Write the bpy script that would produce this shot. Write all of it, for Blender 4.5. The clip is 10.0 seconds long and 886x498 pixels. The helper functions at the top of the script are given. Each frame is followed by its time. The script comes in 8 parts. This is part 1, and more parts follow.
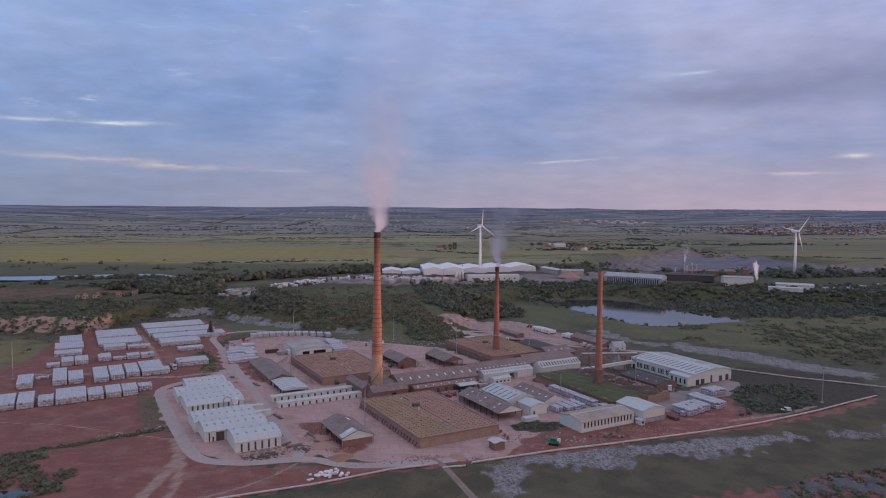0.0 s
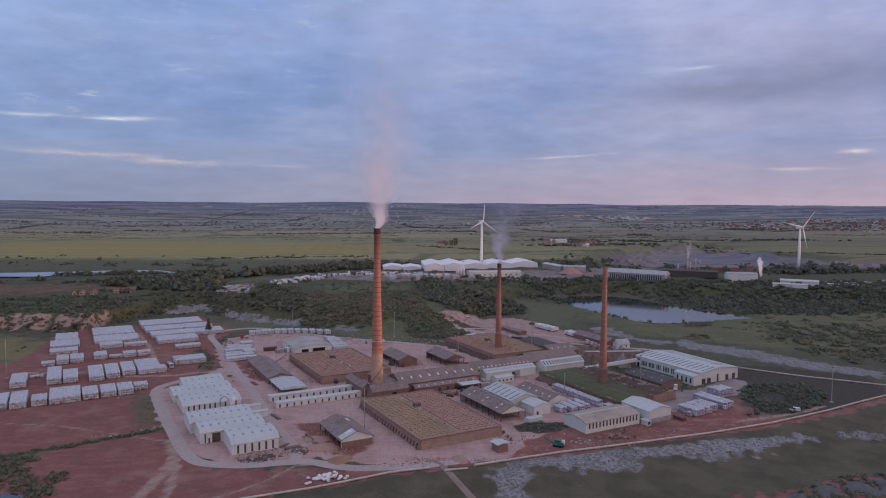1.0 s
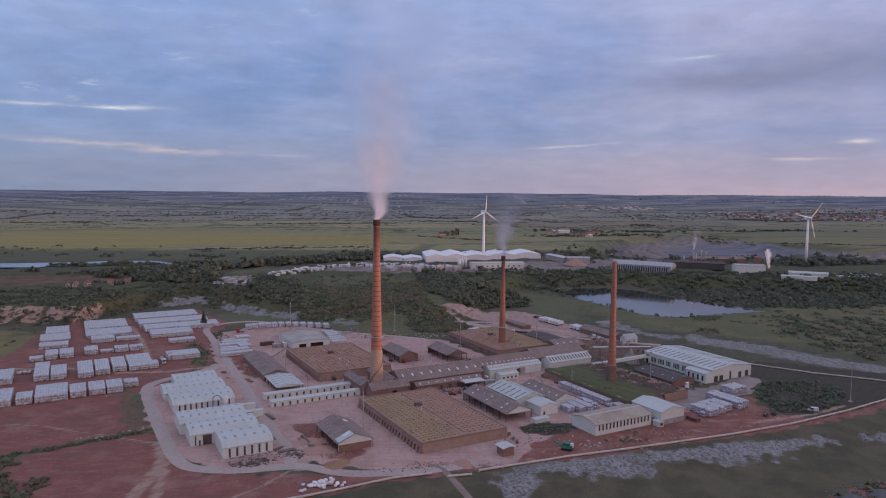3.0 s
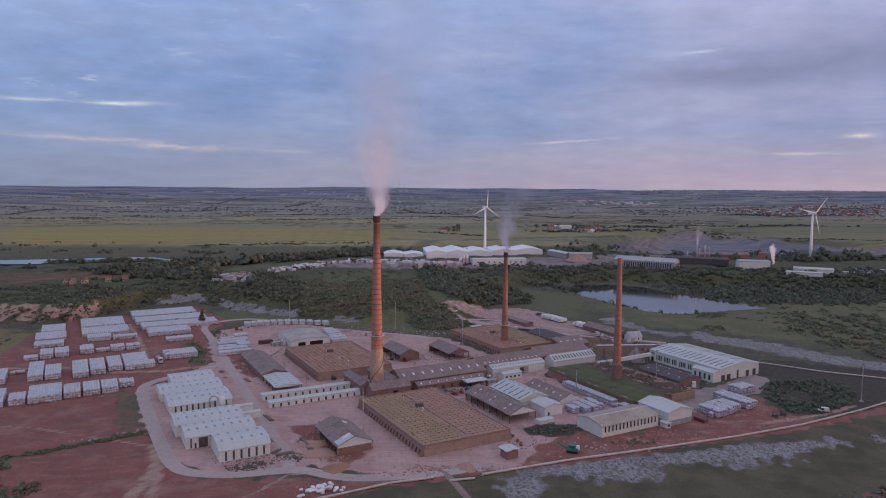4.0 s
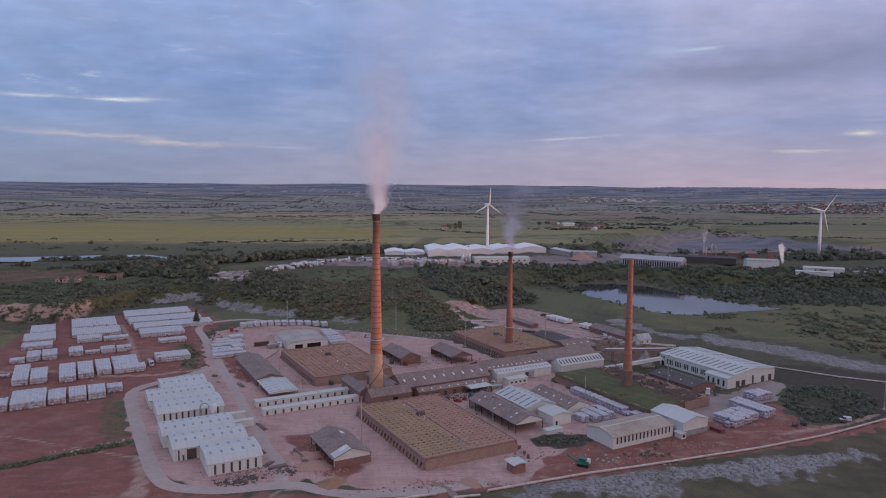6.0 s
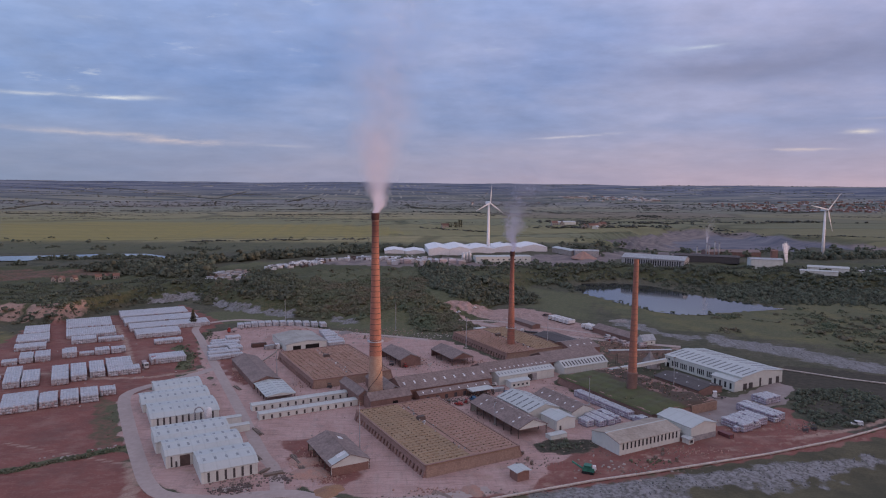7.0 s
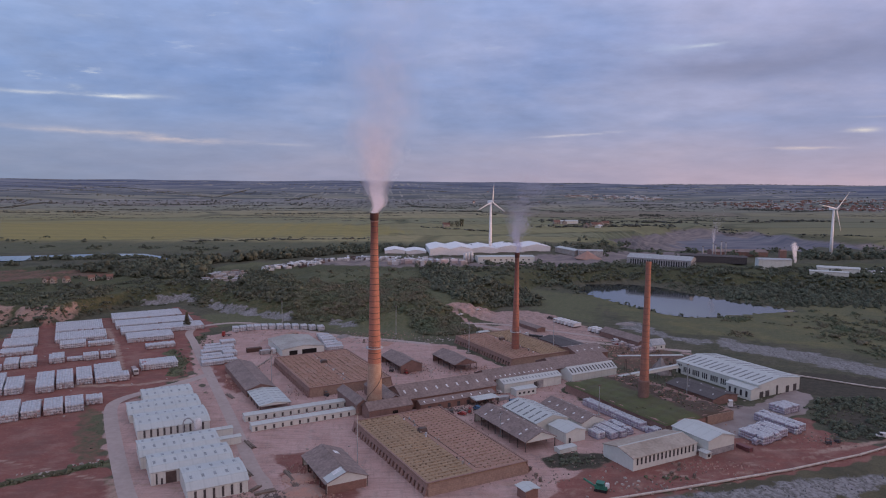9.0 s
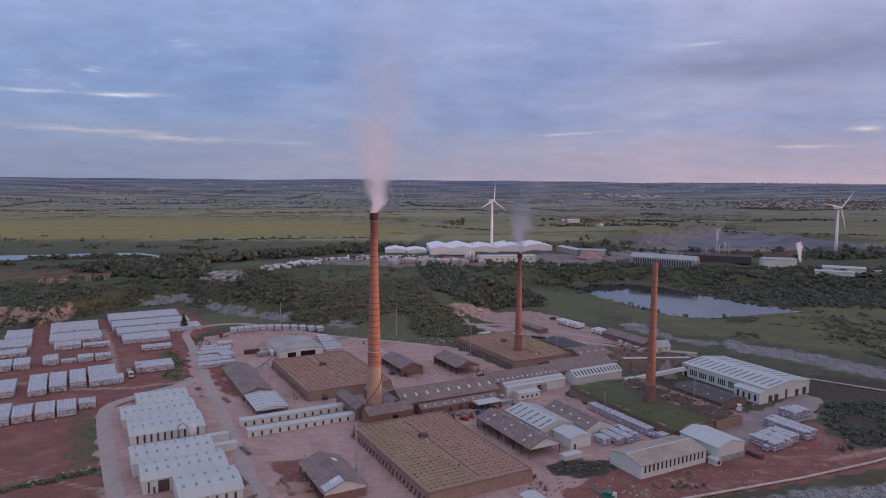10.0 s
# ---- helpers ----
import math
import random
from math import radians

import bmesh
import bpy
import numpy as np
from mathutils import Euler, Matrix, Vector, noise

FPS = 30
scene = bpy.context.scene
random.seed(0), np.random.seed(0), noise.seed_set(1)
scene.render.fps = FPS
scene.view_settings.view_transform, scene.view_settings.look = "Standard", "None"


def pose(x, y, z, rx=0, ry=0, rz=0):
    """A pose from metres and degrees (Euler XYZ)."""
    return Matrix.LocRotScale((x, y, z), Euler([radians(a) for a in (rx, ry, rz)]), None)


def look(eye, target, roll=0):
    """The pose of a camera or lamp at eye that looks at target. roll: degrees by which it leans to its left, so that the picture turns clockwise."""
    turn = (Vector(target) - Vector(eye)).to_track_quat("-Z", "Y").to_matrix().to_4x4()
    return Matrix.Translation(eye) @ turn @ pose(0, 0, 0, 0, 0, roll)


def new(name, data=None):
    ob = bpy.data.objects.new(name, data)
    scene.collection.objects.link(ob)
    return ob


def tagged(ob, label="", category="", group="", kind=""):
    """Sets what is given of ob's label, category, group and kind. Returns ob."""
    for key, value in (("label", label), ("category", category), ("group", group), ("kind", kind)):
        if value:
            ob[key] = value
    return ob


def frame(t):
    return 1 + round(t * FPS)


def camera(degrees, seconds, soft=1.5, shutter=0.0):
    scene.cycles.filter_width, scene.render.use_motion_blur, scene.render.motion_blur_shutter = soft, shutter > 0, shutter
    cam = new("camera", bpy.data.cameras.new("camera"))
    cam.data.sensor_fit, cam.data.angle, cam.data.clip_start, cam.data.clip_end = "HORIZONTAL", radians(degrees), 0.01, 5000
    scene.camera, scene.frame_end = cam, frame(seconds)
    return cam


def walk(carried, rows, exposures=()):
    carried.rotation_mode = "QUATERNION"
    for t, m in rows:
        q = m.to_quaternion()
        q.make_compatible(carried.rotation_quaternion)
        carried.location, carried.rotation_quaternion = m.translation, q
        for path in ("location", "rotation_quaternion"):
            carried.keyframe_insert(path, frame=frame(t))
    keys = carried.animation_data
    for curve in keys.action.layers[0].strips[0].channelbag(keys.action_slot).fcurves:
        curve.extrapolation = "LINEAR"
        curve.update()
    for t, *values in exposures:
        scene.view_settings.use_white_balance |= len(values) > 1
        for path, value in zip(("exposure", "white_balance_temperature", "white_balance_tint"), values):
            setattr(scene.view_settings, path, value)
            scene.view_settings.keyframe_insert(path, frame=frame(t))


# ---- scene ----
cam = camera(65.5, 10.0, soft=1.1)
PATH = [
    (0, (-3.823, -387.464, 107.717), (-3.613, -385.479, 107.589), 0.40),
    (0.5, (-3.556, -383.423, 107.729), (-3.348, -381.438, 107.595), 0.40),
    (1, (-3.371, -379.364, 107.746), (-3.163, -377.38, 107.605), 0.40),
    (1.5, (-3.165, -375.315, 107.764), (-2.957, -373.331, 107.616), 0.50),
    (2, (-2.958, -371.24, 107.78), (-2.751, -369.257, 107.623), 0.40),
    (2.5, (-2.707, -367.148, 107.798), (-2.501, -365.166, 107.634), 0.50),
    (4, (-2.059, -355.046, 107.978), (-1.856, -353.064, 107.794), 0.39),
    (4.5, (-1.86, -350.903, 107.997), (-1.657, -348.922, 107.808), 0.50),
    (5, (-1.623, -346.806, 108.014), (-1.42, -344.825, 107.825), 0.50),
    (5.5, (-1.405, -342.673, 108.002), (-1.204, -340.693, 107.812), 0.50),
    (7, (-0.606, -330.347, 107.901), (-0.407, -328.367, 107.703), 0.50),
    (7.5, (-0.357, -326.243, 107.87), (-0.158, -324.262, 107.672), 0.50),
    (8, (-0.117, -322.159, 107.857), (0.08, -320.179, 107.657), 0.50),
    (8.5, (0.025, -318.147, 107.836), (0.222, -316.167, 107.635), 0.51),
    (9, (0.204, -314.135, 107.839), (0.401, -312.155, 107.637), 0.50),
    (9.5, (0.405, -310.125, 107.857), (0.6, -308.145, 107.653), 0.50),
    (10, (0.637, -306.024, 107.872), (0.832, -304.045, 107.666), 0.50),
]
walk(cam, [(t, look(eye, target, roll)) for t, eye, target, roll in PATH])


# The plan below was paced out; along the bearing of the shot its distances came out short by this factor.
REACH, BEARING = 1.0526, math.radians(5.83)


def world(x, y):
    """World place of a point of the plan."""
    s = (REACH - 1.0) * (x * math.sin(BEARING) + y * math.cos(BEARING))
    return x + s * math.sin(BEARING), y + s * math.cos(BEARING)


def place(x, y, z, rx=0, ry=0, rz=0):
    return pose(*world(x, y), z, rx, ry, rz)


# ---------------------------------------------------------------- world, sun, exposure
def add(tree, kind):
    return tree.nodes.new(kind)


def math_node(tree, op, a, b=0.0, c=None, clamp=False):
    n = tree.nodes.new("ShaderNodeMath")
    n.operation, n.use_clamp = op, clamp
    for slot, v in enumerate((a, b) if c is None else (a, b, c)):
        if isinstance(v, (int, float)):
            n.inputs[slot].default_value = v
        else:
            tree.links.new(v, n.inputs[slot])
    return n.outputs[0]


def mix_colour(tree, fac, a, b, blend="MIX"):
    n = tree.nodes.new("ShaderNodeMix")
    n.data_type, n.blend_type = "RGBA", blend
    for slot, v in ((0, fac), (6, a), (7, b)):
        if isinstance(v, (int, float)):
            n.inputs[slot].default_value = v
        elif isinstance(v, tuple):
            n.inputs[slot].default_value = (*v, 1.0)
        else:
            tree.links.new(v, n.inputs[slot])
    return n.outputs[2]


SUN_AZ, SUN_EL = 106.0, 0.9          # degrees clockwise from +y, and above the horizon


def make_world():
    w = bpy.data.worlds.new("dusk_sky")
    scene.world = w
    w.use_nodes = True
    t = w.node_tree
    t.nodes.clear()
    out = add(t, "ShaderNodeOutputWorld")
    bg = add(t, "ShaderNodeBackground")
    t.links.new(bg.outputs[0], out.inputs[0])
    coord = add(t, "ShaderNodeTexCoord")
    sep = add(t, "ShaderNodeSeparateXYZ")
    t.links.new(coord.outputs["Generated"], sep.inputs[0])
    x, y, z = sep.outputs
    up = math_node(t, "MAXIMUM", z, 0.0)
    sky = add(t, "ShaderNodeTexSky")
    sky.sky_type, sky.sun_disc = "NISHITA", False
    sky.sun_elevation, sky.sun_rotation = radians(SUN_EL), radians(SUN_AZ)
    # cloud deck: directions laid out on a flat layer overhead
    lift = math_node(t, "ADD", up, 0.22)
    com = add(t, "ShaderNodeCombineXYZ")
    t.links.new(math_node(t, "DIVIDE", x, lift), com.inputs[0])
    t.links.new(math_node(t, "DIVIDE", y, lift), com.inputs[1])
    big = add(t, "ShaderNodeTexNoise")
    big.inputs["Scale"].default_value, big.inputs["Detail"].default_value = 1.15, 6.0
    big.inputs["Roughness"].default_value = 0.55
    t.links.new(com.outputs[0], big.inputs["Vector"])
    fine = add(t, "ShaderNodeTexNoise")
    fine.inputs["Scale"].default_value, fine.inputs["Detail"].default_value = 4.2, 7.0
    fine.inputs["Roughness"].default_value = 0.6
    t.links.new(com.outputs[0], fine.inputs["Vector"])
    az = math_node(t, "ARCTAN2", x, y)
    # height gradient of the overcast
    ramp = add(t, "ShaderNodeValToRGB")
    stops = ramp.color_ramp.elements
    stops[0].position, stops[0].color = 0.0, (0.385, 0.372, 0.528, 1)
    stops[1].position, stops[1].color = 1.0, (0.40, 0.48, 0.76, 1)
    for p, c in ((0.035, (0.352, 0.384, 0.574, 1)), (0.08, (0.296, 0.365, 0.602, 1)), (0.17, (0.297, 0.380, 0.658, 1)), (0.30, (0.40, 0.483, 0.780, 1))):
        e = stops.new(p)
        e.color = c
    t.links.new(up, ramp.inputs[0])
    # pinker to the east of north, bluer to the west
    side = add(t, "ShaderNodeMapRange")
    t.links.new(az, side.inputs[0])
    side.inputs[1].default_value, side.inputs[2].default_value = -0.45, 0.65
    tint = mix_colour(t, side.outputs[0], (0.745, 0.875, 0.945), (1.12, 0.995, 0.955))
    col = mix_colour(t, 1.0, ramp.outputs[0], tint, "MULTIPLY")
    low = add(t, "ShaderNodeMapRange")
    t.links.new(up, low.inputs[0])
    for k, v in ((1, 0.0), (2, 0.075), (3, 1.0), (4, 0.0)):
        low.inputs[k].default_value = v
    rose = math_node(t, "MULTIPLY", low.outputs[0], side.outputs[0])
    cool = math_node(t, "MULTIPLY", low.outputs[0], math_node(t, "SUBTRACT", 1.0, side.outputs[0]))
    col = mix_colour(t, math_node(t, "MULTIPLY", cool, 0.95), col, (0.24, 0.295, 0.45))
    col = mix_colour(t, math_node(t, "MULTIPLY", rose, 0.7), col, (0.47, 0.385, 0.50))
    patch = add(t, "ShaderNodeMapRange")
    t.links.new(big.outputs[0], patch.inputs[0])
    for k, v in ((1, 0.32), (2, 0.70), (3, 0.87), (4, 1.15)):
        patch.inputs[k].default_value = v
    grain = add(t, "ShaderNodeMapRange")
    t.links.new(fine.outputs[0], grain.inputs[0])
    for k, v in ((1, 0.3), (2, 0.7), (3, 0.90), (4, 1.10)):
        grain.inputs[k].default_value = v
    # lilac cloud over bluer gaps; the deck smooths out towards the horizon
    lumpy = add(t, "ShaderNodeMapRange")
    t.links.new(up, lumpy.inputs[0])
    for k, v in ((1, 0.02), (2, 0.14), (3, 0.35), (4, 1.0)):
        lumpy.inputs[k].default_value = v
    blue_gap = add(t, "ShaderNodeMapRange")
    t.links.new(big.outputs[0], blue_gap.inputs[0])
    for k, v in ((1, 0.38), (2, 0.62), (3, 0.0), (4, 1.0)):
        blue_gap.inputs[k].default_value = v
    hue = mix_colour(t, blue_gap.outputs[0], (0.88, 0.97, 1.06), (1.10, 1.02, 0.97))
    deck = mix_colour(t, 1.0, hue, math_node(t, "MULTIPLY", patch.outputs[0], grain.outputs[0]), "MULTIPLY")
    deck = mix_colour(t, lumpy.outputs[0], (1.0, 1.0, 1.0), deck)
    col = mix_colour(t, 1.0, col, deck, "MULTIPLY")

    wisp = add(t, "ShaderNodeTexNoise")
    wisp.inputs["Scale"].default_value, wisp.inputs["Detail"].default_value, wisp.inputs["Roughness"].default_value = 13.0, 6.0, 0.62
    lay = add(t, "ShaderNodeCombineXYZ")
    t.links.new(math_node(t, "MULTIPLY", az, 1.1), lay.inputs[0])
    t.links.new(math_node(t, "MULTIPLY", z, 6.0), lay.inputs[1])
    t.links.new(lay.outputs[0], wisp.inputs["Vector"])
    drift = math_node(t, "MULTIPLY", math_node(t, "SUBTRACT", fine.outputs[0], 0.5), 0.009)
    level = math_node(t, "ADD", z, drift)

    def blob(a, e, wa, we, slope=0.0, height=level):
        da = math_node(t, "SUBTRACT", az, radians(a))
        p = math_node(t, "POWER", math_node(t, "ABSOLUTE", math_node(t, "DIVIDE", da, radians(wa))), 2.0)
        line = math_node(t, "MULTIPLY_ADD", da, slope, math.sin(radians(e)))
        q = math_node(t, "POWER", math_node(t, "ABSOLUTE", math_node(t, "DIVIDE", math_node(t, "SUBTRACT", height, line), radians(we))), 2.0)
        return math_node(t, "EXPONENT", math_node(t, "MULTIPLY", math_node(t, "ADD", p, q), -1.0))

    torn = add(t, "ShaderNodeMapRange")
    t.links.new(wisp.outputs[0], torn.inputs[0])
    for k, v in ((1, 0.38), (2, 0.60), (3, 0.10), (4, 1.0)):
        torn.inputs[k].default_value = v
    fleck = add(t, "ShaderNodeMapRange")
    t.links.new(wisp.outputs[0], fleck.inputs[0])
    for k, v in ((1, 0.60), (2, 0.74), (3, 0.0), (4, 1.0)):
        fleck.inputs[k].default_value = v
    streak = add(t, "ShaderNodeMapRange")
    t.links.new(wisp.outputs[0], streak.inputs[0])
    for k, v in ((1, 0.35), (2, 0.65), (3, 0.972), (4, 1.032)):
        streak.inputs[k].default_value = v
    col = mix_colour(t, 1.0, col, streak.outputs[0], "MULTIPLY")
    # the dark bank and the bright rents in the cloud
    dark = math_node(t, "MULTIPLY", math_node(t, "ADD", blob(37, 9.4, 10, 2.2), blob(27, 8.4, 8, 1.0)), 0.36, clamp=True)
    col = mix_colour(t, dark, col, (0.17, 0.17, 0.27))
    for a, e, wa, we, s, sl, c in ((-23.0, 5.90, 4.5, 0.12, 0.8, 0.02, (0.62, 0.66, 0.76)), (-19.8, 5.95, 2.4, 0.13, 1.0, 0.0, (0.70, 0.74, 0.82)), (-22.2, 6.35, 0.5, 0.2, 0.8, 0.0, (0.62, 0.68, 0.77)),
                                   (-21.0, 3.25, 4.5, 0.17, 0.75, -0.03, (0.60, 0.55, 0.60)), (-15.0, 2.85, 3.4, 0.26, 0.85, -0.03, (0.66, 0.57, 0.60)), (-8.0, 2.7, 2.4, 0.12, 0.4, -0.02, (0.50, 0.51, 0.62)),
                                   (16.5, 3.62, 2.4, 0.08, 1.0, 0.07, (0.64, 0.62, 0.72)), (25.7, 10.2, 1.2, 0.12, 1.0, 0.05, (0.58, 0.64, 0.78)), (24.5, 10.2, 4.0, 0.5, 0.4, 0.08, (0.42, 0.50, 0.72)),
                                   (36.6, 3.70, 0.8, 0.16, 1.0, 0.03, (0.74, 0.69, 0.70)), (32.5, 2.5, 2.4, 0.08, 0.8, 0.0, (0.62, 0.54, 0.60)), (39.0, 4.6, 2.6, 0.10, 0.5, 0.0, (0.54, 0.51, 0.62))):
        f = math_node(t, "MULTIPLY", math_node(t, "MULTIPLY", blob(a, e, wa, we, sl), torn.outputs[0]), s, clamp=True)
        col = mix_colour(t, f, col, c)
    for a, e, wa, we, s in ((-22, 7.2, 4, 0.8, 0.9), (-13, 11, 8, 3.0, 0.4), (-2, 16, 7, 3.0, 0.6), (5, 10, 8, 3, 0.3)):
        f = math_node(t, "MULTIPLY", math_node(t, "MULTIPLY", blob(a, e, wa, we), fleck.outputs[0]), s, clamp=True)
        col = mix_colour(t, f, col, (0.60, 0.66, 0.80))
    # the sky brightens round to the sunset, south and east
    sx, sy = math.sin(radians(150)), math.cos(radians(150))
    toward = math_node(t, "ADD", math_node(t, "MULTIPLY", x, sx), math_node(t, "MULTIPLY", y, sy))
    glow = add(t, "ShaderNodeMapRange")
    glow.interpolation_type = "SMOOTHSTEP"
    t.links.new(toward, glow.inputs[0])
    for k, v in ((1, -0.1), (2, 1.0), (3, 0.0), (4, 1.0)):
        glow.inputs[k].default_value = v
    col = mix_colour(t, glow.outputs[0], col, (0.95, 0.68, 0.72))
    zen = add(t, "ShaderNodeMapRange")
    t.links.new(z, zen.inputs[0])
    for k, v in ((1, 0.30), (2, 0.9), (3, 0.0), (4, 1.0)):
        zen.inputs[k].default_value = v
    col = mix_colour(t, zen.outputs[0], col, (0.55, 0.60, 0.85))
    part_sky = mix_colour(t, 1.0, sky.outputs[0], (0.08, 0.08, 0.08), "MULTIPLY")
    col = mix_colour(t, 0.08, col, part_sky)
    col = mix_colour(t, 1.0, col, (1.03, 1.01, 0.965), "MULTIPLY")
    t.links.new(col, bg.inputs[0])
    bg.inputs[1].default_value = 1.06


make_world()
sun_data = bpy.data.lights.new("sun", "SUN")
sun_data.energy, sun_data.angle, sun_data.color = 2.2, radians(0.6), (1.0, 0.58, 0.40)
sun = new("sun", sun_data)
sd = Vector((math.sin(radians(SUN_AZ)) * math.cos(radians(SUN_EL)), math.cos(radians(SUN_AZ)) * math.cos(radians(SUN_EL)), math.sin(radians(SUN_EL))))
sun.matrix_world = look(sd * 900, (0, 0, 0))
scene.view_settings.exposure = 0.0


# ---------------------------------------------------------------- materials
def material(name, base, second=None, rough=0.85, scale=0.3, fine=3.0, bump=0.3, metal=0.0, island=0.0, per_object=0.0, corrugated=None, courses=0.0, spec=0.3, leafy=0.0, tone=(0.78, 1.2)):
    """Base colour varied at two scales, with relief. corrugated: (axis, pitch) ribs; courses: height of masonry courses."""
    m = bpy.data.materials.new(name)
    m.use_nodes = True
    t = m.node_tree
    b = t.nodes["Principled BSDF"]
    b.inputs["Metallic"].default_value = metal
    b.inputs["Specular IOR Level"].default_value = spec
    geo = add(t, "ShaderNodeNewGeometry")
    tc = add(t, "ShaderNodeTexCoord")
    second = second or tuple(c * 0.6 for c in base)
    n1 = add(t, "ShaderNodeTexNoise")
    n1.inputs["Scale"].default_value, n1.inputs["Detail"].default_value, n1.inputs["Roughness"].default_value = scale, 6, 0.62
    n2 = add(t, "ShaderNodeTexNoise")
    n2.inputs["Scale"].default_value, n2.inputs["Detail"].default_value = fine, 5
    for n in (n1, n2):
        t.links.new(geo.outputs["Position"], n.inputs["Vector"])
    r = add(t, "ShaderNodeMapRange")
    t.links.new(n1.outputs[0], r.inputs[0])
    r.inputs[1].default_value, r.inputs[2].default_value = 0.35, 0.68
    col = mix_colour(t, r.outputs[0], base, second)
    g = add(t, "ShaderNodeMapRange")
    t.links.new(n2.outputs[0], g.inputs[0])
    for k, v in ((1, 0.25), (2, 0.75), (3, tone[0]), (4, tone[1])):
        g.inputs[k].default_value = v
    col = mix_colour(t, 1.0, col, g.outputs[0], "MULTIPLY")
    height = n2.outputs[0]
    for amount, source in ((island, geo.outputs["Random Per Island"]),):
        if amount:
            v = math_node(t, "MULTIPLY_ADD", source, 2 * amount, 1 - amount)
            col = mix_colour(t, 1.0, col, v, "MULTIPLY")
    if per_object:
        info = add(t, "ShaderNodeObjectInfo")
        v = math_node(t, "MULTIPLY_ADD", info.outputs["Random"], 2 * per_object, 1 - per_object)
        col = mix_colour(t, 1.0, col, v, "MULTIPLY")
    if corrugated:
        axis, pitch = corrugated
        sep = add(t, "ShaderNodeSeparateXYZ")
        t.links.new(tc.outputs["Object"], sep.inputs[0])
        wave = math_node(t, "SINE", math_node(t, "MULTIPLY", sep.outputs[axis], 2 * math.pi / pitch))
        height = math_node(t, "ADD", math_node(t, "MULTIPLY", wave, 0.35), n2.outputs[0])
        # sheet joints every few ribs
        joint = math_node(t, "FRACT", math_node(t, "DIVIDE", sep.outputs[axis], pitch * 5))
        line = math_node(t, "LESS_THAN", joint, 0.12)
        col = mix_colour(t, math_node(t, "MULTIPLY", line, 0.15), col, tuple(c * 0.5 for c in base))
    if courses:
        sep = add(t, "ShaderNodeSeparateXYZ")
        t.links.new(geo.outputs["Position"], sep.inputs[0])
        f = math_node(t, "FRACT", math_node(t, "DIVIDE", sep.outputs[2], courses))
        line = math_node(t, "LESS_THAN", f, 0.14)
        col = mix_colour(t, math_node(t, "MULTIPLY", line, 0.35), col, tuple(c * 0.55 for c in base))
    t.links.new(col, b.inputs["Base Color"])
    if leafy:
        trl, mx = add(t, "ShaderNodeBsdfTranslucent"), add(t, "ShaderNodeMixShader")
        mx.inputs[0].default_value = leafy
        t.links.new(col, trl.inputs[0])
        t.links.new(b.outputs[0], mx.inputs[1])
        t.links.new(trl.outputs[0], mx.inputs[2])
        t.links.new(mx.outputs[0], t.nodes["Material Output"].inputs[0])
    rr = add(t, "ShaderNodeMapRange")
    t.links.new(n2.outputs[0], rr.inputs[0])
    rr.inputs[3].default_value, rr.inputs[4].default_value = max(rough - 0.1, 0.02), min(rough + 0.1, 1.0)
    t.links.new(rr.outputs[0], b.inputs["Roughness"])
    if bump:
        bp = add(t, "ShaderNodeBump")
        bp.inputs["Strength"].default_value, bp.inputs["Distance"].default_value = bump, 0.12
        t.links.new(height, bp.inputs["Height"])
        t.links.new(bp.outputs[0], b.inputs["Normal"])
    return m


M_STACK = material("chimney_brick", (0.345, 0.168, 0.124), (0.275, 0.130, 0.102), scale=0.35, fine=1.6, courses=0.9)



def smoked(m, low, high, dark):
    """Brick stained by smoke between two heights of its thing, with a ragged lower edge."""
    t = m.node_tree
    b = t.nodes["Principled BSDF"]
    old = b.inputs["Base Color"].links[0].from_socket
    tc, sep, n = add(t, "ShaderNodeTexCoord"), add(t, "ShaderNodeSeparateXYZ"), add(t, "ShaderNodeTexNoise")
    n.inputs["Scale"].default_value, n.inputs["Detail"].default_value = 0.35, 5
    t.links.new(tc.outputs["Object"], sep.inputs[0])
    t.links.new(tc.outputs["Object"], n.inputs["Vector"])
    z = math_node(t, "MULTIPLY_ADD", math_node(t, "SUBTRACT", n.outputs[0], 0.5), 9.0, sep.outputs[2])
    r = add(t, "ShaderNodeMapRange")
    t.links.new(z, r.inputs[0])
    r.inputs[1].default_value, r.inputs[2].default_value = low, high
    t.links.new(mix_colour(t, r.outputs[0], old, dark), b.inputs["Base Color"])
    return m


M_STACK_TALL = smoked(material("tall_chimney_brick", (0.430, 0.196, 0.140), (0.335, 0.148, 0.108), scale=0.35, fine=1.6, courses=0.9), 70, 90, (0.125, 0.056, 0.050))
M_STACK_SOOTY = smoked(material("sooty_chimney_brick", (0.345, 0.155, 0.118), (0.265, 0.118, 0.094), scale=0.35, fine=1.6, courses=0.9), 42, 62, (0.120, 0.060, 0.055))
M_STACK_FOOT = material("limewashed_brick", (0.47, 0.35, 0.265), (0.38, 0.23, 0.17), scale=0.35, courses=0.9)
M_SOOT = material("sooty_brick", (0.10, 0.05, 0.045))
M_STEEL = material("rusty_steel", (0.16, 0.12, 0.11), rough=0.6, metal=0.4)
M_BAND = material("rusted_band", (0.125, 0.075, 0.062), (0.085, 0.055, 0.05), rough=0.7, scale=0.8)
M_BAND_DULL = material("dull_band", (0.225, 0.120, 0.095), (0.17, 0.095, 0.08), rough=0.7, scale=0.8)
M_KILN = material("kiln_brick", (0.30, 0.190, 0.160), (0.235, 0.150, 0.132), scale=0.25, fine=1.5, courses=0.6)
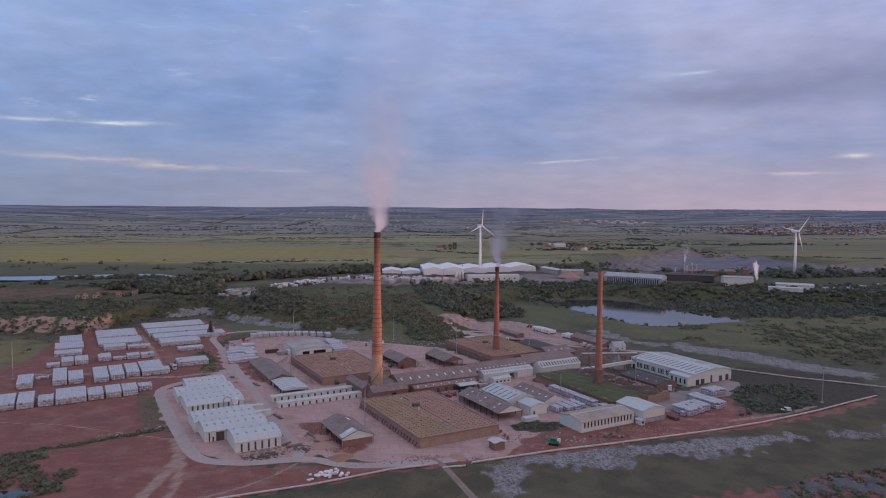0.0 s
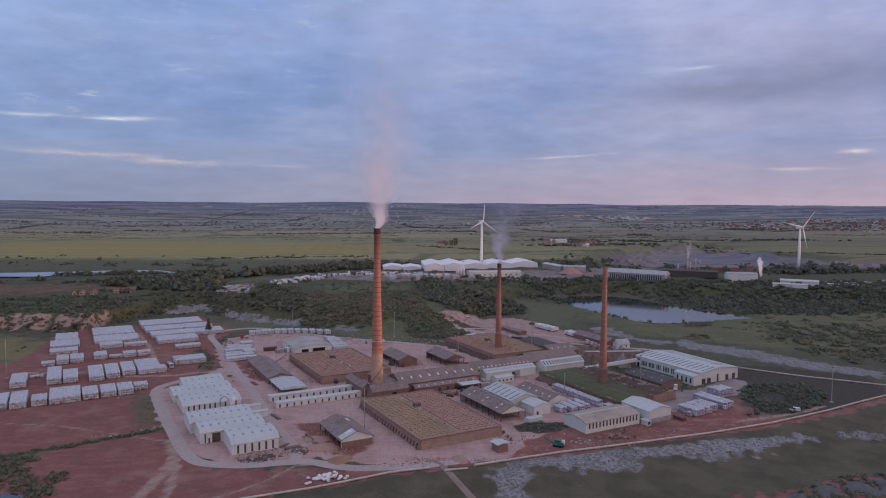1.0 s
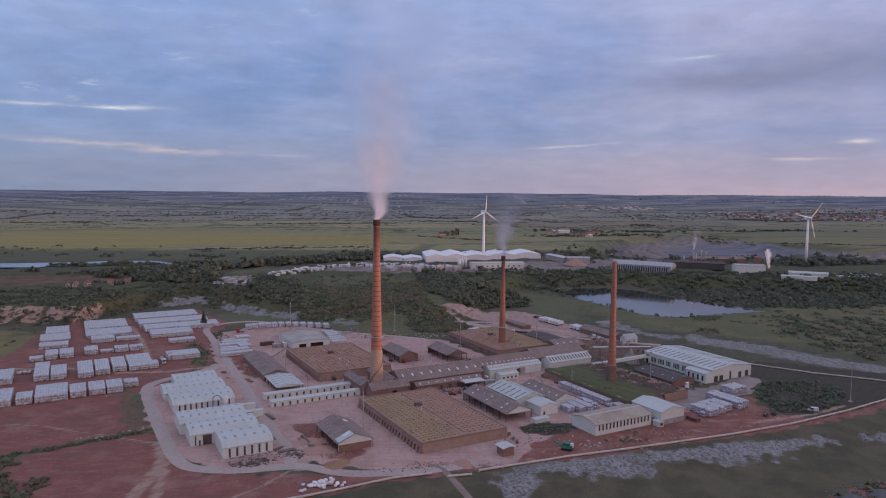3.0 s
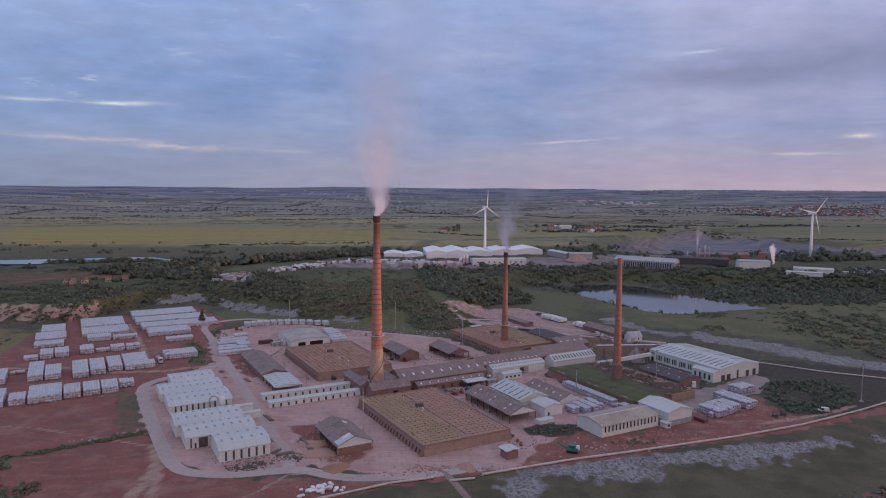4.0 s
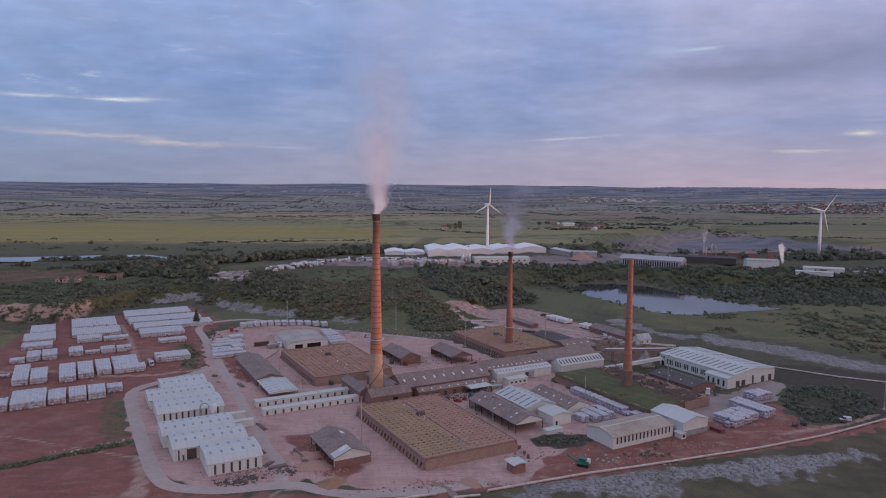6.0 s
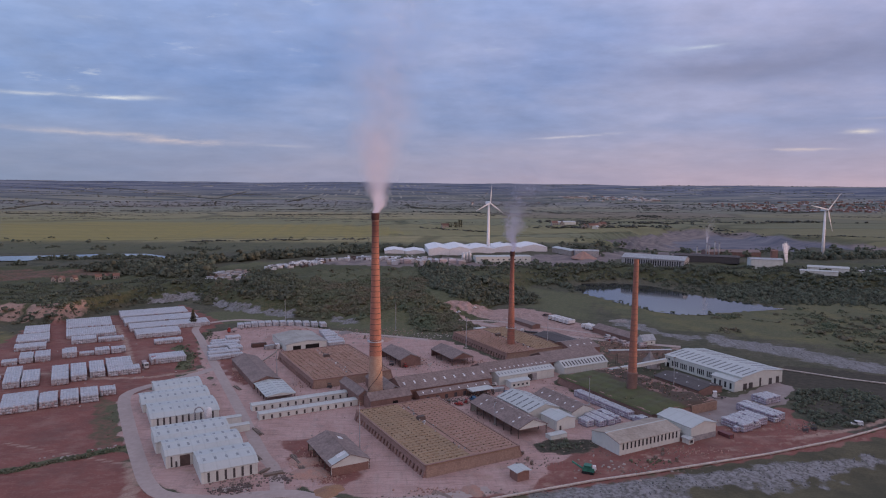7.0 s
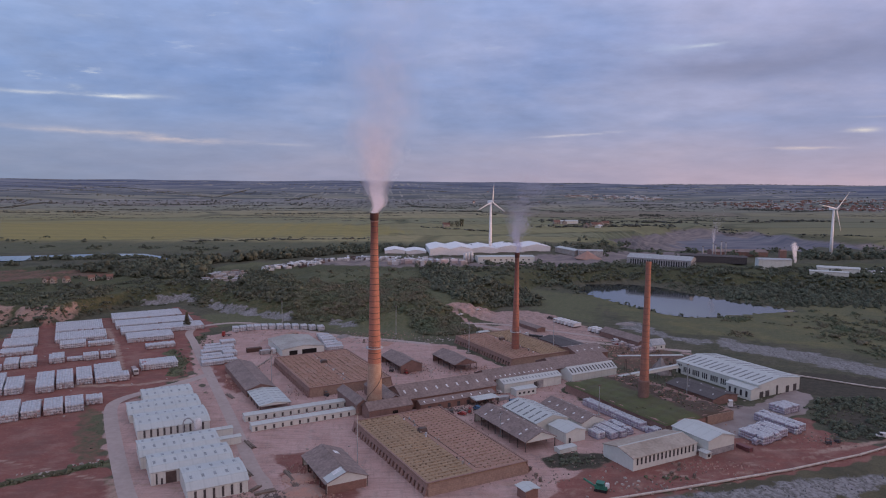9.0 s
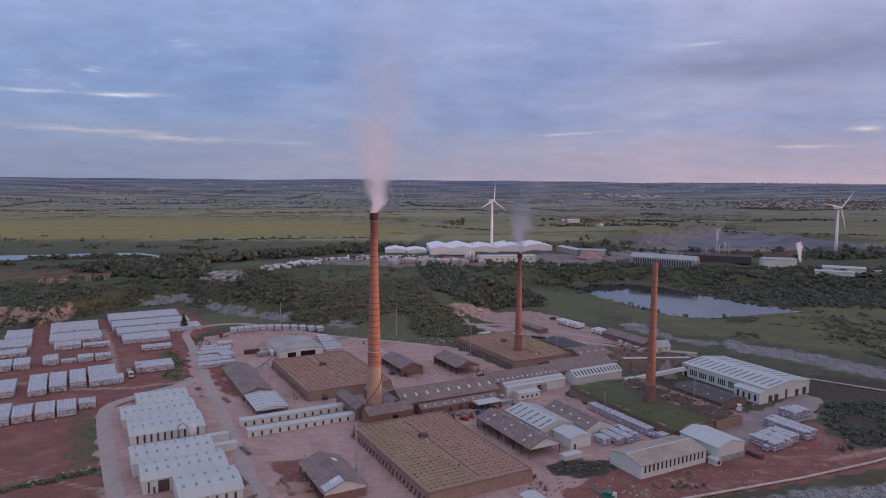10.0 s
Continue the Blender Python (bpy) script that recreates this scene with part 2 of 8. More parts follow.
M_DECK = material("kiln_deck_earth", (0.338, 0.240, 0.158), (0.282, 0.200, 0.132), scale=0.08, fine=1.2)
M_DECK_RED = material("kiln_deck_red", (0.345, 0.214, 0.172), (0.300, 0.192, 0.146), scale=0.12, fine=1.2)
M_KILN_END = material("earthy_kiln_brick", (0.325, 0.228, 0.178), (0.250, 0.168, 0.138), scale=0.2, fine=1.4, courses=0.6)
M_CAP = material("fire_hole_cap", (0.255, 0.178, 0.122), island=0.4)
# near-black sheet that paints the shade inside open doorways and kiln wickets
M_OPENING_SHADE = material("opening_shade", (0.02, 0.017, 0.017), bump=0)
M_BRICK = material("red_brick", (0.280, 0.165, 0.136), (0.215, 0.130, 0.113), courses=0.6)
M_BRICK_DULL = material("weathered_brick", (0.265, 0.168, 0.145), (0.19, 0.122, 0.11), courses=0.6)
M_WHITE = material("white_cladding", (0.63, 0.66, 0.63), (0.58, 0.605, 0.58), rough=0.55, scale=0.12, fine=0.8, corrugated=(0, 0.9), bump=0.15, tone=(0.93, 1.06))
M_WHITE_ROOF = material("white_roof_sheet", (0.475, 0.505, 0.505), (0.430, 0.455, 0.455), rough=0.5, scale=0.1, fine=0.8, corrugated=(0, 0.9), bump=0.12, tone=(0.95, 1.05))
M_DULL_ROOF = material("dull_white_roof", (0.40, 0.39, 0.37), (0.30, 0.285, 0.265), scale=0.1, fine=1.0, corrugated=(0, 1.0))
M_DARK_ROOF = material("tarred_roof", (0.105, 0.095, 0.098), (0.080, 0.070, 0.072), scale=0.15, fine=1.0, corrugated=(0, 1.0))
M_PALE_ROOF = material("stained_fibre_roof", (0.40, 0.35, 0.30), (0.30, 0.25, 0.21), scale=0.12, fine=1.0, corrugated=(0, 1.0))
M_BROWN_ROOF = material("brown_fibre_roof", (0.256, 0.200, 0.188), (0.192, 0.147, 0.138), scale=0.16, fine=0.9, corrugated=(0, 1.0), tone=(0.68, 1.28))
M_LIGHT_SHEET = material("rooflight_sheet", (0.30, 0.32, 0.34), rough=0.4, scale=0.6)
M_STRIP = material("grimy_rooflight", (0.17, 0.175, 0.19), rough=0.4, scale=0.6)
M_LIGHT_SHEET_PALE = material("pale_rooflight_sheet", (0.75, 0.76, 0.78), rough=0.4, scale=0.6)
M_DOOR = material("dark_door", (0.09, 0.085, 0.09), rough=0.6, scale=0.8)
M_GLASS = material("dusty_glazing", (0.06, 0.065, 0.075), rough=0.2, scale=0.8, bump=0, spec=0.6)
M_CONCRETE = material("concrete", (0.40, 0.36, 0.33), (0.30, 0.26, 0.24), scale=0.25)
M_GALV = material("galvanised_steel", (0.45, 0.46, 0.48), rough=0.5, metal=0.3, scale=0.5)
M_PACK_TOP = material("wrapped_brick_pack", (0.52, 0.535, 0.575), (0.43, 0.438, 0.475), rough=0.5, scale=0.5, fine=1.2, island=0.10, spec=0.5, tone=(0.85, 1.12))
M_PACK_RED = material("banded_brick_pack", (0.42, 0.355, 0.36), (0.35, 0.285, 0.285), scale=0.6, island=0.3)
M_PACK_LILAC = material("film_wrapped_pack", (0.40, 0.375, 0.45), (0.33, 0.305, 0.37), rough=0.5, scale=0.5, island=0.12)
M_LEAF = material("leaves", (0.116, 0.142, 0.092), (0.160, 0.138, 0.100), scale=0.045, fine=0.5, bump=0.6, island=0.16, leafy=0.12, spec=0.1)
M_LEAF_DARK = material("dark_leaves", (0.109, 0.128, 0.094), (0.096, 0.104, 0.080), scale=0.025, fine=0.9, bump=0.6, island=0.28, leafy=0.12, spec=0.1)
# far foliage carries distance haze in its colour, lighter and bluer than near leaves
M_LEAF_FAR = material("hazed_leaves", (0.140, 0.147, 0.130), (0.115, 0.124, 0.116), scale=0.01, fine=0.2, bump=0, island=0.2, leafy=0.12, spec=0.1)
M_BARK = material("bark", (0.10, 0.07, 0.05))
M_TURBINE = material("turbine_white", (0.78, 0.78, 0.80), (0.72, 0.72, 0.74), rough=0.4, bump=0)
M_CLAY_TRACK = material("tracked_clay", (0.275, 0.210, 0.180), (0.195, 0.145, 0.128), scale=0.12, fine=0.8)
M_TRACK = material("site_road_dust", (0.405, 0.332, 0.310), (0.352, 0.282, 0.262), scale=0.06, fine=0.5, bump=0.05, tone=(0.88, 1.1))
M_KERB = material("pale_concrete_kerb", (0.55, 0.51, 0.47), (0.42, 0.36, 0.33), scale=0.4)
M_RED = material("red_paint", (0.36, 0.06, 0.055), rough=0.5, bump=0)
M_BLUE = material("blue_paint", (0.06, 0.14, 0.24), rough=0.5, bump=0)
M_GREEN = material("green_paint", (0.05, 0.22, 0.16), rough=0.5, bump=0)
M_VAN = material("white_paint", (0.75, 0.75, 0.76), rough=0.35, bump=0)
M_TYRE = material("rubber", (0.025, 0.025, 0.027), bump=0)
M_RUBBLE = material("brick_rubble", (0.37, 0.205, 0.160), (0.30, 0.215, 0.185), scale=0.5, island=0.35)
M_TIMBER = material("old_timber", (0.26, 0.205, 0.175), island=0.35)
M_BAG = material("white_bulk_bag", (0.75, 0.74, 0.76), rough=0.7, island=0.1)
M_HOUSE_ROOF = material("clay_tile_roof", (0.20, 0.115, 0.095), per_object=0.3)


def water_material():
    m = bpy.data.materials.new("still_water")
    m.use_nodes = True
    t = m.node_tree
    b = t.nodes["Principled BSDF"]
    b.inputs["Base Color"].default_value = (0.03, 0.035, 0.04, 1)
    b.inputs["Roughness"].default_value = 0.06
    b.inputs["IOR"].default_value = 1.33
    b.inputs["Specular IOR Level"].default_value = 1.0
    geo = add(t, "ShaderNodeNewGeometry")
    n = add(t, "ShaderNodeTexNoise")
    n.inputs["Scale"].default_value = 0.6
    t.links.new(geo.outputs["Position"], n.inputs["Vector"])
    bp = add(t, "ShaderNodeBump")
    bp.inputs["Strength"].default_value, bp.inputs["Distance"].default_value = 0.05, 0.1
    t.links.new(n.outputs[0], bp.inputs["Height"])
    t.links.new(bp.outputs[0], b.inputs["Normal"])
    return m


M_WATER = water_material()


# ---------------------------------------------------------------- mesh helpers
def mesh_of(name, bm, mat):
    me = bpy.data.meshes.new(name)
    bm.normal_update()
    bm.to_mesh(me)
    bm.free()
    for m in (mat if isinstance(mat, (list, tuple)) else (mat,)):
        me.materials.append(m)
    return me


def part(name, bm, mat, parent=None, label="", at=None):
    me = bm if isinstance(bm, bpy.types.Mesh) else mesh_of(name, bm, mat)
    ob = new(name, me)
    if parent:
        ob.parent = parent
    if at is not None:
        ob.matrix_basis = at
    if label:
        ob["label"] = label
    return ob


def thing(name, m, label, category, group=""):
    e = new(name)
    e.empty_display_size = 0.5
    e.matrix_basis = m
    return tagged(e, label, category, group)


def box(x0, x1, y0, y1, z0, z1, bm=None, taper=0.0, m=None, slot=0):
    bm = bm or bmesh.new()
    co = [(x0, y0, z0), (x1, y0, z0), (x1, y1, z0), (x0, y1, z0),
          (x0 + taper, y0 + taper, z1), (x1 - taper, y0 + taper, z1), (x1 - taper, y1 - taper, z1), (x0 + taper, y1 - taper, z1)]
    v = [bm.verts.new(m @ Vector(c) if m else c) for c in co]
    for f in ((3, 2, 1, 0), (4, 5, 6, 7), (0, 1, 5, 4), (1, 2, 6, 5), (2, 3, 7, 6), (3, 0, 4, 7)):
        bm.faces.new([v[i] for i in f]).material_index = slot
    return bm


def prism(points, axis_from, axis_to, bm=None, axis="x"):
    """A closed outline of (a, z) pairs drawn out along an axis."""
    bm = bm or bmesh.new()
    rows = []
    for s in (axis_from, axis_to):
        rows.append([bm.verts.new((s, a, z) if axis == "x" else (a, s, z)) for a, z in points])
    n = len(points)
    bm.faces.new(rows[0])
    bm.faces.new(rows[1][::-1])
    for i in range(n):
        bm.faces.new((rows[0][i], rows[1][i], rows[1][(i + 1) % n], rows[0][(i + 1) % n]))
    bmesh.ops.recalc_face_normals(bm, faces=bm.faces)
    return bm


def tube(rings, bm=None, sides=24, caps=True):
    """rings: (radius, z) pairs, one above another."""
    bm = bm or bmesh.new()
    loops = [[bm.verts.new((r * math.cos(2 * math.pi * k / sides), r * math.sin(2 * math.pi * k / sides), z)) for k in range(sides)] for r, z in rings]
    for a, b in zip(loops, loops[1:]):
        for k in range(sides):
            f = bm.faces.new((a[k], a[(k + 1) % sides], b[(k + 1) % sides], b[k]))
            f.smooth = sides > 10
    if caps:
        bm.faces.new(loops[0][::-1])
        bm.faces.new(loops[-1])
    return bm


def beam(a, b, w, bm=None, sides=6):
    """A round bar from a to b."""
    bm = bm or bmesh.new()
    a, b = Vector(a), Vector(b)
    d = b - a
    q = d.to_track_quat("Z", "Y").to_matrix().to_4x4()
    m = Matrix.Translation(a) @ q
    loops = [[bm.verts.new(m @ Vector((w * math.cos(2 * math.pi * k / sides), w * math.sin(2 * math.pi * k / sides), s))) for k in range(sides)] for s in (0, d.length)]
    for k in range(sides):
        bm.faces.new((loops[0][k], loops[0][(k + 1) % sides], loops[1][(k + 1) % sides], loops[1][k]))
    bm.faces.new(loops[0][::-1])
    bm.faces.new(loops[1])
    return bm


TURN, SITE_TURN = 24.0, 22.7         # the works are laid out square to this bearing, on the plan and in the world
SU, SV = 1.013, 1.040                # true length of a metre of the plan along and across the works
CT, ST = math.cos(radians(TURN)), math.sin(radians(TURN))


def xy(u, v):
    return u * CT - v * ST, u * ST + v * CT


def site(u, v, z=0.0, turn=0.0):
    x, y = xy(u, v)
    return place(x, y, z, 0, 0, SITE_TURN + turn)


# ---------------------------------------------------------------- ground
LAKES = ((-560, 478), (-418, 473), (-398, 474), (-383, 499), (-354, 505), (-319, 515), (-277, 512), (-258, 498), (-234, 474), (-231, 482), (-241, 500), (-289, 542), (-325, 544), (-356, 537), (-390, 528), (-448, 518), (-560, 515))
EDGE_X = (-5000, -420, -300, -235, -206, -164, -120, -60, 0, 40, 75, 110, 160, 210, 265, 330, 450, 700, 5000)
EDGE_Y = (120, 150, 190, 182, 250, 272, 222, 185, 160, 148, 165, 240, 330, 350, 362, 330, 300, 250, 200)
POND = ((203, 335), (211, 286), (227, 239), (238, 212), (252, 199), (272, 199), (313, 210), (345, 218), (325, 245), (300, 285), (285, 330), (262, 352), (228, 356))


def smooth(a, lo, hi):
    s = np.clip((a - lo) / (hi - lo), 0, 1)
    return s * s * (3 - 2 * s)


def wave_noise(x, y, size, seed=0):
    """Soft cheap relief between -1 and 1."""
    rng = np.random.RandomState(seed)
    total = 0
    for k in range(7):
        a, ph, f = rng.rand() * 6.28, rng.rand() * 6.28, (0.6 + 1.5 * rng.rand()) / size
        total = total + np.sin((x * np.cos(a) + y * np.sin(a)) * f * 6.28 + ph)
    return total / 4.0


def polygon_mask(x, y, poly, soft):
    """1 inside the outline, 0 outside, over a soft edge."""
    inside = np.zeros(x.shape, bool)
    dist = np.full(x.shape, 1e9)
    n = len(poly)
    for i in range(n):
        (ax, ay), (bx, by) = poly[i], poly[(i + 1) % n]
        cross = ((ay > y) != (by > y)) & (x < (bx - ax) * (y - ay) / (by - ay + 1e-9) + ax)
        inside ^= cross
        tt = np.clip(((x - ax) * (bx - ax) + (y - ay) * (by - ay)) / ((bx - ax) ** 2 + (by - ay) ** 2), 0, 1)
        dist = np.minimum(dist, np.hypot(x - ax - tt * (bx - ax), y - ay - tt * (by - ay)))
    sd_ = np.where(inside, dist, -dist)
    return smooth(sd_ + wave_noise(x, y, 14, 5) * soft * 0.7, -soft, soft)


def ground_height(x, y):
    x, y = np.asarray(x, float), np.asarray(y, float)
    edge = np.interp(x, EDGE_X, EDGE_Y) + 5 * wave_noise(x, y, 40, 3)
    bank = np.interp(x, (-420, -240, -150, 40, 100, 200), (22, 26, 55, 80, 90, 45))
    rise = smooth((y - edge) / bank, 0, 1)
    z = 12.0 * rise + 6.0 * rise * (1 - rise) * (wave_noise(x, y, 10, 8) + 0.6 * wave_noise(x, y, 26, 6))
    # rough ground away from the yards
    off = smooth(y - edge, -15, 25)
    z = z + off * 1.2 * wave_noise(x, y, 45, 7)
    # the marsh south of the boundary lies lower
    south = (-108 + (x - 20) * 0.24) - y
    z = z - 2.5 * smooth(south, 4, 30)
    z = z - 2.5 * polygon_mask(x, y, POND, 12) - 2.2 * polygon_mask(x, y, LAKES, 6)
    z = z - 2.4 * np.exp(-((x + 137) / 12) ** 2 - ((y + 114) / 7.5) ** 2)
    # the terraced quarry out on the plain
    q = polygon_mask(x, y, QUARRY, 60)
    z = z - 5.0 * smooth(q, 0.10, 0.30) - 5.0 * smooth(q, 0.45, 0.60) - 6.0 * smooth(q, 0.75, 0.95)
    # an added ridge out of view, south-east, raised to shade the works from the sun
    rim = (x - 40) * 0.80 - (y + 60) * 0.60
    z = z + 21.0 * smooth(rim, 235, 300) * (1 - smooth(y, 0, 70))
    r = np.hypot(x, y + 330)
    hills = np.clip((r - 2900) / 1740, 0, 1) ** 1.1 * (68 + 3 * np.sin(np.arctan2(x, y + 330) * 9 + 1) + 2 * np.sin(np.arctan2(x, y + 330) * 23 + 2))
    return z + 6 * smooth(r, 2500, 4400) + hills + off * smooth(r, 900, 2500) * 3 * wave_noise(x, y, 900, 9)


YARD = [xy(*p) for p in ((-64, -58), (-56, -78), (-30, -100), (10, -112), (28, -100), (62, -88), (96, -90), (96, -15), (145, -10), (150, 25), (95, 15), (92, 90), (60, 116), (40, 142), (14, 178), (-12, 200), (-42, 186), (-58, 150), (-64, 100))]
APRON = ((140, -30), (150, -45), (158, -44), (180, -27), (200, -20), (222, 6), (216, 16), (205, 8), (182, -8), (168, -6))
CLAY_STORE = [xy(*p) for p in ((-270, 50), (-112, 52), (-62, 108), (-55, 180), (-30, 215), (-45, 300), (-156, 262), (-178, 180), (-240, 120))]
CLAY_WEST = ((-400, -240), (-96, -144), (-51, -129), (-22, -120), (2, -111), (26, -106), (22, -101), (-12, -103), (-48, -98), (-66, -97), (-82, -86), (-92, -68), (-102, -45), (-112, -22), (-124, 2), (-131, 18), (-220, 0), (-400, 30))
CLAY_SOUTH = ((26, -104), (72, -98.5), (96, -92.5), (122, -86.5), (150, -80), (181, -72), (208, -64.5), (240, -55), (284, -33), (282, -29), (236, -50), (208, -58), (192, -50), (198, -24), (180, -26), (158, -42), (140, -44), (95, -50), (45, -70))
DAMP_EAST = ((196, 44), (238, 44), (262, 36), (306, 14), (290, -24), (246, -46), (211, -57), (197, -52), (200, -26), (222, 4), (214, 14))
PATCH_EAST = ((202, -21), (219, -2), (236, 1), (251, -2), (255, -15), (238, -37), (215, -50), (198, -51), (199, -34))
SHED_HOLLOW = ((63, -66), (65, -57), (77, -53.5), (90, -56), (93, -63), (84, -68), (72, -69))
PATCH_HOLLOW = ((204, -28), (216, -18), (229, -20), (221, -34), (209, -35))
CLAY_EAST = ((119, -138), (138, -134), (145, -134), (168, -130), (174, -126), (194, -122), (214, -119), (300, -104), (320, -260), (100, -260))
CLAY_BARN = ((-40, -46), (-28, -78), (-14, -90), (-2, -82), (-14, -66), (-26, -44))
CLAY_SHED = ((-103, 106), (-94, 108), (-74, 68), (-64, 34), (-70, 30), (-82, 46), (-94, 78))
SILT_MARSH = ((44, -107), (52, -102), (71, -97), (95, -93), (123, -89), (153, -82), (183, -80), (199, -77), (204, -87), (193, -86), (181, -88), (172, -96), (153, -98), (147, -102), (131, -100), (112, -102), (105, -109), (77, -110), (64, -107), (58, -116), (55, -129), (46, -132), (44, -120))
SILT_MARSH_END = ((216, -76), (226, -73), (240, -77), (256, -69), (262, -80), (244, -84), (224, -87), (215, -84))
SILT_FAR = ((185, 178), (198, 183), (201, 169), (209, 130), (231, 119), (242, 131), (247, 112), (277, 87), (284, 72), (298, 50), (326, 20), (312, 4), (280, 28), (260, 53), (245, 74), (230, 88), (224, 96), (227, 110), (211, 108), (193, 134), (178, 159))
CLAY_NORTH = ((138, 62), (165, 46), (196, 78), (180, 112), (150, 118))
TURF_WEST = ((-310, 185), (-270, 166), (-244, 150), (-222, 84), (-240, 55), (-330, 70))
TURF_POND = ((190, 300), (198, 190), (212, 140), (245, 132), (290, 95), (320, 60), (420, 110), (520, 170), (520, 236), (440, 233), (390, 236), (352, 222), (345, 218), (270, 196), (250, 193), (236, 214), (212, 282))
TURF_BANK = ((-60, 235), (-20, 180), (40, 135), (60, 160), (50, 230), (0, 260))
SPOIL_NORTH = ((55, 213), (81, 222), (126, 230), (144, 206), (160, 150), (200, 85), (165, 50), (130, 70), (105, 140), (76, 160), (60, 195))
TURF_ROADS = ((64, 202), (95, 178), (88, 171), (68, 191))
WAREHOUSE_YARD = [xy(*p) for p in ((-110, 62), (-112, 12), (-106, -40), (-92, -66), (-60, -74), (-62, -40), (-64, 100), (-90, 72))]
BARE_WEST = ((-440, 312), (-334, 318), (-312, 332), (-275, 345), (-250, 358), (-270, 410), (-307, 407), (-346, 402), (-450, 406))
TURF_FOOT = ((-45, 193), (-12, 178), (3, 191), (16, 197), (28, 186), (24, 171), (34, 152), (22, 128), (3, 137), (-17, 155), (-43, 174))
TURF_TOP = ((-62, 376), (-3, 387), (41, 363), (34, 318), (3, 332), (-21, 297), (-56, 313))
TURF_GULLY = ((38, 290), (54, 257), (67, 220), (57, 204), (48, 221))
TURF_EAST = ((151, 334), (190, 297), (202, 272), (168, 175), (144, 200), (130, 235), (143, 252), (145, 310))
TURF_MEADOW = ((-172, 395), (-105, 445), (-107, 460), (-158, 442))
TURF_LEDGE = ((-136, 205), (-135, 226), (-118, 230), (-72, 213), (-69, 188), (-116, 181))
DARK_WOOD = ((44, 388), (62, 428), (84, 396), (91, 326), (105, 296), (128, 307), (145, 315), (145, 252), (129, 240), (110, 244), (87, 227), (65, 222), (55, 261), (46, 321))
EAST_THICKET = ((345, 184), (368, 196), (366, 166), (410, 176), (450, 160), (360, 40), (318, 50), (308, 84), (316, 120))
TIMBER_LOT = ((-166, 335), (-130, 301), (-126, 373), (-160, 388))
POOL_BANK = ((-215, -100), (-147, -79), (-140, -79), (-140, -96), (-122, -99), (-119, -108), (-124, -118), (-150, -140), (-215, -140))
QUARRY = ((361, 603), (395, 790), (507, 893), (662, 1040), (772, 960), (760, 800), (840, 700), (960, 650), (900, 560), (770, 588), (687, 622), (556, 594), (443, 596))
PIT_FLOOR = ((505, 735), (549, 850), (690, 955), (758, 905), (772, 800), (800, 700), (769, 650), (669, 655), (583, 680))
WORKS_NORTH = ((-90, 440), (10, 415), (240, 410), (300, 470), (420, 470), (500, 520), (330, 560), (150, 500), (-60, 480))


def line_mask(x, y, points, half):
    """1 along a bent line, fading out over its edge."""
    dist = np.full(x.shape, 1e9)
    for (ax, ay), (bx, by) in zip(points, points[1:]):
        tt = np.clip(((x - ax) * (bx - ax) + (y - ay) * (by - ay)) / ((bx - ax) ** 2 + (by - ay) ** 2), 0, 1)
        dist = np.minimum(dist, np.hypot(x - ax - tt * (bx - ax), y - ay - tt * (by - ay)))
    return 1 - smooth(dist + wave_noise(x, y, 8, 28) * half * 0.4, half * 0.5, half * 1.5)


def axis_steps(lo, hi, step, end_lo, end_hi, growth=1.09):
    a = list(np.arange(lo, hi + step, step))
    s = step
    while a[-1] < end_hi:
        s *= growth
        a.append(a[-1] + s)
    s, front = step, []
    while (front[-1] if front else a[0]) > end_lo:
        s *= growth
        front.append((front[-1] if front else a[0]) - s)
    return np.array(front[::-1] + a)


def grid_mesh(name, gx, gy, gz, mats, plan=False):
    ny, nx = gx.shape
    idx = np.arange(nx * ny).reshape(ny, nx)
    quads = np.stack([idx[:-1, :-1], idx[:-1, 1:], idx[1:, 1:], idx[1:, :-1]], -1).reshape(-1, 4)
    return array_mesh(name, np.stack([gx, gy, gz], -1).reshape(-1, 3), quads, mats, plan=plan)


def array_mesh(name, verts, faces, mats, slots=None, smooth_shade=False, plan=False):
    """plan: the places are those of the plan."""
    if plan:
        verts = np.column_stack([*world(verts[:, 0], verts[:, 1]), verts[:, 2]])
    me = bpy.data.meshes.new(name)
    k = faces.shape[1]
    me.vertices.add(len(verts))
    me.vertices.foreach_set("co", np.asarray(verts, np.float32).ravel())
    me.loops.add(faces.size)
    me.loops.foreach_set("vertex_index", faces.astype(np.int32).ravel())
    me.polygons.add(len(faces))
    me.polygons.foreach_set("loop_start", np.arange(0, faces.size, k, dtype=np.int32))
    if slots is not None:
        me.polygons.foreach_set("material_index", np.asarray(slots, np.int32))
    if smooth_shade:
        me.polygons.foreach_set("use_smooth", np.ones(len(faces), bool))
    for m in (mats if isinstance(mats, (list, tuple)) else (mats,)):
        me.materials.append(m)
    me.update(calc_edges=True)
    return me


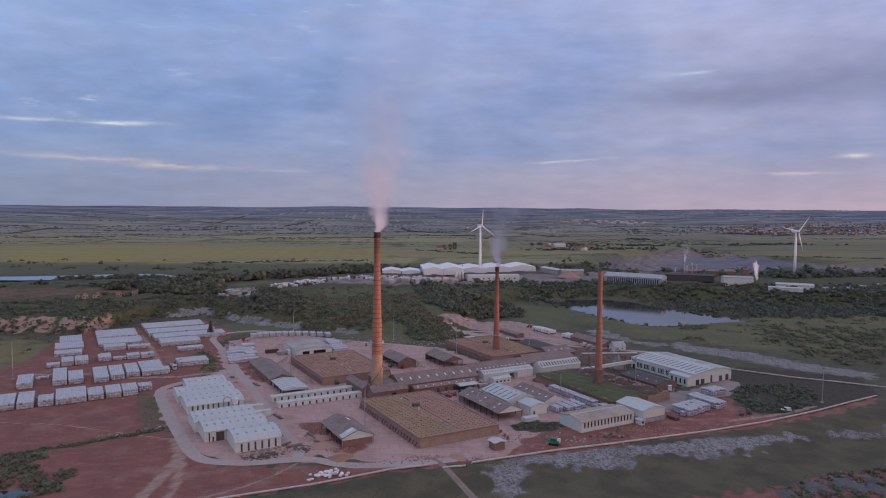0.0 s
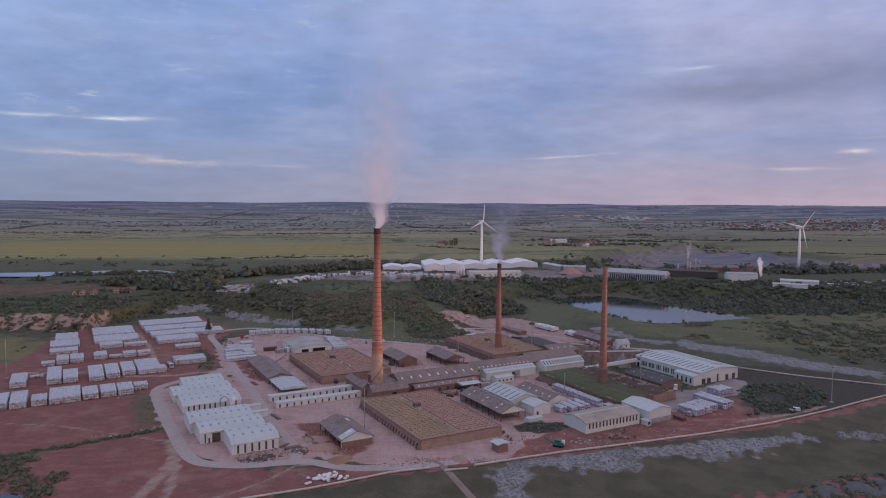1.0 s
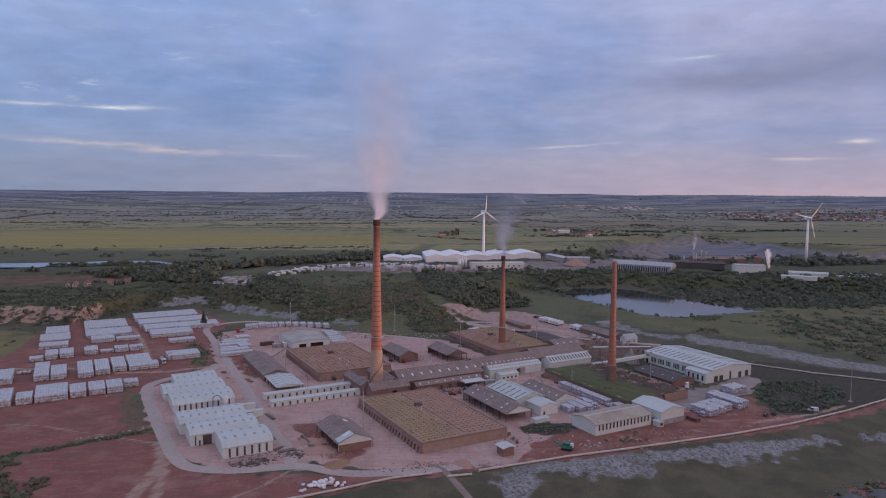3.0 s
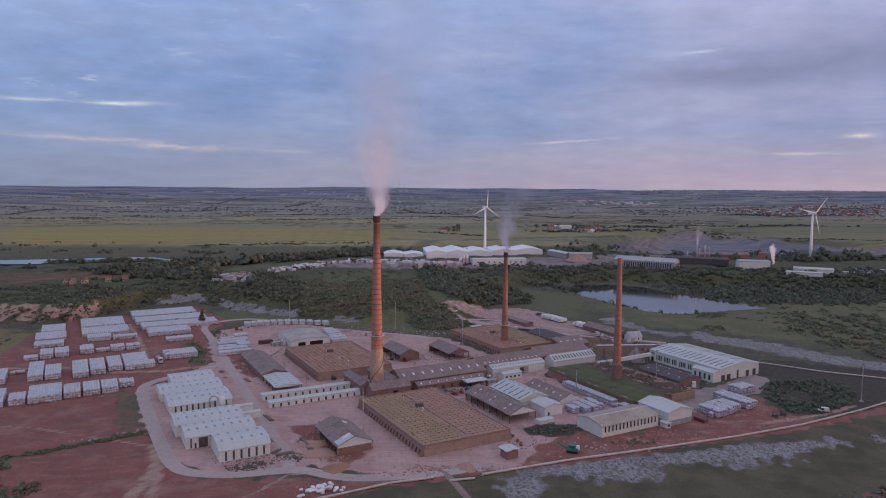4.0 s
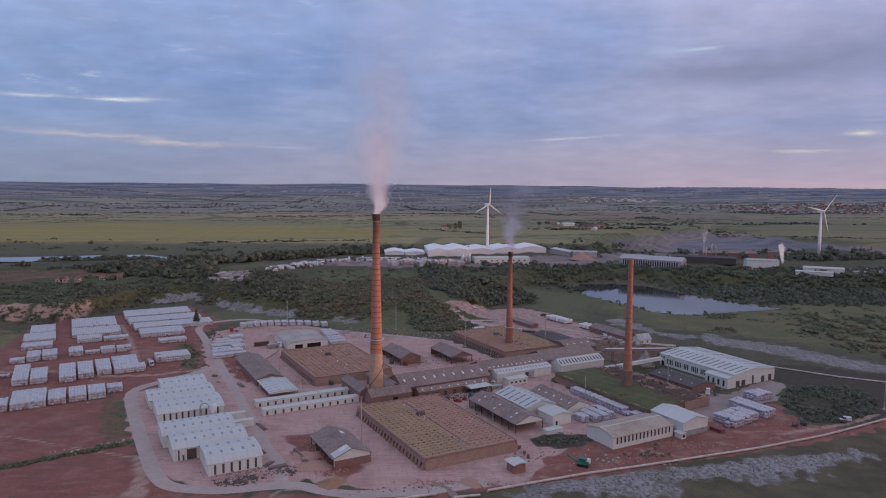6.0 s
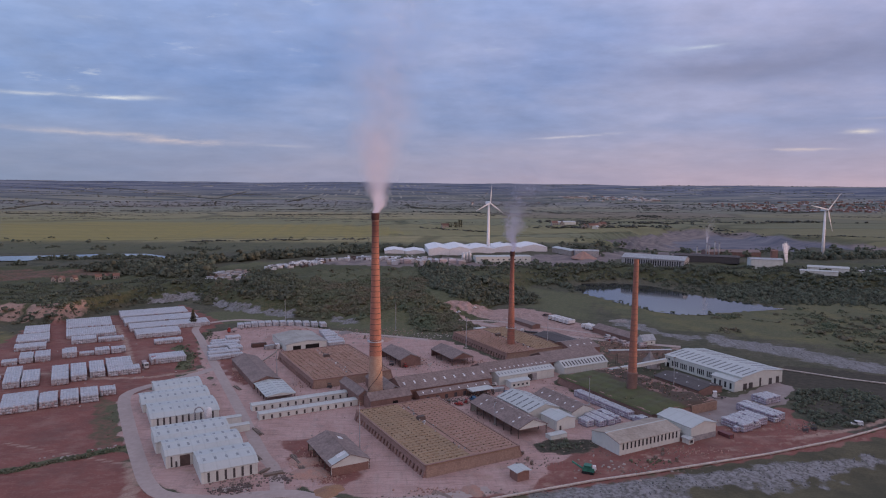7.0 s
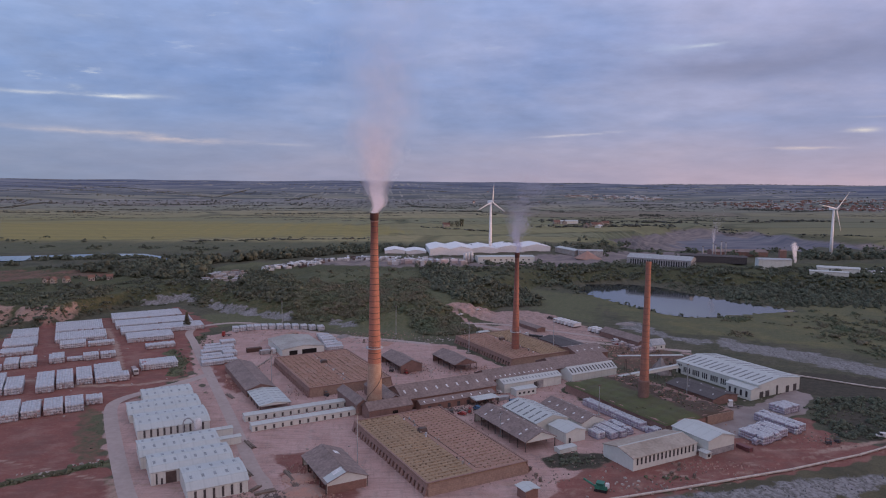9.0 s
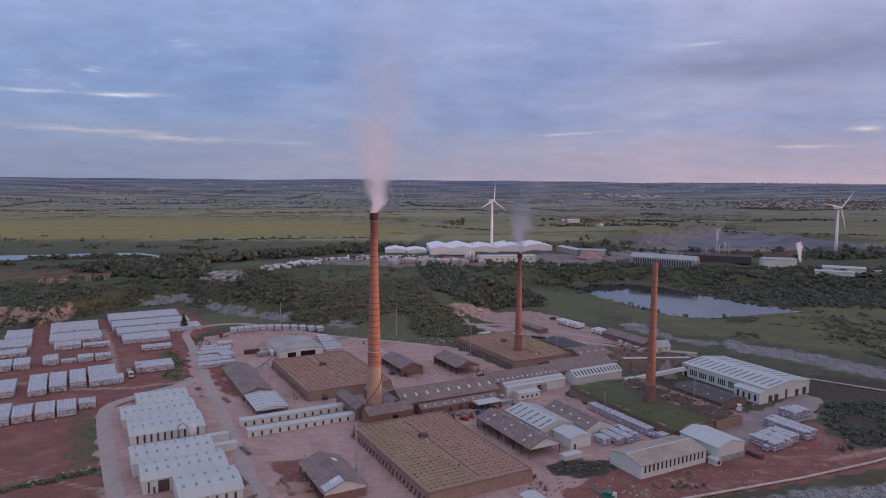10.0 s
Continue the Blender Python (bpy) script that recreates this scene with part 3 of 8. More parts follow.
def ground_material():
    m = bpy.data.materials.new("open_ground")
    m.use_nodes = True
    t = m.node_tree
    b = t.nodes["Principled BSDF"]
    b.inputs["Roughness"].default_value, b.inputs["Specular IOR Level"].default_value = 0.95, 0.15
    geo = add(t, "ShaderNodeNewGeometry")

    def noise_tex(scale, detail=6, rough=0.6, stretch=None):
        n = add(t, "ShaderNodeTexNoise")
        n.inputs["Scale"].default_value, n.inputs["Detail"].default_value, n.inputs["Roughness"].default_value = scale, detail, rough
        src = geo.outputs["Position"]
        if stretch:
            mp = add(t, "ShaderNodeMapping")
            mp.inputs["Scale"].default_value = stretch
            mp.inputs["Rotation"].default_value = (0, 0, radians(TURN))
            t.links.new(src, mp.inputs[0])
            src = mp.outputs[0]
        t.links.new(src, n.inputs["Vector"])
        return n.outputs[0]

    def remap(v, a, c, lo=0.0, hi=1.0):
        r = add(t, "ShaderNodeMapRange")
        t.links.new(v, r.inputs[0])
        for k, val in ((1, a), (2, c), (3, lo), (4, hi)):
            r.inputs[k].default_value = val
        return r.outputs[0]

    n_big, n_mid, n_fine, n_grit = noise_tex(0.012), noise_tex(0.06), noise_tex(0.35), noise_tex(1.6)
    drag = noise_tex(0.09, 6, 0.65, (0.55, 1.3, 1))
    zones = []
    for name in ("zone_a", "zone_b", "zone_c", "zone_d", "zone_e"):
        attr, split = add(t, "ShaderNodeAttribute"), add(t, "ShaderNodeSeparateColor")
        attr.attribute_name = name
        t.links.new(attr.outputs["Color"], split.inputs[0])
        zones.append(split)
    za, zb, zc, zd, ze = zones
    # rough pasture
    col = mix_colour(t, remap(n_mid, 0.40, 0.60), (0.074, 0.078, 0.055), (0.115, 0.108, 0.078))
    col = mix_colour(t, remap(n_big, 0.45, 0.62, 0, 0.55), col, (0.130, 0.114, 0.088))
    col = mix_colour(t, remap(n_fine, 0.46, 0.66, 0, 0.55), col, (0.048, 0.054, 0.032))
    tuft = noise_tex(0.9, 4, 0.7)
    col = mix_colour(t, remap(tuft, 0.48, 0.62, 0, 0.6), col, (0.046, 0.053, 0.034))
    col = mix_colour(t, remap(noise_tex(0.14, 5, 0.65), 0.52, 0.64, 0, 0.5), col, (0.135, 0.122, 0.076))
    # farmland, a patchwork of long fields
    vor = add(t, "ShaderNodeTexVoronoi")
    vor.inputs["Scale"].default_value, vor.inputs["Randomness"].default_value = 0.0034, 0.75
    mp = add(t, "ShaderNodeMapping")
    mp.inputs["Scale"].default_value = (0.42, 1.0, 0)
    mp.inputs["Rotation"].default_value = (0, 0, radians(5))
    t.links.new(geo.outputs["Position"], mp.inputs[0])
    t.links.new(mp.outputs[0], vor.inputs["Vector"])
    rim = add(t, "ShaderNodeTexVoronoi")
    rim.feature = "DISTANCE_TO_EDGE"
    rim.inputs["Scale"].default_value, rim.inputs["Randomness"].default_value = 0.0034, 0.75
    t.links.new(mp.outputs[0], rim.inputs["Vector"])
    fs = add(t, "ShaderNodeSeparateColor")
    t.links.new(vor.outputs["Color"], fs.inputs[0])
    field = mix_colour(t, fs.outputs[0], (0.225, 0.215, 0.116), (0.325, 0.282, 0.152))
    field = mix_colour(t, remap(fs.outputs[1], 0.78, 0.84), field, (0.215, 0.175, 0.130))
    field = mix_colour(t, remap(fs.outputs[2], 0.58, 0.64, 0, 0.8), field, (0.185, 0.200, 0.132))
    field = mix_colour(t, remap(n_big, 0.4, 0.62, 0, 0.4), field, (0.200, 0.185, 0.105))
    swath = noise_tex(0.02, stretch=(0.12, 2.2, 1))
    field = mix_colour(t, remap(swath, 0.42, 0.62, 0, 0.35), field, (0.14, 0.125, 0.06))
    field = mix_colour(t, remap(rim.outputs["Distance"], 0.012, 0.028, 0.5, 0), field, (0.055, 0.060, 0.036))
    ripe = mix_colour(t, remap(swath, 0.40, 0.62), (0.290, 0.240, 0.085), (0.240, 0.205, 0.082))
    field = mix_colour(t, math_node(t, "MULTIPLY", zd.outputs[2], 0.8), field, ripe)
    # distance haze painted into the land's colour, greyer and bluer farther out
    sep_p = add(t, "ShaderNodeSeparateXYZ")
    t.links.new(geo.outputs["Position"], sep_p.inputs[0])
    far_haze = mix_colour(t, remap(n_big, 0.42, 0.58), (0.285, 0.270, 0.272), (0.175, 0.182, 0.198))
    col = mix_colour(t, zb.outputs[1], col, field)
    col = mix_colour(t, remap(sep_p.outputs[1], 1300, 2700, 0, 0.8), col, far_haze)

    def edge(mask, amount=0.5):
        return remap(math_node(t, "ADD", mask, math_node(t, "MULTIPLY", math_node(t, "SUBTRACT", n_fine, 0.5), amount)), 0.38, 0.62)

    scrub = mix_colour(t, remap(n_fine, 0.4, 0.6), (0.068, 0.078, 0.040), (0.112, 0.106, 0.060))
    scrub = mix_colour(t, remap(tuft, 0.46, 0.60, 0, 0.65), scrub, (0.050, 0.060, 0.036))
    col = mix_colour(t, edge(zb.outputs[0]), col, scrub)
    damp = mix_colour(t, remap(n_mid, 0.42, 0.60), (0.086, 0.080, 0.055), (0.126, 0.113, 0.074))
    damp = mix_colour(t, remap(n_grit, 0.45, 0.65, 0, 0.5), damp, (0.045, 0.048, 0.034))
    col = mix_colour(t, edge(zc.outputs[2]), col, damp)
    turf = mix_colour(t, remap(n_fine, 0.4, 0.62), (0.106, 0.116, 0.064), (0.150, 0.145, 0.088))
    turf = mix_colour(t, remap(tuft, 0.48, 0.62, 0, 0.5), turf, (0.070, 0.080, 0.040))
    col = mix_colour(t, math_node(t, "MULTIPLY", zc.outputs[1], remap(n_mid, 0.3, 0.5, 0.5, 1.0)), col, turf)
    wet = mix_colour(t, remap(n_fine, 0.4, 0.62), (0.062, 0.056, 0.046), (0.088, 0.078, 0.062))
    wet = mix_colour(t, remap(n_grit, 0.45, 0.65, 0, 0.6), wet, (0.040, 0.040, 0.030))
    col = mix_colour(t, edge(ze.outputs[0]), col, wet)
    # paler, yellower grass on the west slope and beside the pond
    yellow_turf = mix_colour(t, remap(n_fine, 0.4, 0.62), (0.165, 0.148, 0.064), (0.205, 0.172, 0.092))
    col = mix_colour(t, math_node(t, "MULTIPLY", ze.outputs[1], remap(n_mid, 0.35, 0.55, 0.35, 1.0)), col, yellow_turf)
    clay = mix_colour(t, remap(noise_tex(0.09, 6, 0.65, (0.9, 1.1, 1)), 0.35, 0.65), (0.250, 0.104, 0.087), (0.192, 0.084, 0.073))
    clay = mix_colour(t, remap(n_mid, 0.52, 0.72, 0, 0.65), clay, (0.33, 0.205, 0.175))
    clay = mix_colour(t, remap(noise_tex(0.22, 5, 0.65, (0.5, 1.2, 1)), 0.50, 0.66, 0, 0.45), clay, (0.30, 0.185, 0.158))
    clay = mix_colour(t, remap(n_grit, 0.45, 0.7, 0, 0.4), clay, (0.14, 0.07, 0.058))
    clay = mix_colour(t, remap(noise_tex(0.9, 5, 0.75), 0.54, 0.66, 0, 0.5), clay, (0.31, 0.195, 0.172))
    clay = mix_colour(t, remap(noise_tex(0.035, 5, 0.7), 0.52, 0.62, 0, 0.5), clay, (0.155, 0.085, 0.076))
    col = mix_colour(t, edge(za.outputs[0]), col, clay)
    yard = mix_colour(t, remap(drag, 0.34, 0.66), (0.498, 0.340, 0.312), (0.418, 0.266, 0.242))
    yard = mix_colour(t, remap(n_mid, 0.50, 0.68, 0, 0.65), yard, (0.325, 0.200, 0.172))
    yard = mix_colour(t, remap(noise_tex(0.8, 5, 0.7, (0.25, 1.6, 1)), 0.50, 0.64, 0, 0.5), yard, (0.25, 0.185, 0.175))
    yard = mix_colour(t, remap(noise_tex(0.45, 5, 0.7, (1.5, 0.18, 1)), 0.53, 0.64, 0, 0.45), yard, (0.27, 0.20, 0.187))
    yard = mix_colour(t, remap(noise_tex(0.10, 5, 0.7), 0.56, 0.66, 0, 0.6), yard, (0.24, 0.195, 0.19))
    yard = mix_colour(t, remap(n_grit, 0.5, 0.75, 0, 0.35), yard, (0.19, 0.14, 0.13))
    ruts = noise_tex(0.55, 5, 0.65, (0.12, 1.5, 1))
    yard = mix_colour(t, remap(ruts, 0.51, 0.66, 0, 0.6), yard, (0.235, 0.160, 0.145))
    yard = mix_colour(t, remap(noise_tex(2.6, 3, 0.7), 0.56, 0.68, 0, 0.5), yard, (0.56, 0.45, 0.42))
    yard = mix_colour(t, remap(noise_tex(0.16, 4, 0.6, (1.4, 0.2, 1)), 0.52, 0.66, 0, 0.2), yard, (0.50, 0.40, 0.365))
    col = mix_colour(t, edge(za.outputs[1]), col, yard)
    col = mix_colour(t, remap(math_node(t, "ADD", zc.outputs[0], math_node(t, "MULTIPLY", math_node(t, "SUBTRACT", n_fine, 0.5), 0.9)), 0.25, 0.8), col, mix_colour(t, remap(n_grit, 0.4, 0.65), (0.385, 0.275, 0.225), (0.28, 0.185, 0.155)))
    silt = mix_colour(t, remap(noise_tex(0.7, 4), 0.42, 0.58), (0.262, 0.255, 0.260), (0.135, 0.130, 0.126))
    silt = mix_colour(t, remap(n_mid, 0.50, 0.64, 0, 0.45), silt, (0.120, 0.120, 0.104))
    silt = mix_colour(t, remap(noise_tex(0.25, 4, 0.6, (1.2, 0.25, 1)), 0.53, 0.62, 0, 0.5), silt, (0.30, 0.29, 0.31))
    ragged = math_node(t, "ADD", math_node(t, "MULTIPLY", math_node(t, "SUBTRACT", n_fine, 0.5), 0.8), math_node(t, "MULTIPLY", math_node(t, "SUBTRACT", n_grit, 0.5), 0.7))
    col = mix_colour(t, remap(math_node(t, "ADD", za.outputs[2], ragged), 0.42, 0.66), col, silt)
    bare = mix_colour(t, remap(n_mid, 0.35, 0.65), (0.270, 0.222, 0.205), (0.145, 0.124, 0.130))
    col = mix_colour(t, edge(zb.outputs[2], 0.7), col, bare)
    paved = mix_colour(t, remap(n_mid, 0.4, 0.62), (0.315, 0.270, 0.262), (0.245, 0.200, 0.192))
    paved = mix_colour(t, remap(ruts, 0.5, 0.66, 0, 0.35), paved, (0.19, 0.15, 0.145))
    col = mix_colour(t, edge(zd.outputs[0], 0.3), col, paved)
    seam = mix_colour(t, remap(noise_tex(0.02, 6, 0.65, (0.4, 2.0, 1)), 0.40, 0.62), (0.115, 0.118, 0.150), (0.215, 0.205, 0.225))
    col = mix_colour(t, edge(zd.outputs[1], 0.5), col, seam)
    t.links.new(col, b.inputs["Base Color"])
    bp = add(t, "ShaderNodeBump")
    bp.inputs["Strength"].default_value, bp.inputs["Distance"].default_value = 0.5, 0.5
    t.links.new(n_fine, bp.inputs["Height"])
    t.links.new(bp.outputs[0], b.inputs["Normal"])
    return m


def make_ground():
    ax = axis_steps(-330, 440, 1.75, -4700, 4700)
    ay = axis_steps(-170, 300, 1.75, -4900, 4700)
    gx, gy = np.meshgrid(ax, ay)
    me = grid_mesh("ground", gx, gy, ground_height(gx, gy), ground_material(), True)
    x, y = gx.ravel(), gy.ravel()
    clay = np.maximum.reduce([polygon_mask(x, y, p, 4) for p in (CLAY_STORE, CLAY_WEST, CLAY_SOUTH, CLAY_BARN, CLAY_SHED, CLAY_EAST)] + [0.47 * polygon_mask(x, y, CLAY_NORTH, 4)] + [polygon_mask(x, y, BARE_WEST, 10) * (0.48 + 0.06 * wave_noise(x, y, 40, 34))])
    yard = np.maximum(polygon_mask(x, y, YARD, 3), 0.85 * polygon_mask(x, y, WAREHOUSE_YARD, 2))
    yard = np.maximum(yard, 0.58 * polygon_mask(x, y, SPOIL_NORTH, 3) * (1 - polygon_mask(x, y, CLAY_NORTH, 5)) * (1 - polygon_mask(x, y, TURF_ROADS, 2)))
    yard = yard * (1 - 0.8 * np.maximum(polygon_mask(x, y, CLAY_BARN, 4), polygon_mask(x, y, CLAY_SHED, 4)))
    silt = np.maximum.reduce([w * polygon_mask(x, y, p, 5) for p, w in ((SILT_MARSH, 0.88), (SILT_MARSH_END, 0.66), (SILT_FAR, 0.72))])
    # wheel tracks over the clay, and worn ground round the warehouses
    track = np.maximum.reduce([line_mask(x, y, p, w) for p, w in ((((-92, -64), (-85, -82), (-84, -100), (-86, -120), (-92, -150)), 2.6), (((-87, -74), (-81, -92), (-77, -118), (-75, -140)), 1.7),
        (((-20, -96), (-33, -97), (-43, -111), (-54, -121), (-72, -131)), 0.9), (((-98, 58), (-124, 47), (-150, 47), (-178, 58), (-215, 60)), 2.0), (((-135, 60), (-165, 130), (-190, 180)), 2.2), (((-60, -75), (-100, -62), (-150, -40), (-200, -30)), 0.8), (((105, -72), (118, -80), (126, -84)), 0.8), (((175, -62), (215, -52), (236, -42)), 1.6))])
    track = np.maximum(track * (0.75 + 0.25 * wave_noise(x, y, 9, 27)), 0.0)
    paved = polygon_mask(x, y, APRON, 1.5)
    track = np.maximum(track, 0.55 * polygon_mask(x, y, CLAY_SOUTH, 5) * smooth(wave_noise(x, y, 13, 29) + 0.6 * wave_noise(x, y, 5, 30) - 0.1, -0.1, 0.9))
    verge = np.maximum.reduce([line_mask(x, y, ((-180, -92), (-143, -72), (-119, -58), (-101, -50)), 2.8), 0.62 * polygon_mask(x, y, ((-138, 20), (-124, 8), (-106, -38), (-104, -50), (-112, -49), (-120, -36), (-130, -10)), 2.5), line_mask(x, y, ((-127, 112), (-113, 88), (-110, 64)), 4.0)])
    hollow = polygon_mask(x, y, SHED_HOLLOW, 2)
    clay, yard = clay * (1 - 0.85 * np.maximum(verge, hollow)), yard * (1 - 0.85 * hollow)
    turf = np.maximum.reduce([polygon_mask(x, y, TURF_WEST, 10), 0.85 * polygon_mask(x, y, TURF_POND, 10), 0.9 * polygon_mask(x, y, TURF_EAST, 8), 0.9 * polygon_mask(x, y, TURF_FOOT, 7), 0.7 * polygon_mask(x, y, TURF_TOP, 10), 0.8 * polygon_mask(x, y, TURF_GULLY, 6), polygon_mask(x, y, TURF_MEADOW, 5), 0.9 * polygon_mask(x, y, TURF_LEDGE, 6), 0.6 * smooth(y, 545, 575) * (1 - smooth(y, 690, 720)) * (1 - smooth(x, 20, 120)), 0.6 * polygon_mask(x, y, TURF_BANK, 18), 0.8 * polygon_mask(x, y, POOL_BANK, 6), verge])
    pool_side = np.exp(-((x + 140) / 22) ** 2 - ((y + 110) / 12) ** 2)
    marsh = smooth(smooth(pool_side, 0.25, 0.6), 0, 1) + smooth((-100 + (x - 20) * 0.24) - y, 0, 12) * smooth(x, -40, 20) * (1 - smooth(x, 330, 420)) + smooth((-134 + (x + 60) * 0.30) - y, 0, 10) * (1 - smooth(x, -30, 10))
    past = y - np.interp(x, EDGE_X, EDGE_Y)
    # bare faces of the old pit bank
    band = smooth(past + 3 * wave_noise(x, y, 12, 22), 4, 8) * (1 - smooth(past + 4 * wave_noise(x, y, 16, 23), 20, 27))
    def span(a, b):
        return smooth(x, a - 5, a + 5) * (1 - smooth(x, b - 5, b + 5))
    silt = np.maximum(silt, band * np.maximum.reduce([span(-198, -152), span(-142, -62), span(-36, -12)]) * smooth(wave_noise(x, y, 30, 24), -1.1, -0.3) * 0.72)
    cliff = band * np.maximum(span(-318, -266), span(-262, -226)) * smooth(wave_noise(x, y, 11, 25) + 0.5 * wave_noise(x, y, 5, 26), -1.1, -0.1)
    track = np.maximum(track, cliff)
    scrub = smooth(past, 5, 20) * (1 - smooth(y, 380, 470))
    field = smooth(y + 0.04 * x + 18 * wave_noise(x, y, 120, 35), 660, 730) * (1 - 0.30 * smooth(x - 0.3 * y, 50, 500)) * (1 - 0.75 * smooth(y + 250 * wave_noise(x, y, 900, 33), 1700, 2700))
    gold = polygon_mask(x, y, ((-800, 1125), (-560, 690), (-398, 730), (-242, 775), (0, 800), (60, 900), (-7, 1058), (-456, 1174)), 22)
    bare = np.maximum.reduce([polygon_mask(x, y, QUARRY, 25), polygon_mask(x, y, WORKS_NORTH, 12), polygon_mask(x, y, TIMBER_LOT, 6)])
    for name, cols in (("zone_a", (clay, yard, silt)), ("zone_b", (scrub, field, bare)), ("zone_c", (track, turf, np.clip(marsh, 0, 1))), ("zone_d", (paved, polygon_mask(x, y, PIT_FLOOR, 22), gold)), ("zone_e", (np.maximum(0.95 * polygon_mask(x, y, DAMP_EAST, 6), 0.8 * hollow), np.maximum(polygon_mask(x, y, TURF_WEST, 8), 0.4 * polygon_mask(x, y, TURF_POND, 10) * smooth(wave_noise(x, y, 55, 36), -0.6, 0.6)), 0.0 * x))):
        at = me.color_attributes.new(name, "FLOAT_COLOR", "POINT")
        at.data.foreach_set("color", np.stack([*cols, np.ones_like(x)], -1).astype(np.float32).ravel())
    tagged(new("ground", me), "clay flats, dusty works yards, rough grass and farmland", "ground", kind="structure")


make_ground()


def strip(points, width, lift=0.06, step=3.0, closed=False):
    """A road ribbon along a smoothed line, lying on the ground."""
    p = [np.array(q, float) for q in points]
    line = []
    for i in range(len(p) - 1):
        a, b, c, d = p[max(i - 1, 0)], p[i], p[i + 1], p[min(i + 2, len(p) - 1)]
        n = max(2, int(np.linalg.norm(c - b) / step))
        for k in range(n):
            s = k / n
            line.append(0.5 * (2 * b + (c - a) * s + (2 * a - 5 * b + 4 * c - d) * s * s + (3 * b - a - 3 * c + d) * s ** 3))
    line.append(p[-1])
    line = np.array(line)
    d = np.gradient(line, axis=0)
    d /= np.linalg.norm(d, axis=1)[:, None] + 1e-9
    side = np.stack([-d[:, 1], d[:, 0]], 1)
    k = 5
    offs = np.linspace(-0.5, 0.5, k) * width
    px = line[:, None, 0] + side[:, None, 0] * offs
    py = line[:, None, 1] + side[:, None, 1] * offs
    pz = ground_height(px, py) + lift + 0.08 * (1 - (2 * offs / width) ** 2)
    pz[:, 0] -= 0.25
    pz[:, -1] -= 0.25
    return px, py, pz, line


def make_road(points, width, label, mat=M_TRACK, lift=0.10):
    px, py, pz, _ = strip(points, width, lift)
    me = grid_mesh("road", px[:, ::-1], py[:, ::-1], pz[:, ::-1], mat, True)
    return tagged(new("road", me), label, "road", kind="structure")


make_road([(-92, 62), (-100, 51), (-114, 36), (-123, 23), (-121.5, 9), (-107, -25), (-90, -62), (-79.5, -82.5), (-70.5, -91.5), (-54, -95), (-39, -93.5), (-28, -93.5), (-17, -99), (-5, -102), (20, -101), (40, -96)], 7.5, "pale dusty concrete ring road round the works")
make_road([(-33, -94), (-38, -72), (-45, -57), (-67, 2), (-84, 46), (-103, 95), (-119, 137), (-129, 163), (-127, 181), (-112, 192), (-94, 192), (-62, 172), (-27, 150), (5, 136), (35, 122)], 7.0, "pale dusty works road past the warehouses", lift=0.07)
make_road([(20, -96), (25, -100), (29.4, -114), (33.5, -125), (37.6, -136), (43, -152)], 3.6, "worn gravel track leaving the works", M_CLAY_TRACK, 0.12)
make_road([(60, 152), (75, 172), (98, 150), (130, 128), (165, 108), (200, 92)], 7.0, "dusty haul road behind the kilns", lift=0.10)
make_road([(62, 175), (90, 178), (128, 152), (170, 122)], 5.0, "dusty haul road behind the kilns", lift=0.12)


def make_water(points, z, label):
    bm = bmesh.new()
    f = bm.faces.new([bm.verts.new((*world(x, y), 0)) for x, y in points])
    if f.normal.z < 0:
        f.normal_flip()
    bmesh.ops.recalc_face_normals(bm, faces=bm.faces)
    ob = part("water", bm, M_WATER)
    ob.location.z = z
    if ob.data.polygons[0].normal.z < 0:
        ob.data.flip_normals()
    return tagged(ob, label, "water", kind="structure")


def blob_outline(cx, cy, rx, ry, seed, turn=0, n=28):
    rng = random.Random(seed)
    ph = [rng.random() * 6.28 for _ in range(3)]
    out = []
    for k in range(n):
        a = 2 * math.pi * k / n
        r = 1 + 0.18 * math.sin(2 * a + ph[0]) + 0.12 * math.sin(3 * a + ph[1]) + 0.08 * math.sin(5 * a + ph[2])
        x, y = rx * r * math.cos(a), ry * r * math.sin(a)
        out.append((cx + x * math.cos(turn) - y * math.sin(turn), cy + x * math.sin(turn) + y * math.cos(turn)))
    return out


make_water([(268 + (x - 268) * 1.16, 265 + (y - 265) * 1.10) for x, y in POND], -0.25, "still grey pond reflecting the sky")


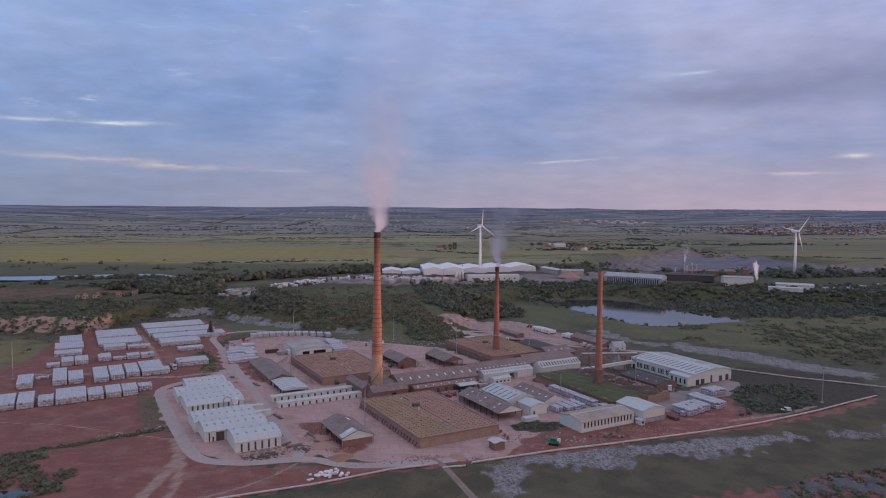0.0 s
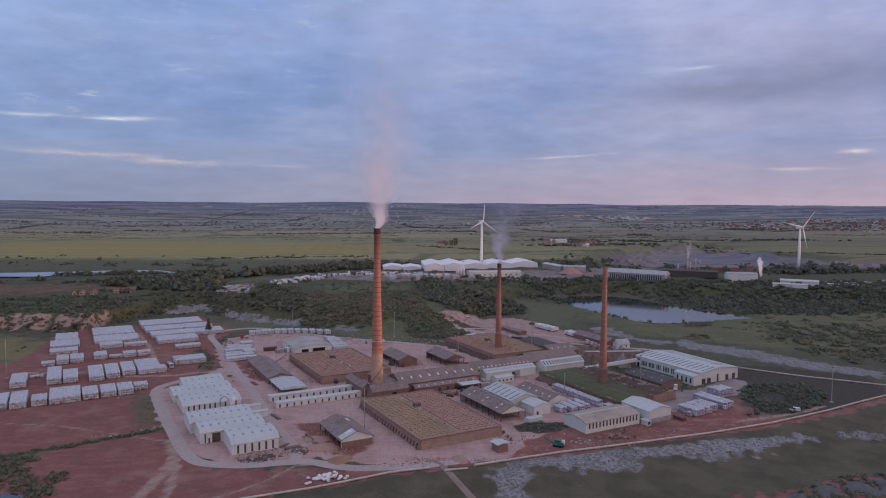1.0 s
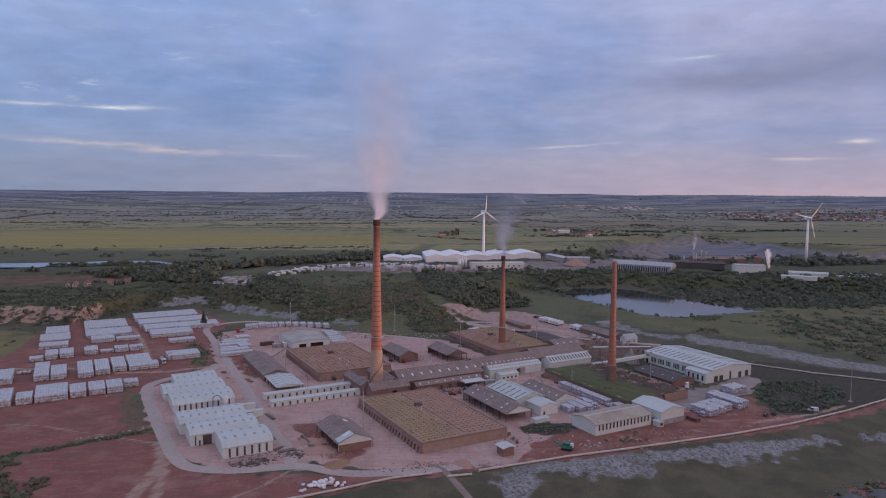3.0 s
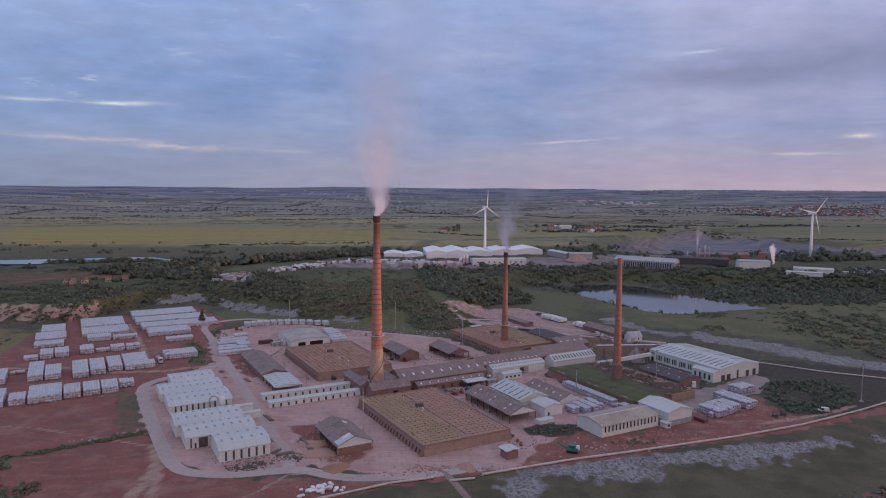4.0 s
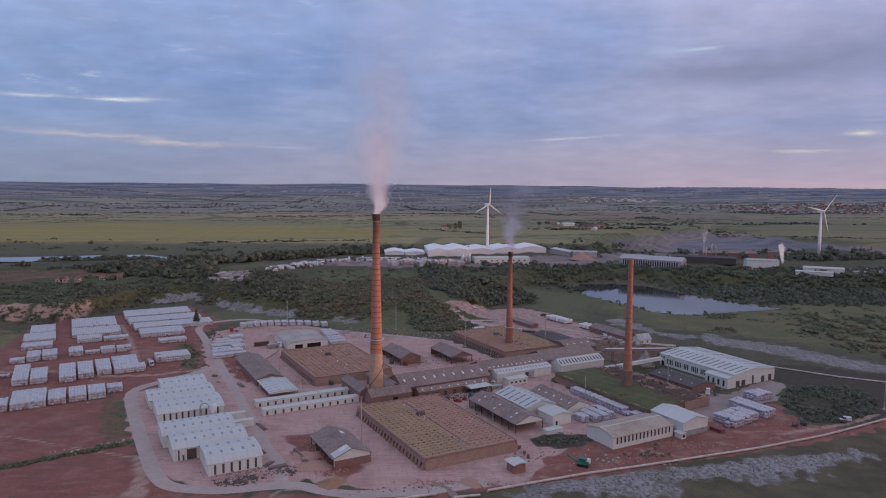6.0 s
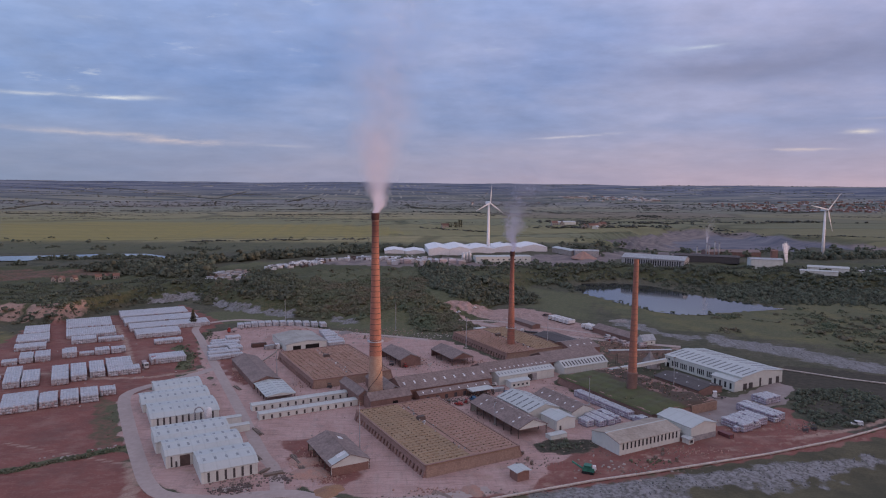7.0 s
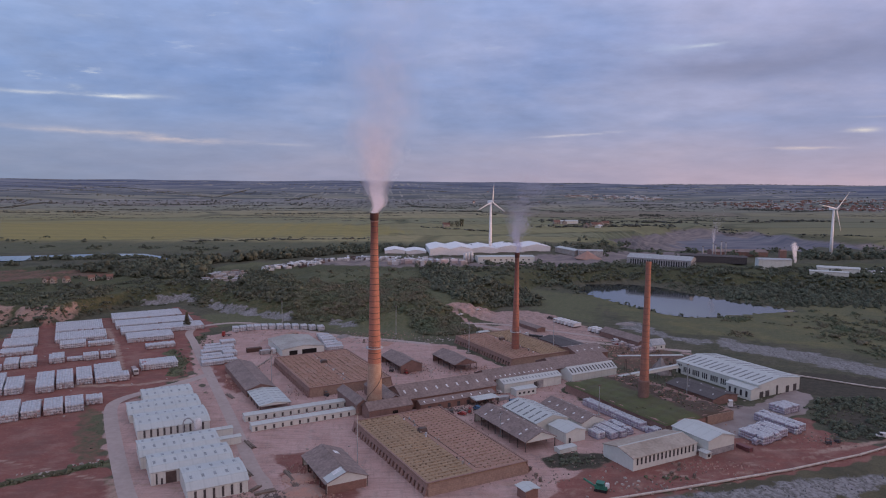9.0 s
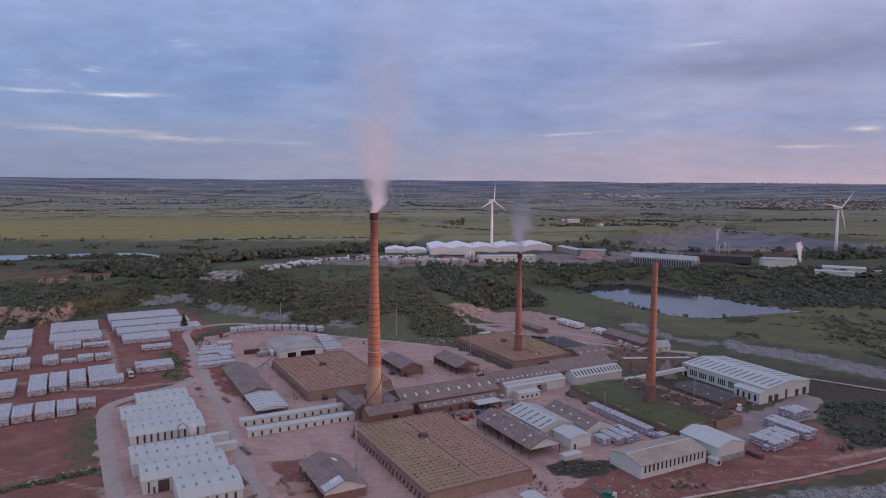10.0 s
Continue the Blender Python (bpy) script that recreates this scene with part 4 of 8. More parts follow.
# ---------------------------------------------------------------- buildings
def gable_building(name, m, length, width, eave, ridge, label, category, roof=M_WHITE_ROOF, wall=M_WHITE, lights=0, light_rows=(0.5,), light_mat=M_LIGHT_SHEET, light_size=(0.9, 2.2),
                   openings=(), open_sides="", plinth=None, overhang=0.4, group="", lights_far=True, ridge_mat=None, knee=None):
    """Ridge along local x. knee: share of the half-width and height at which a rounded roof turns down. openings: (side, centre 0..1, width, height, sill, material, name). Sides: s, n (long), w, e (gables)."""
    e = thing(name, m, label, category, group)
    L, Wd, th = length / 2, width / 2, 0.3
    for side in "sn":
        y0, y1 = (-Wd, -Wd + th) if side == "s" else (Wd - th, Wd)
        if side in open_sides:
            n = max(3, int(length / 5.5))
            for k in range(n + 1):
                x = -L + 0.3 + (length - 0.6) * k / n
                part("post", box(x - 0.15, x + 0.15, y0, y1, -0.3, eave), M_STEEL, e)
        else:
            part("wall", box(-L, L, y0, y1, -0.6, eave), wall, e)
            if plinth:
                part("plinth", box(-L - 0.06, L + 0.06, y0 - 0.06, y1 + 0.06, -0.6, plinth[0]), plinth[1], e)
    for side in "we":
        x0, x1 = (-L, -L + th) if side == "w" else (L - th, L)
        outline = [(-Wd + th, -0.6), (Wd - th, -0.6), (Wd - th, eave + (ridge - eave) * th / Wd), (0, ridge), (-Wd + th, eave + (ridge - eave) * th / Wd)]
        if knee:
            outline = [(-Wd + th, -0.6), (Wd - th, -0.6), (Wd - th, eave + 0.2), (knee[0] * Wd, knee[1]), (0, ridge), (-knee[0] * Wd, knee[1]), (-Wd + th, eave + 0.2)]
        if side in open_sides:
            outline = [(-Wd + th, eave - 0.4), (Wd - th, eave - 0.4), (Wd - th, eave), (0, ridge), (-Wd + th, eave)]
        part("gable_wall", prism(outline, x0, x1), wall, e)
        if plinth:
            part("plinth", box(x0 - 0.06, x1 + 0.06, -Wd + 0.4, Wd - 0.4, -0.6, plinth[0]), plinth[1], e)
    slope = math.atan2(ridge - eave, Wd)
    run = math.hypot(ridge - eave, Wd) + overhang
    if knee:
        slope, run = math.atan2(ridge - knee[1], knee[0] * Wd), math.hypot(ridge - knee[1], knee[0] * Wd) + 0.04
        low = math.atan2(knee[1] - eave, Wd - knee[0] * Wd)
        for sgn in (-1, 1):
            at = Matrix.Rotation(math.pi if sgn > 0 else 0, 4, "Z") @ Matrix.Translation((0, -knee[0] * Wd, knee[1] + 0.02)) @ Matrix.Rotation(low, 4, "X")
            part("roof_skirt", box(-L - overhang, L + overhang, -math.hypot(knee[1] - eave, Wd - knee[0] * Wd) - 0.25, 0.0, 0.0, 0.2), roof, e, at=at)
    for sgn in (-1, 1):
        rm = Matrix.Translation((0, 0, ridge + 0.02)) @ Matrix.Rotation(math.pi if sgn > 0 else 0, 4, "Z") @ Matrix.Rotation(slope, 4, "X")
        bm = box(-L - overhang, L + overhang, -run, 0.0, 0.0, 0.22)
        ro = part("roof_slope", bm, roof, e, at=rm)
        if lights and (sgn < 0 or lights_far):
            for row in light_rows:
                for k in range(lights):
                    x = -L + length * (k + 0.5) / lights
                    part("rooflight", box(x - light_size[0] / 2, x + light_size[0] / 2, -run * row - light_size[1] / 2, -run * row + light_size[1] / 2, 0.2, 0.27), light_mat, ro)
    part("ridge_cap", prism([(-0.5, ridge + 0.12 - 0.5 * math.tan(slope) + 0.1), (0.5, ridge + 0.12 - 0.5 * math.tan(slope) + 0.1), (0, ridge + 0.34)], -L - overhang, L + overhang), ridge_mat or roof, e)
    for side, c, w, h, sill, mat, nm in openings:
        if side in "sn":
            x = -L + length * c
            yy = -Wd if side == "s" else Wd
            d = -1 if side == "s" else 1
            part(nm, box(x - w / 2, x + w / 2, min(yy, yy + d * 0.08), max(yy, yy + d * 0.08), sill, sill + h), mat, e)
        else:
            y = -Wd + width * c
            xx = -L if side == "w" else L
            d = -1 if side == "w" else 1
            part(nm, box(min(xx, xx + d * 0.08), max(xx, xx + d * 0.08), y - w / 2, y + w / 2, sill, sill + h), mat, e)
    return e


def rect(u0, u1, v0, v1, along="u", turn=0.0):
    """Pose, length and width of a footprint on the works grid, with its ridge along u or v."""
    m = site((u0 + u1) / 2, (v0 + v1) / 2, 0, turn + (0 if along == "u" else 90))
    return (m, SU * (u1 - u0), SV * (v1 - v0)) if along == "u" else (m, SV * (v1 - v0), SU * (u1 - u0))


def row_of(side, n, w, h, sill, mat, nm, lo=0.05, hi=0.95):
    return [(side, lo + (hi - lo) * (k + 0.5) / n, w, h, sill, mat, nm) for k in range(n)]


# warehouses, two groups of three roofs
for u0, u1, v0, v1, ev, rg, front in ((-93.5, -72, 53, 70, 3.6, 5.2, 0), (-101, -71.5, 35, 53, 3.6, 5.2, 0), (-99.6, -71.4, 13.7, 35, 3.6, 5.4, 10),
                                      (-101, -73, -17, 0, 4.6, 6.4, 0), (-99.2, -71.5, -33, -17, 4.7, 6.5, 3), (-89.9, -70.4, -52.4, -33.6, 4.4, 6.6, 6)):
    m, L, W = rect(u0, u1, v0, v1)
    ops = row_of("s", front, 0.8, 3.6, 0.3, M_DOOR, "door_strip") if front > 3 else []
    if front == 3:
        ops = [("s", 0.07, 0.6, 4.0, 0.2, M_DOOR, "door_strip"), ("s", 0.13, 0.7, 2.2, 0.0, M_DOOR, "door"), ("s", 0.24, 3.6, 4.2, 0.0, M_STEEL, "roller_door")]
    gable_building("warehouse", m, L, W - 0.1, ev, rg, "white sheet-clad warehouse with rows of rooflights beside the ring road", "warehouse",
                   lights=int(L / 3.3), light_rows=(0.55,), openings=ops, group="white warehouses", knee=(0.70, rg - 0.55))

# low white loading corridors west of the great chimney
for v0, u1 in ((-0.5, -3.9), (12.4, -4.6)):
    m, L, W = rect(-56.4, u1, v0, v0 + 4.2)
    gable_building("drier_corridor", m, L, W, 2.6, 3.0, "long low white corridor with dark doorways", "corridor", overhang=0.25,
                   openings=row_of("s", 14, 0.9, 1.7, 0.2, M_DOOR, "doorway", 0.0, 1.0))
barn = gable_building("open_barn", *rect(-47.7, -32.6, -68.1, -41.7, "v"), 3.8, 6.8, "brown-roofed open barn with a brick front and white gable", "barn", roof=M_BROWN_ROOF, wall=M_WHITE, open_sides="sn",
               openings=[("w", 0.5, 14.4, 3.3, -0.3, M_BRICK, "brick_wall")])
part("roof_patch", box(-3.6, 3.6, -2.4, 2.4, 0.25, 0.33), M_WHITE_ROOF, barn, "pale patched roof sheets", at=barn.matrix_basis.inverted() @ site(-43.9, -65.8, 5.29) @ Matrix.Rotation(radians(-21.4), 4, "Y"))
part("roof_patch", box(-1.7, 2.0, -1.3, 1.3, 0.34, 0.42), M_VAN, barn, "pale patched roof sheets", at=barn.matrix_basis.inverted() @ site(-42.6, -64.6, 5.82) @ Matrix.Rotation(radians(-21.4), 4, "Y"))
part("roof_patch", box(-1.0, 1.0, -1.4, 1.4, 0.25, 0.32), M_VAN, barn, "pale patched roof sheets", at=barn.matrix_basis.inverted() @ site(-37.0, -48.5, 5.53) @ Matrix.Rotation(radians(21.4), 4, "Y"))
gable_building("store_shed", *rect(-47.5, -33.5, 22, 46, "v"), 3.0, 4.0, "open store shed with a pale ribbed roof", "shed", open_sides="snw", lights=6, light_rows=(0.3, 0.75), light_mat=M_LIGHT_SHEET, light_size=(0.7, 2.6))
gable_building("long_shed", *rect(-48, -34, 46.5, 97, "v"), 3.4, 5.8, "long brown fibre-roofed shed", "shed", roof=M_BROWN_ROOF, wall=M_BRICK_DULL)
gable_building("loading_shed", *rect(-12, 14, 110, 142, "v"), 4.2, 5.9, "broad shed with a dull white roof", "shed", roof=M_DULL_ROOF, wall=M_WHITE, openings=[("w", 0.36, 9.0, 3.4, 0, M_OPENING_SHADE, "doorway"), ("w", 0.74, 5.0, 3.2, 0, M_OPENING_SHADE, "doorway"), ("s", 0.3, 4.0, 3.0, 0, M_DOOR, "door")])
gable_building("machine_house", *rect(12, 63, -7, 11.5), 4.8, 9.0, "long brick machine house with a brown roof and rooflights", "building", roof=M_BROWN_ROOF, wall=M_BRICK, lights=9, light_rows=(0.5,), light_mat=M_LIGHT_SHEET_PALE)
gable_building("brick_annexe", *rect(18, 58, -13, -7.3), 3.4, 4.6, "lean brick annexe with doors along the machine house", "building", roof=M_BROWN_ROOF, wall=M_BRICK, lights=8, light_mat=M_LIGHT_SHEET_PALE, light_size=(0.6, 1.2),
               openings=row_of("s", 7, 1.6, 2.2, 0.0, M_DOOR, "door"))
gable_building("fan_house", *rect(-8, 12.8, -13, -4.5), 5.0, 7.6, "dark brick fan house at the foot of the great chimney", "building", roof=M_BROWN_ROOF, wall=M_BRICK_DULL, openings=[("s", 0.6, 2.6, 2.0, 1.5, M_OPENING_SHADE, "opening"), ("s", 0.2, 1.4, 2.0, 0, M_OPENING_SHADE, "opening")])
gable_building("flue_house", *rect(-10, -4.2, -3, 22, "v"), 5.2, 7.2, "dark brick flue house beside the great chimney", "building", roof=M_BROWN_ROOF, wall=M_BRICK_DULL)
gable_building("flue_house", *rect(5, 12.8, -4, 24, "v"), 5.0, 7.0, "dark brick flue house beside the great chimney", "building", roof=M_BROWN_ROOF, wall=M_BRICK_DULL)
gable_building("open_barn", *rect(36, 49, 46, 72, "v"), 4.2, 7.0, "brown-roofed open barn among brick heaps", "barn", roof=M_BROWN_ROOF, wall=M_BRICK_DULL, open_sides="sn")
gable_building("open_barn", *rect(64, 78, 34, 60, "v"), 4.2, 7.0, "brown-roofed open barn in the dusty yard", "barn", roof=M_BROWN_ROOF, wall=M_BRICK_DULL, open_sides="snw")
gable_building("pressing_hall", *rect(64, 105.5, -1.5, 13), 5.2, 8.4, "long pressing hall with a brown fibre roof", "building", roof=M_BROWN_ROOF, wall=M_BRICK_DULL, lights=14, light_rows=(0.75,), light_mat=M_LIGHT_SHEET_PALE, light_size=(0.7, 1.0))
gable_building("pressing_hall", *rect(106, 144, -2.5, 15), 5.6, 9.3, "long pressing hall with a brown fibre roof", "building", roof=M_BROWN_ROOF, wall=M_BRICK_DULL)
gable_building("white_hall", *rect(67.5, 103.2, -9.4, -1.7), 4.7, 6.2, "white-clad hall with a line of small rooflights", "building", lights=18, light_rows=(0.45,), light_size=(0.8, 1.6), openings=[("s", 0.62, 4, 4, 0, M_GALV, "roller_door"), ("s", 0.55, 3, 3.6, 0, M_DOOR, "door")])
gable_building("white_hall", *rect(109.6, 140.5, -12, -2.7), 4.4, 7.2, "white hall with dark strips in its roof", "building", lights=14, light_rows=(0.5,), light_size=(0.9, 3.4), light_mat=M_DOOR)
gable_building("site_office", *rect(70, 82, -16, -11), 3.2, 3.6, "small white office cabin", "cabin", openings=row_of("s", 4, 1.2, 1.0, 1.0, M_GLASS, "window"))
gable_building("timber_barn", *rect(33.5, 48.0, -72.5, -34.3, "v"), 4.2, 7.2, "open brown-roofed drying barn with a white gable", "barn", roof=M_BROWN_ROOF, wall=M_WHITE, open_sides="snw", lights=3, light_rows=(0.3, 0.7), light_size=(0.8, 1.2), light_mat=M_LIGHT_SHEET_PALE)
gable_building("ribbed_shed", *rect(48.5, 65, -60, -35, "v"), 4.8, 7.4, "white shed with long dark rooflights", "shed", lights=6, light_rows=(0.3, 0.72), light_size=(0.9, 3.4), light_mat=M_STRIP)
gable_building("white_store", *rect(53.3, 63.3, -73.2, -62.3, "v"), 4.5, 5.8, "plain white store by the yard", "shed", openings=[("w", 0.8, 1.0, 2.1, 0, M_DOOR, "door")])
gable_building("brown_shed", *rect(67.8, 80.2, -66.5, -38, "v"), 3.7, 6.2, "brown-roofed shed with white gables and a few rooflights", "shed", roof=M_BROWN_ROOF, wall=M_WHITE, lights=5, light_mat=M_LIGHT_SHEET_PALE, light_size=(0.9, 1.1))
gable_building("pale_shed", *rect(58.6, 91.6, -105.7, -89.9), 4.9, 6.6, "long pale shed with a stained roof and narrow windows", "shed", roof=M_PALE_ROOF, ridge_mat=M_WHITE_ROOF, wall=M_WHITE, openings=row_of("s", 15, 0.8, 2.6, 2.0, M_GLASS, "window", 0.03, 0.97))
gable_building("tall_white_shed", *rect(94.8, 109.5, -109.7, -91.6, "v"), 6.1, 7.9, "tall white shed with a grey base", "shed", plinth=(2.4, M_GALV))
gable_building("lean_to", *rect(91.9, 94.6, -111, -107.4, "v"), 2.2, 2.5, "small white lean-to cabin", "cabin", openings=[("w", 0.5, 1.4, 1.2, 0.6, M_GLASS, "window")])
gable_building("brick_hut", *rect(9.6, 14.6, -104.2, -99.4, "v"), 3.6, 4.0, "brick hut with a flat white roof", "hut", wall=M_BRICK, overhang=0.7)
# the big grey factory
gable_building("factory", *rect(175.6, 208, -75.4, -24.5, "v"), 6.6, 8.5, "large pale grey factory with ribbed rooflights", "factory", lights=14, light_rows=(0.5,), light_size=(1.0, 11.0), light_mat=M_STRIP,
               openings=[*[("n", c + 0.024 * k, 0.75, 3.0, 1.4, M_GLASS, "window") for c, n in ((0.37, 3), (0.47, 4), (0.60, 3), (0.70, 4), (0.82, 4)) for k in range(n)], *[("n", 0.935 + 0.02 * k, 0.6, 1.2, 4.2, M_GLASS, "window") for k in range(3)], ("n", 0.955, 1.8, 2.6, 0, M_OPENING_SHADE, "doorway"), ("w", 0.30, 2.6, 3.4, 0, M_DOOR, "door"), ("w", 0.12, 2.6, 3.6, 0, M_DOOR, "door"), ("w", 0.55, 1.4, 4.6, 0, M_DOOR, "door"), ("w", 0.78, 3.0, 3.0, 0, M_DOOR, "door"), ("w", 0.92, 3.0, 3.0, 0, M_DOOR, "door")])
gable_building("factory_annexe", *rect(168.8, 175.4, -75.6, -61.5, "v"), 5.4, 6.2, "pale annexe of the grey factory with tall windows", "building", openings=row_of("n", 4, 1.2, 3.0, 1.2, M_GLASS, "window"))
gable_building("tarred_shed", *rect(146.5, 163.5, 30, 64, "v"), 3.4, 4.8, "low tarred-roof shed with a brick base beyond the kiln", "shed", roof=M_DARK_ROOF, wall=M_BRICK_DULL, openings=row_of("w", 5, 1.6, 2.0, 0.2, M_OPENING_SHADE, "doorway"))
gable_building("dark_annexe", *rect(146, 163, -72, -43, "v"), 3.2, 4.8, "low dark-roofed shed beside the factory", "shed", roof=M_DARK_ROOF, wall=M_BRICK_DULL, lights=4, light_mat=M_LIGHT_SHEET_PALE, light_size=(0.6, 0.8), open_sides="e")


# ---------------------------------------------------------------- kilns
def make_kiln(u0, u1, v0, v1, height, label, deck=M_DECK, wickets=22, caps=True, half=None):
    e = thing("kiln", site((u0 + u1) / 2, (v0 + v1) / 2), label, "kiln")
    Lx, Ly, bat = SU * (u1 - u0) / 2, SV * (v1 - v0) / 2, 1.0
    core = bmesh.new()
    b = [core.verts.new((sx * (Lx - bat), sy * (Ly - bat), -0.5)) for sx, sy in ((-1, -1), (1, -1), (1, 1), (-1, 1))]
    tp = [core.verts.new((sx * (Lx - bat), sy * (Ly - bat), height - 0.35)) for sx, sy in ((-1, -1), (1, -1), (1, 1), (-1, 1))]
    core.faces.new(tp)
    for k in range(4):
        core.faces.new((b[k], b[(k + 1) % 4], tp[(k + 1) % 4], tp[k]))
    part("kiln_core", core, M_KILN, e)
    part("deck", box(-Lx + bat - 0.2, Lx - bat + 0.2, -Ly + bat - 0.2, Ly - bat + 0.2, height - 0.35, height - 0.05), deck, e)
    # battered piers between arched wickets on the long sides
    pitch = (2 * Ly - 3) / wickets
    pier = prism([(-bat - 0.3, -0.5), (0.4, -0.5), (0.4, height), (0.1, height)], -pitch * 0.29, pitch * 0.29, axis="y")
    pier_me = mesh_of("pier", pier, M_KILN)
    head = mesh_of("wicket_head", prism([(-0.55, height - 2.0), (0.4, height - 2.0), (0.4, height), (0.1, height)], -pitch * 0.5, pitch * 0.5, axis="y"), M_KILN)
    # a black slab fills each arch in place of its inner shade
    dark = mesh_of("wicket_shade", box(-0.15, 0.12, -pitch * 0.21, pitch * 0.21, 0.0, height - 2.0), M_OPENING_SHADE)
    for sgn in (-1, 1):
        for k in range(wickets + 1):
            y = -Ly + 1.5 + k * pitch
            at = Matrix.Translation((sgn * (Lx - bat), y, 0)) @ Matrix.Rotation(0 if sgn < 0 else math.pi, 4, "Z")
            part("pier", pier_me, None, e, at=at)
            if k < wickets:
                mid = Matrix.Translation((0, pitch / 2, 0)) if sgn < 0 else Matrix.Translation((0, -pitch / 2, 0))
                part("wicket_head", head, None, e, at=at @ mid)
                part("wicket_shade", dark, None, e, at=at @ mid)
    for sgn in (-1, 1):
        ew = prism([(-bat - 0.2, -0.5), (0.3, -0.5), (0.3, height), (0.05, height)], -Lx + bat, Lx - bat, axis="y")
        part("end_wall", ew, M_KILN_END, e, at=Matrix.Translation((0, sgn * (Ly - bat), 0)) @ Matrix.Rotation(math.pi / 2 if sgn < 0 else -math.pi / 2, 4, "Z"))
    for sgn in (-1, 1):
        part("parapet", box(sgn * (Lx - bat) - 0.35, sgn * (Lx - bat) + 0.35, -Ly + bat, Ly - bat, height - 0.05, height + 0.28), M_KILN, e)
        part("parapet", box(-Lx + bat, Lx - bat, sgn * (Ly - bat) - 0.35, sgn * (Ly - bat) + 0.35, height - 0.05, height + 0.24), M_KILN, e)
    if caps:
        rng = random.Random(int(u0 * 7 + v0))
        bm = bmesh.new()
        nx, ny = 16, 27
        for i in range(nx):
            x = -Lx + bat + 2.0 + (2 * Lx - 2 * bat - 4.0) * i / (nx - 1)
            if abs(x) < 1.6:
                continue
            for j in range(ny):
                y = -Ly + bat + 2.2 + (2 * Ly - 2 * bat - 4.4) * j / (ny - 1)
                if rng.random() < 0.05:
                    continue
                s = 0.20 + 0.16 * rng.random()
                box(x - s, x + s, y - s * 0.9, y + s * 0.9, height - 0.06, height + 0.18 + 0.2 * rng.random(), bm, taper=0.12,
                    m=Matrix.Translation((0.3 * rng.random(), 0.3 * rng.random(), 0)))
        tagged(part("fire_hole_grid", bm, M_CAP, e), kind="stuff")
        # low earth ridges between the rows, and the walkway with its loose gear
        half = half or deck
        part("deck_half", box(0.9, Lx - bat - 0.3, -Ly + bat + 0.3, Ly - bat - 0.3, height - 0.06, height - 0.02), half, e)
        rows = {-1: bmesh.new(), 1: bmesh.new()}
        for j in range(ny):
            y = -Ly + bat + 2.2 + (2 * Ly - 2 * bat - 4.4) * j / (ny - 1) + 0.8
            for sx in (-1, 1):
                x = 1.3
                while x < Lx - bat - 1.2:
                    w = min(1.5 + 2.5 * rng.random(), Lx - bat - 1.0 - x)
                    if rng.random() < 0.9:
                        box(min(sx * x, sx * (x + w)), max(sx * x, sx * (x + w)), y - 0.28, y + 0.28, height - 0.06, height + 0.12 + 0.16 * rng.random(), rows[sx], taper=0.10, m=Matrix.Translation((0, 0.15 * rng.random(), 0)))
                    x += w + 0.25
        for sx in (-1, 1):
            tagged(part("ridged_earth", rows[sx], deck if sx < 0 else half, e), kind="stuff")
        part("walkway", box(-0.9, 0.9, -Ly + bat + 1, Ly - bat - 1, height - 0.06, height + 0.06), M_DECK_RED, e)
        for k in range(22):
            y, x = (rng.random() - 0.5) * 1.8 * (Ly - 4), rng.uniform(-1.6, 1.6)
            w = 0.15 + 0.25 * rng.random()
            part("burner_hood", box(x - w, x + w, y - w, y + w, height, height + 0.4 + 0.6 * rng.random(), taper=0.06), rng.choice((M_GALV, M_STEEL, M_BAG, M_CONCRETE)), e)
        y = 0.30 * Ly
        part("fuel_hopper", box(-1.9, 1.7, y - 1.3, y + 1.3, height - 0.05, height + 1.5, taper=0.25), M_STEEL, e)
        part("fuel_pipe", beam((0.7, -Ly + 4, height + 0.25), (0.7, Ly - 4, height + 0.25), 0.10), M_BAND, e)
    return e


make_kiln(-18.6, 24.3, -86.5, -18.8, 4.3, "great brick kiln with rows of fire-hole caps on its earth deck", half=M_DECK_RED)
make_kiln(-21.6, 23.5, 30.4, 95.5, 4.5, "great brick kiln with a reddish earth deck", deck=M_DECK_RED)
make_kiln(97.6, 142, 26.5, 91.5, 4.6, "great brick kiln round the foot of a chimney", deck=M_DECK_RED, half=M_DECK)


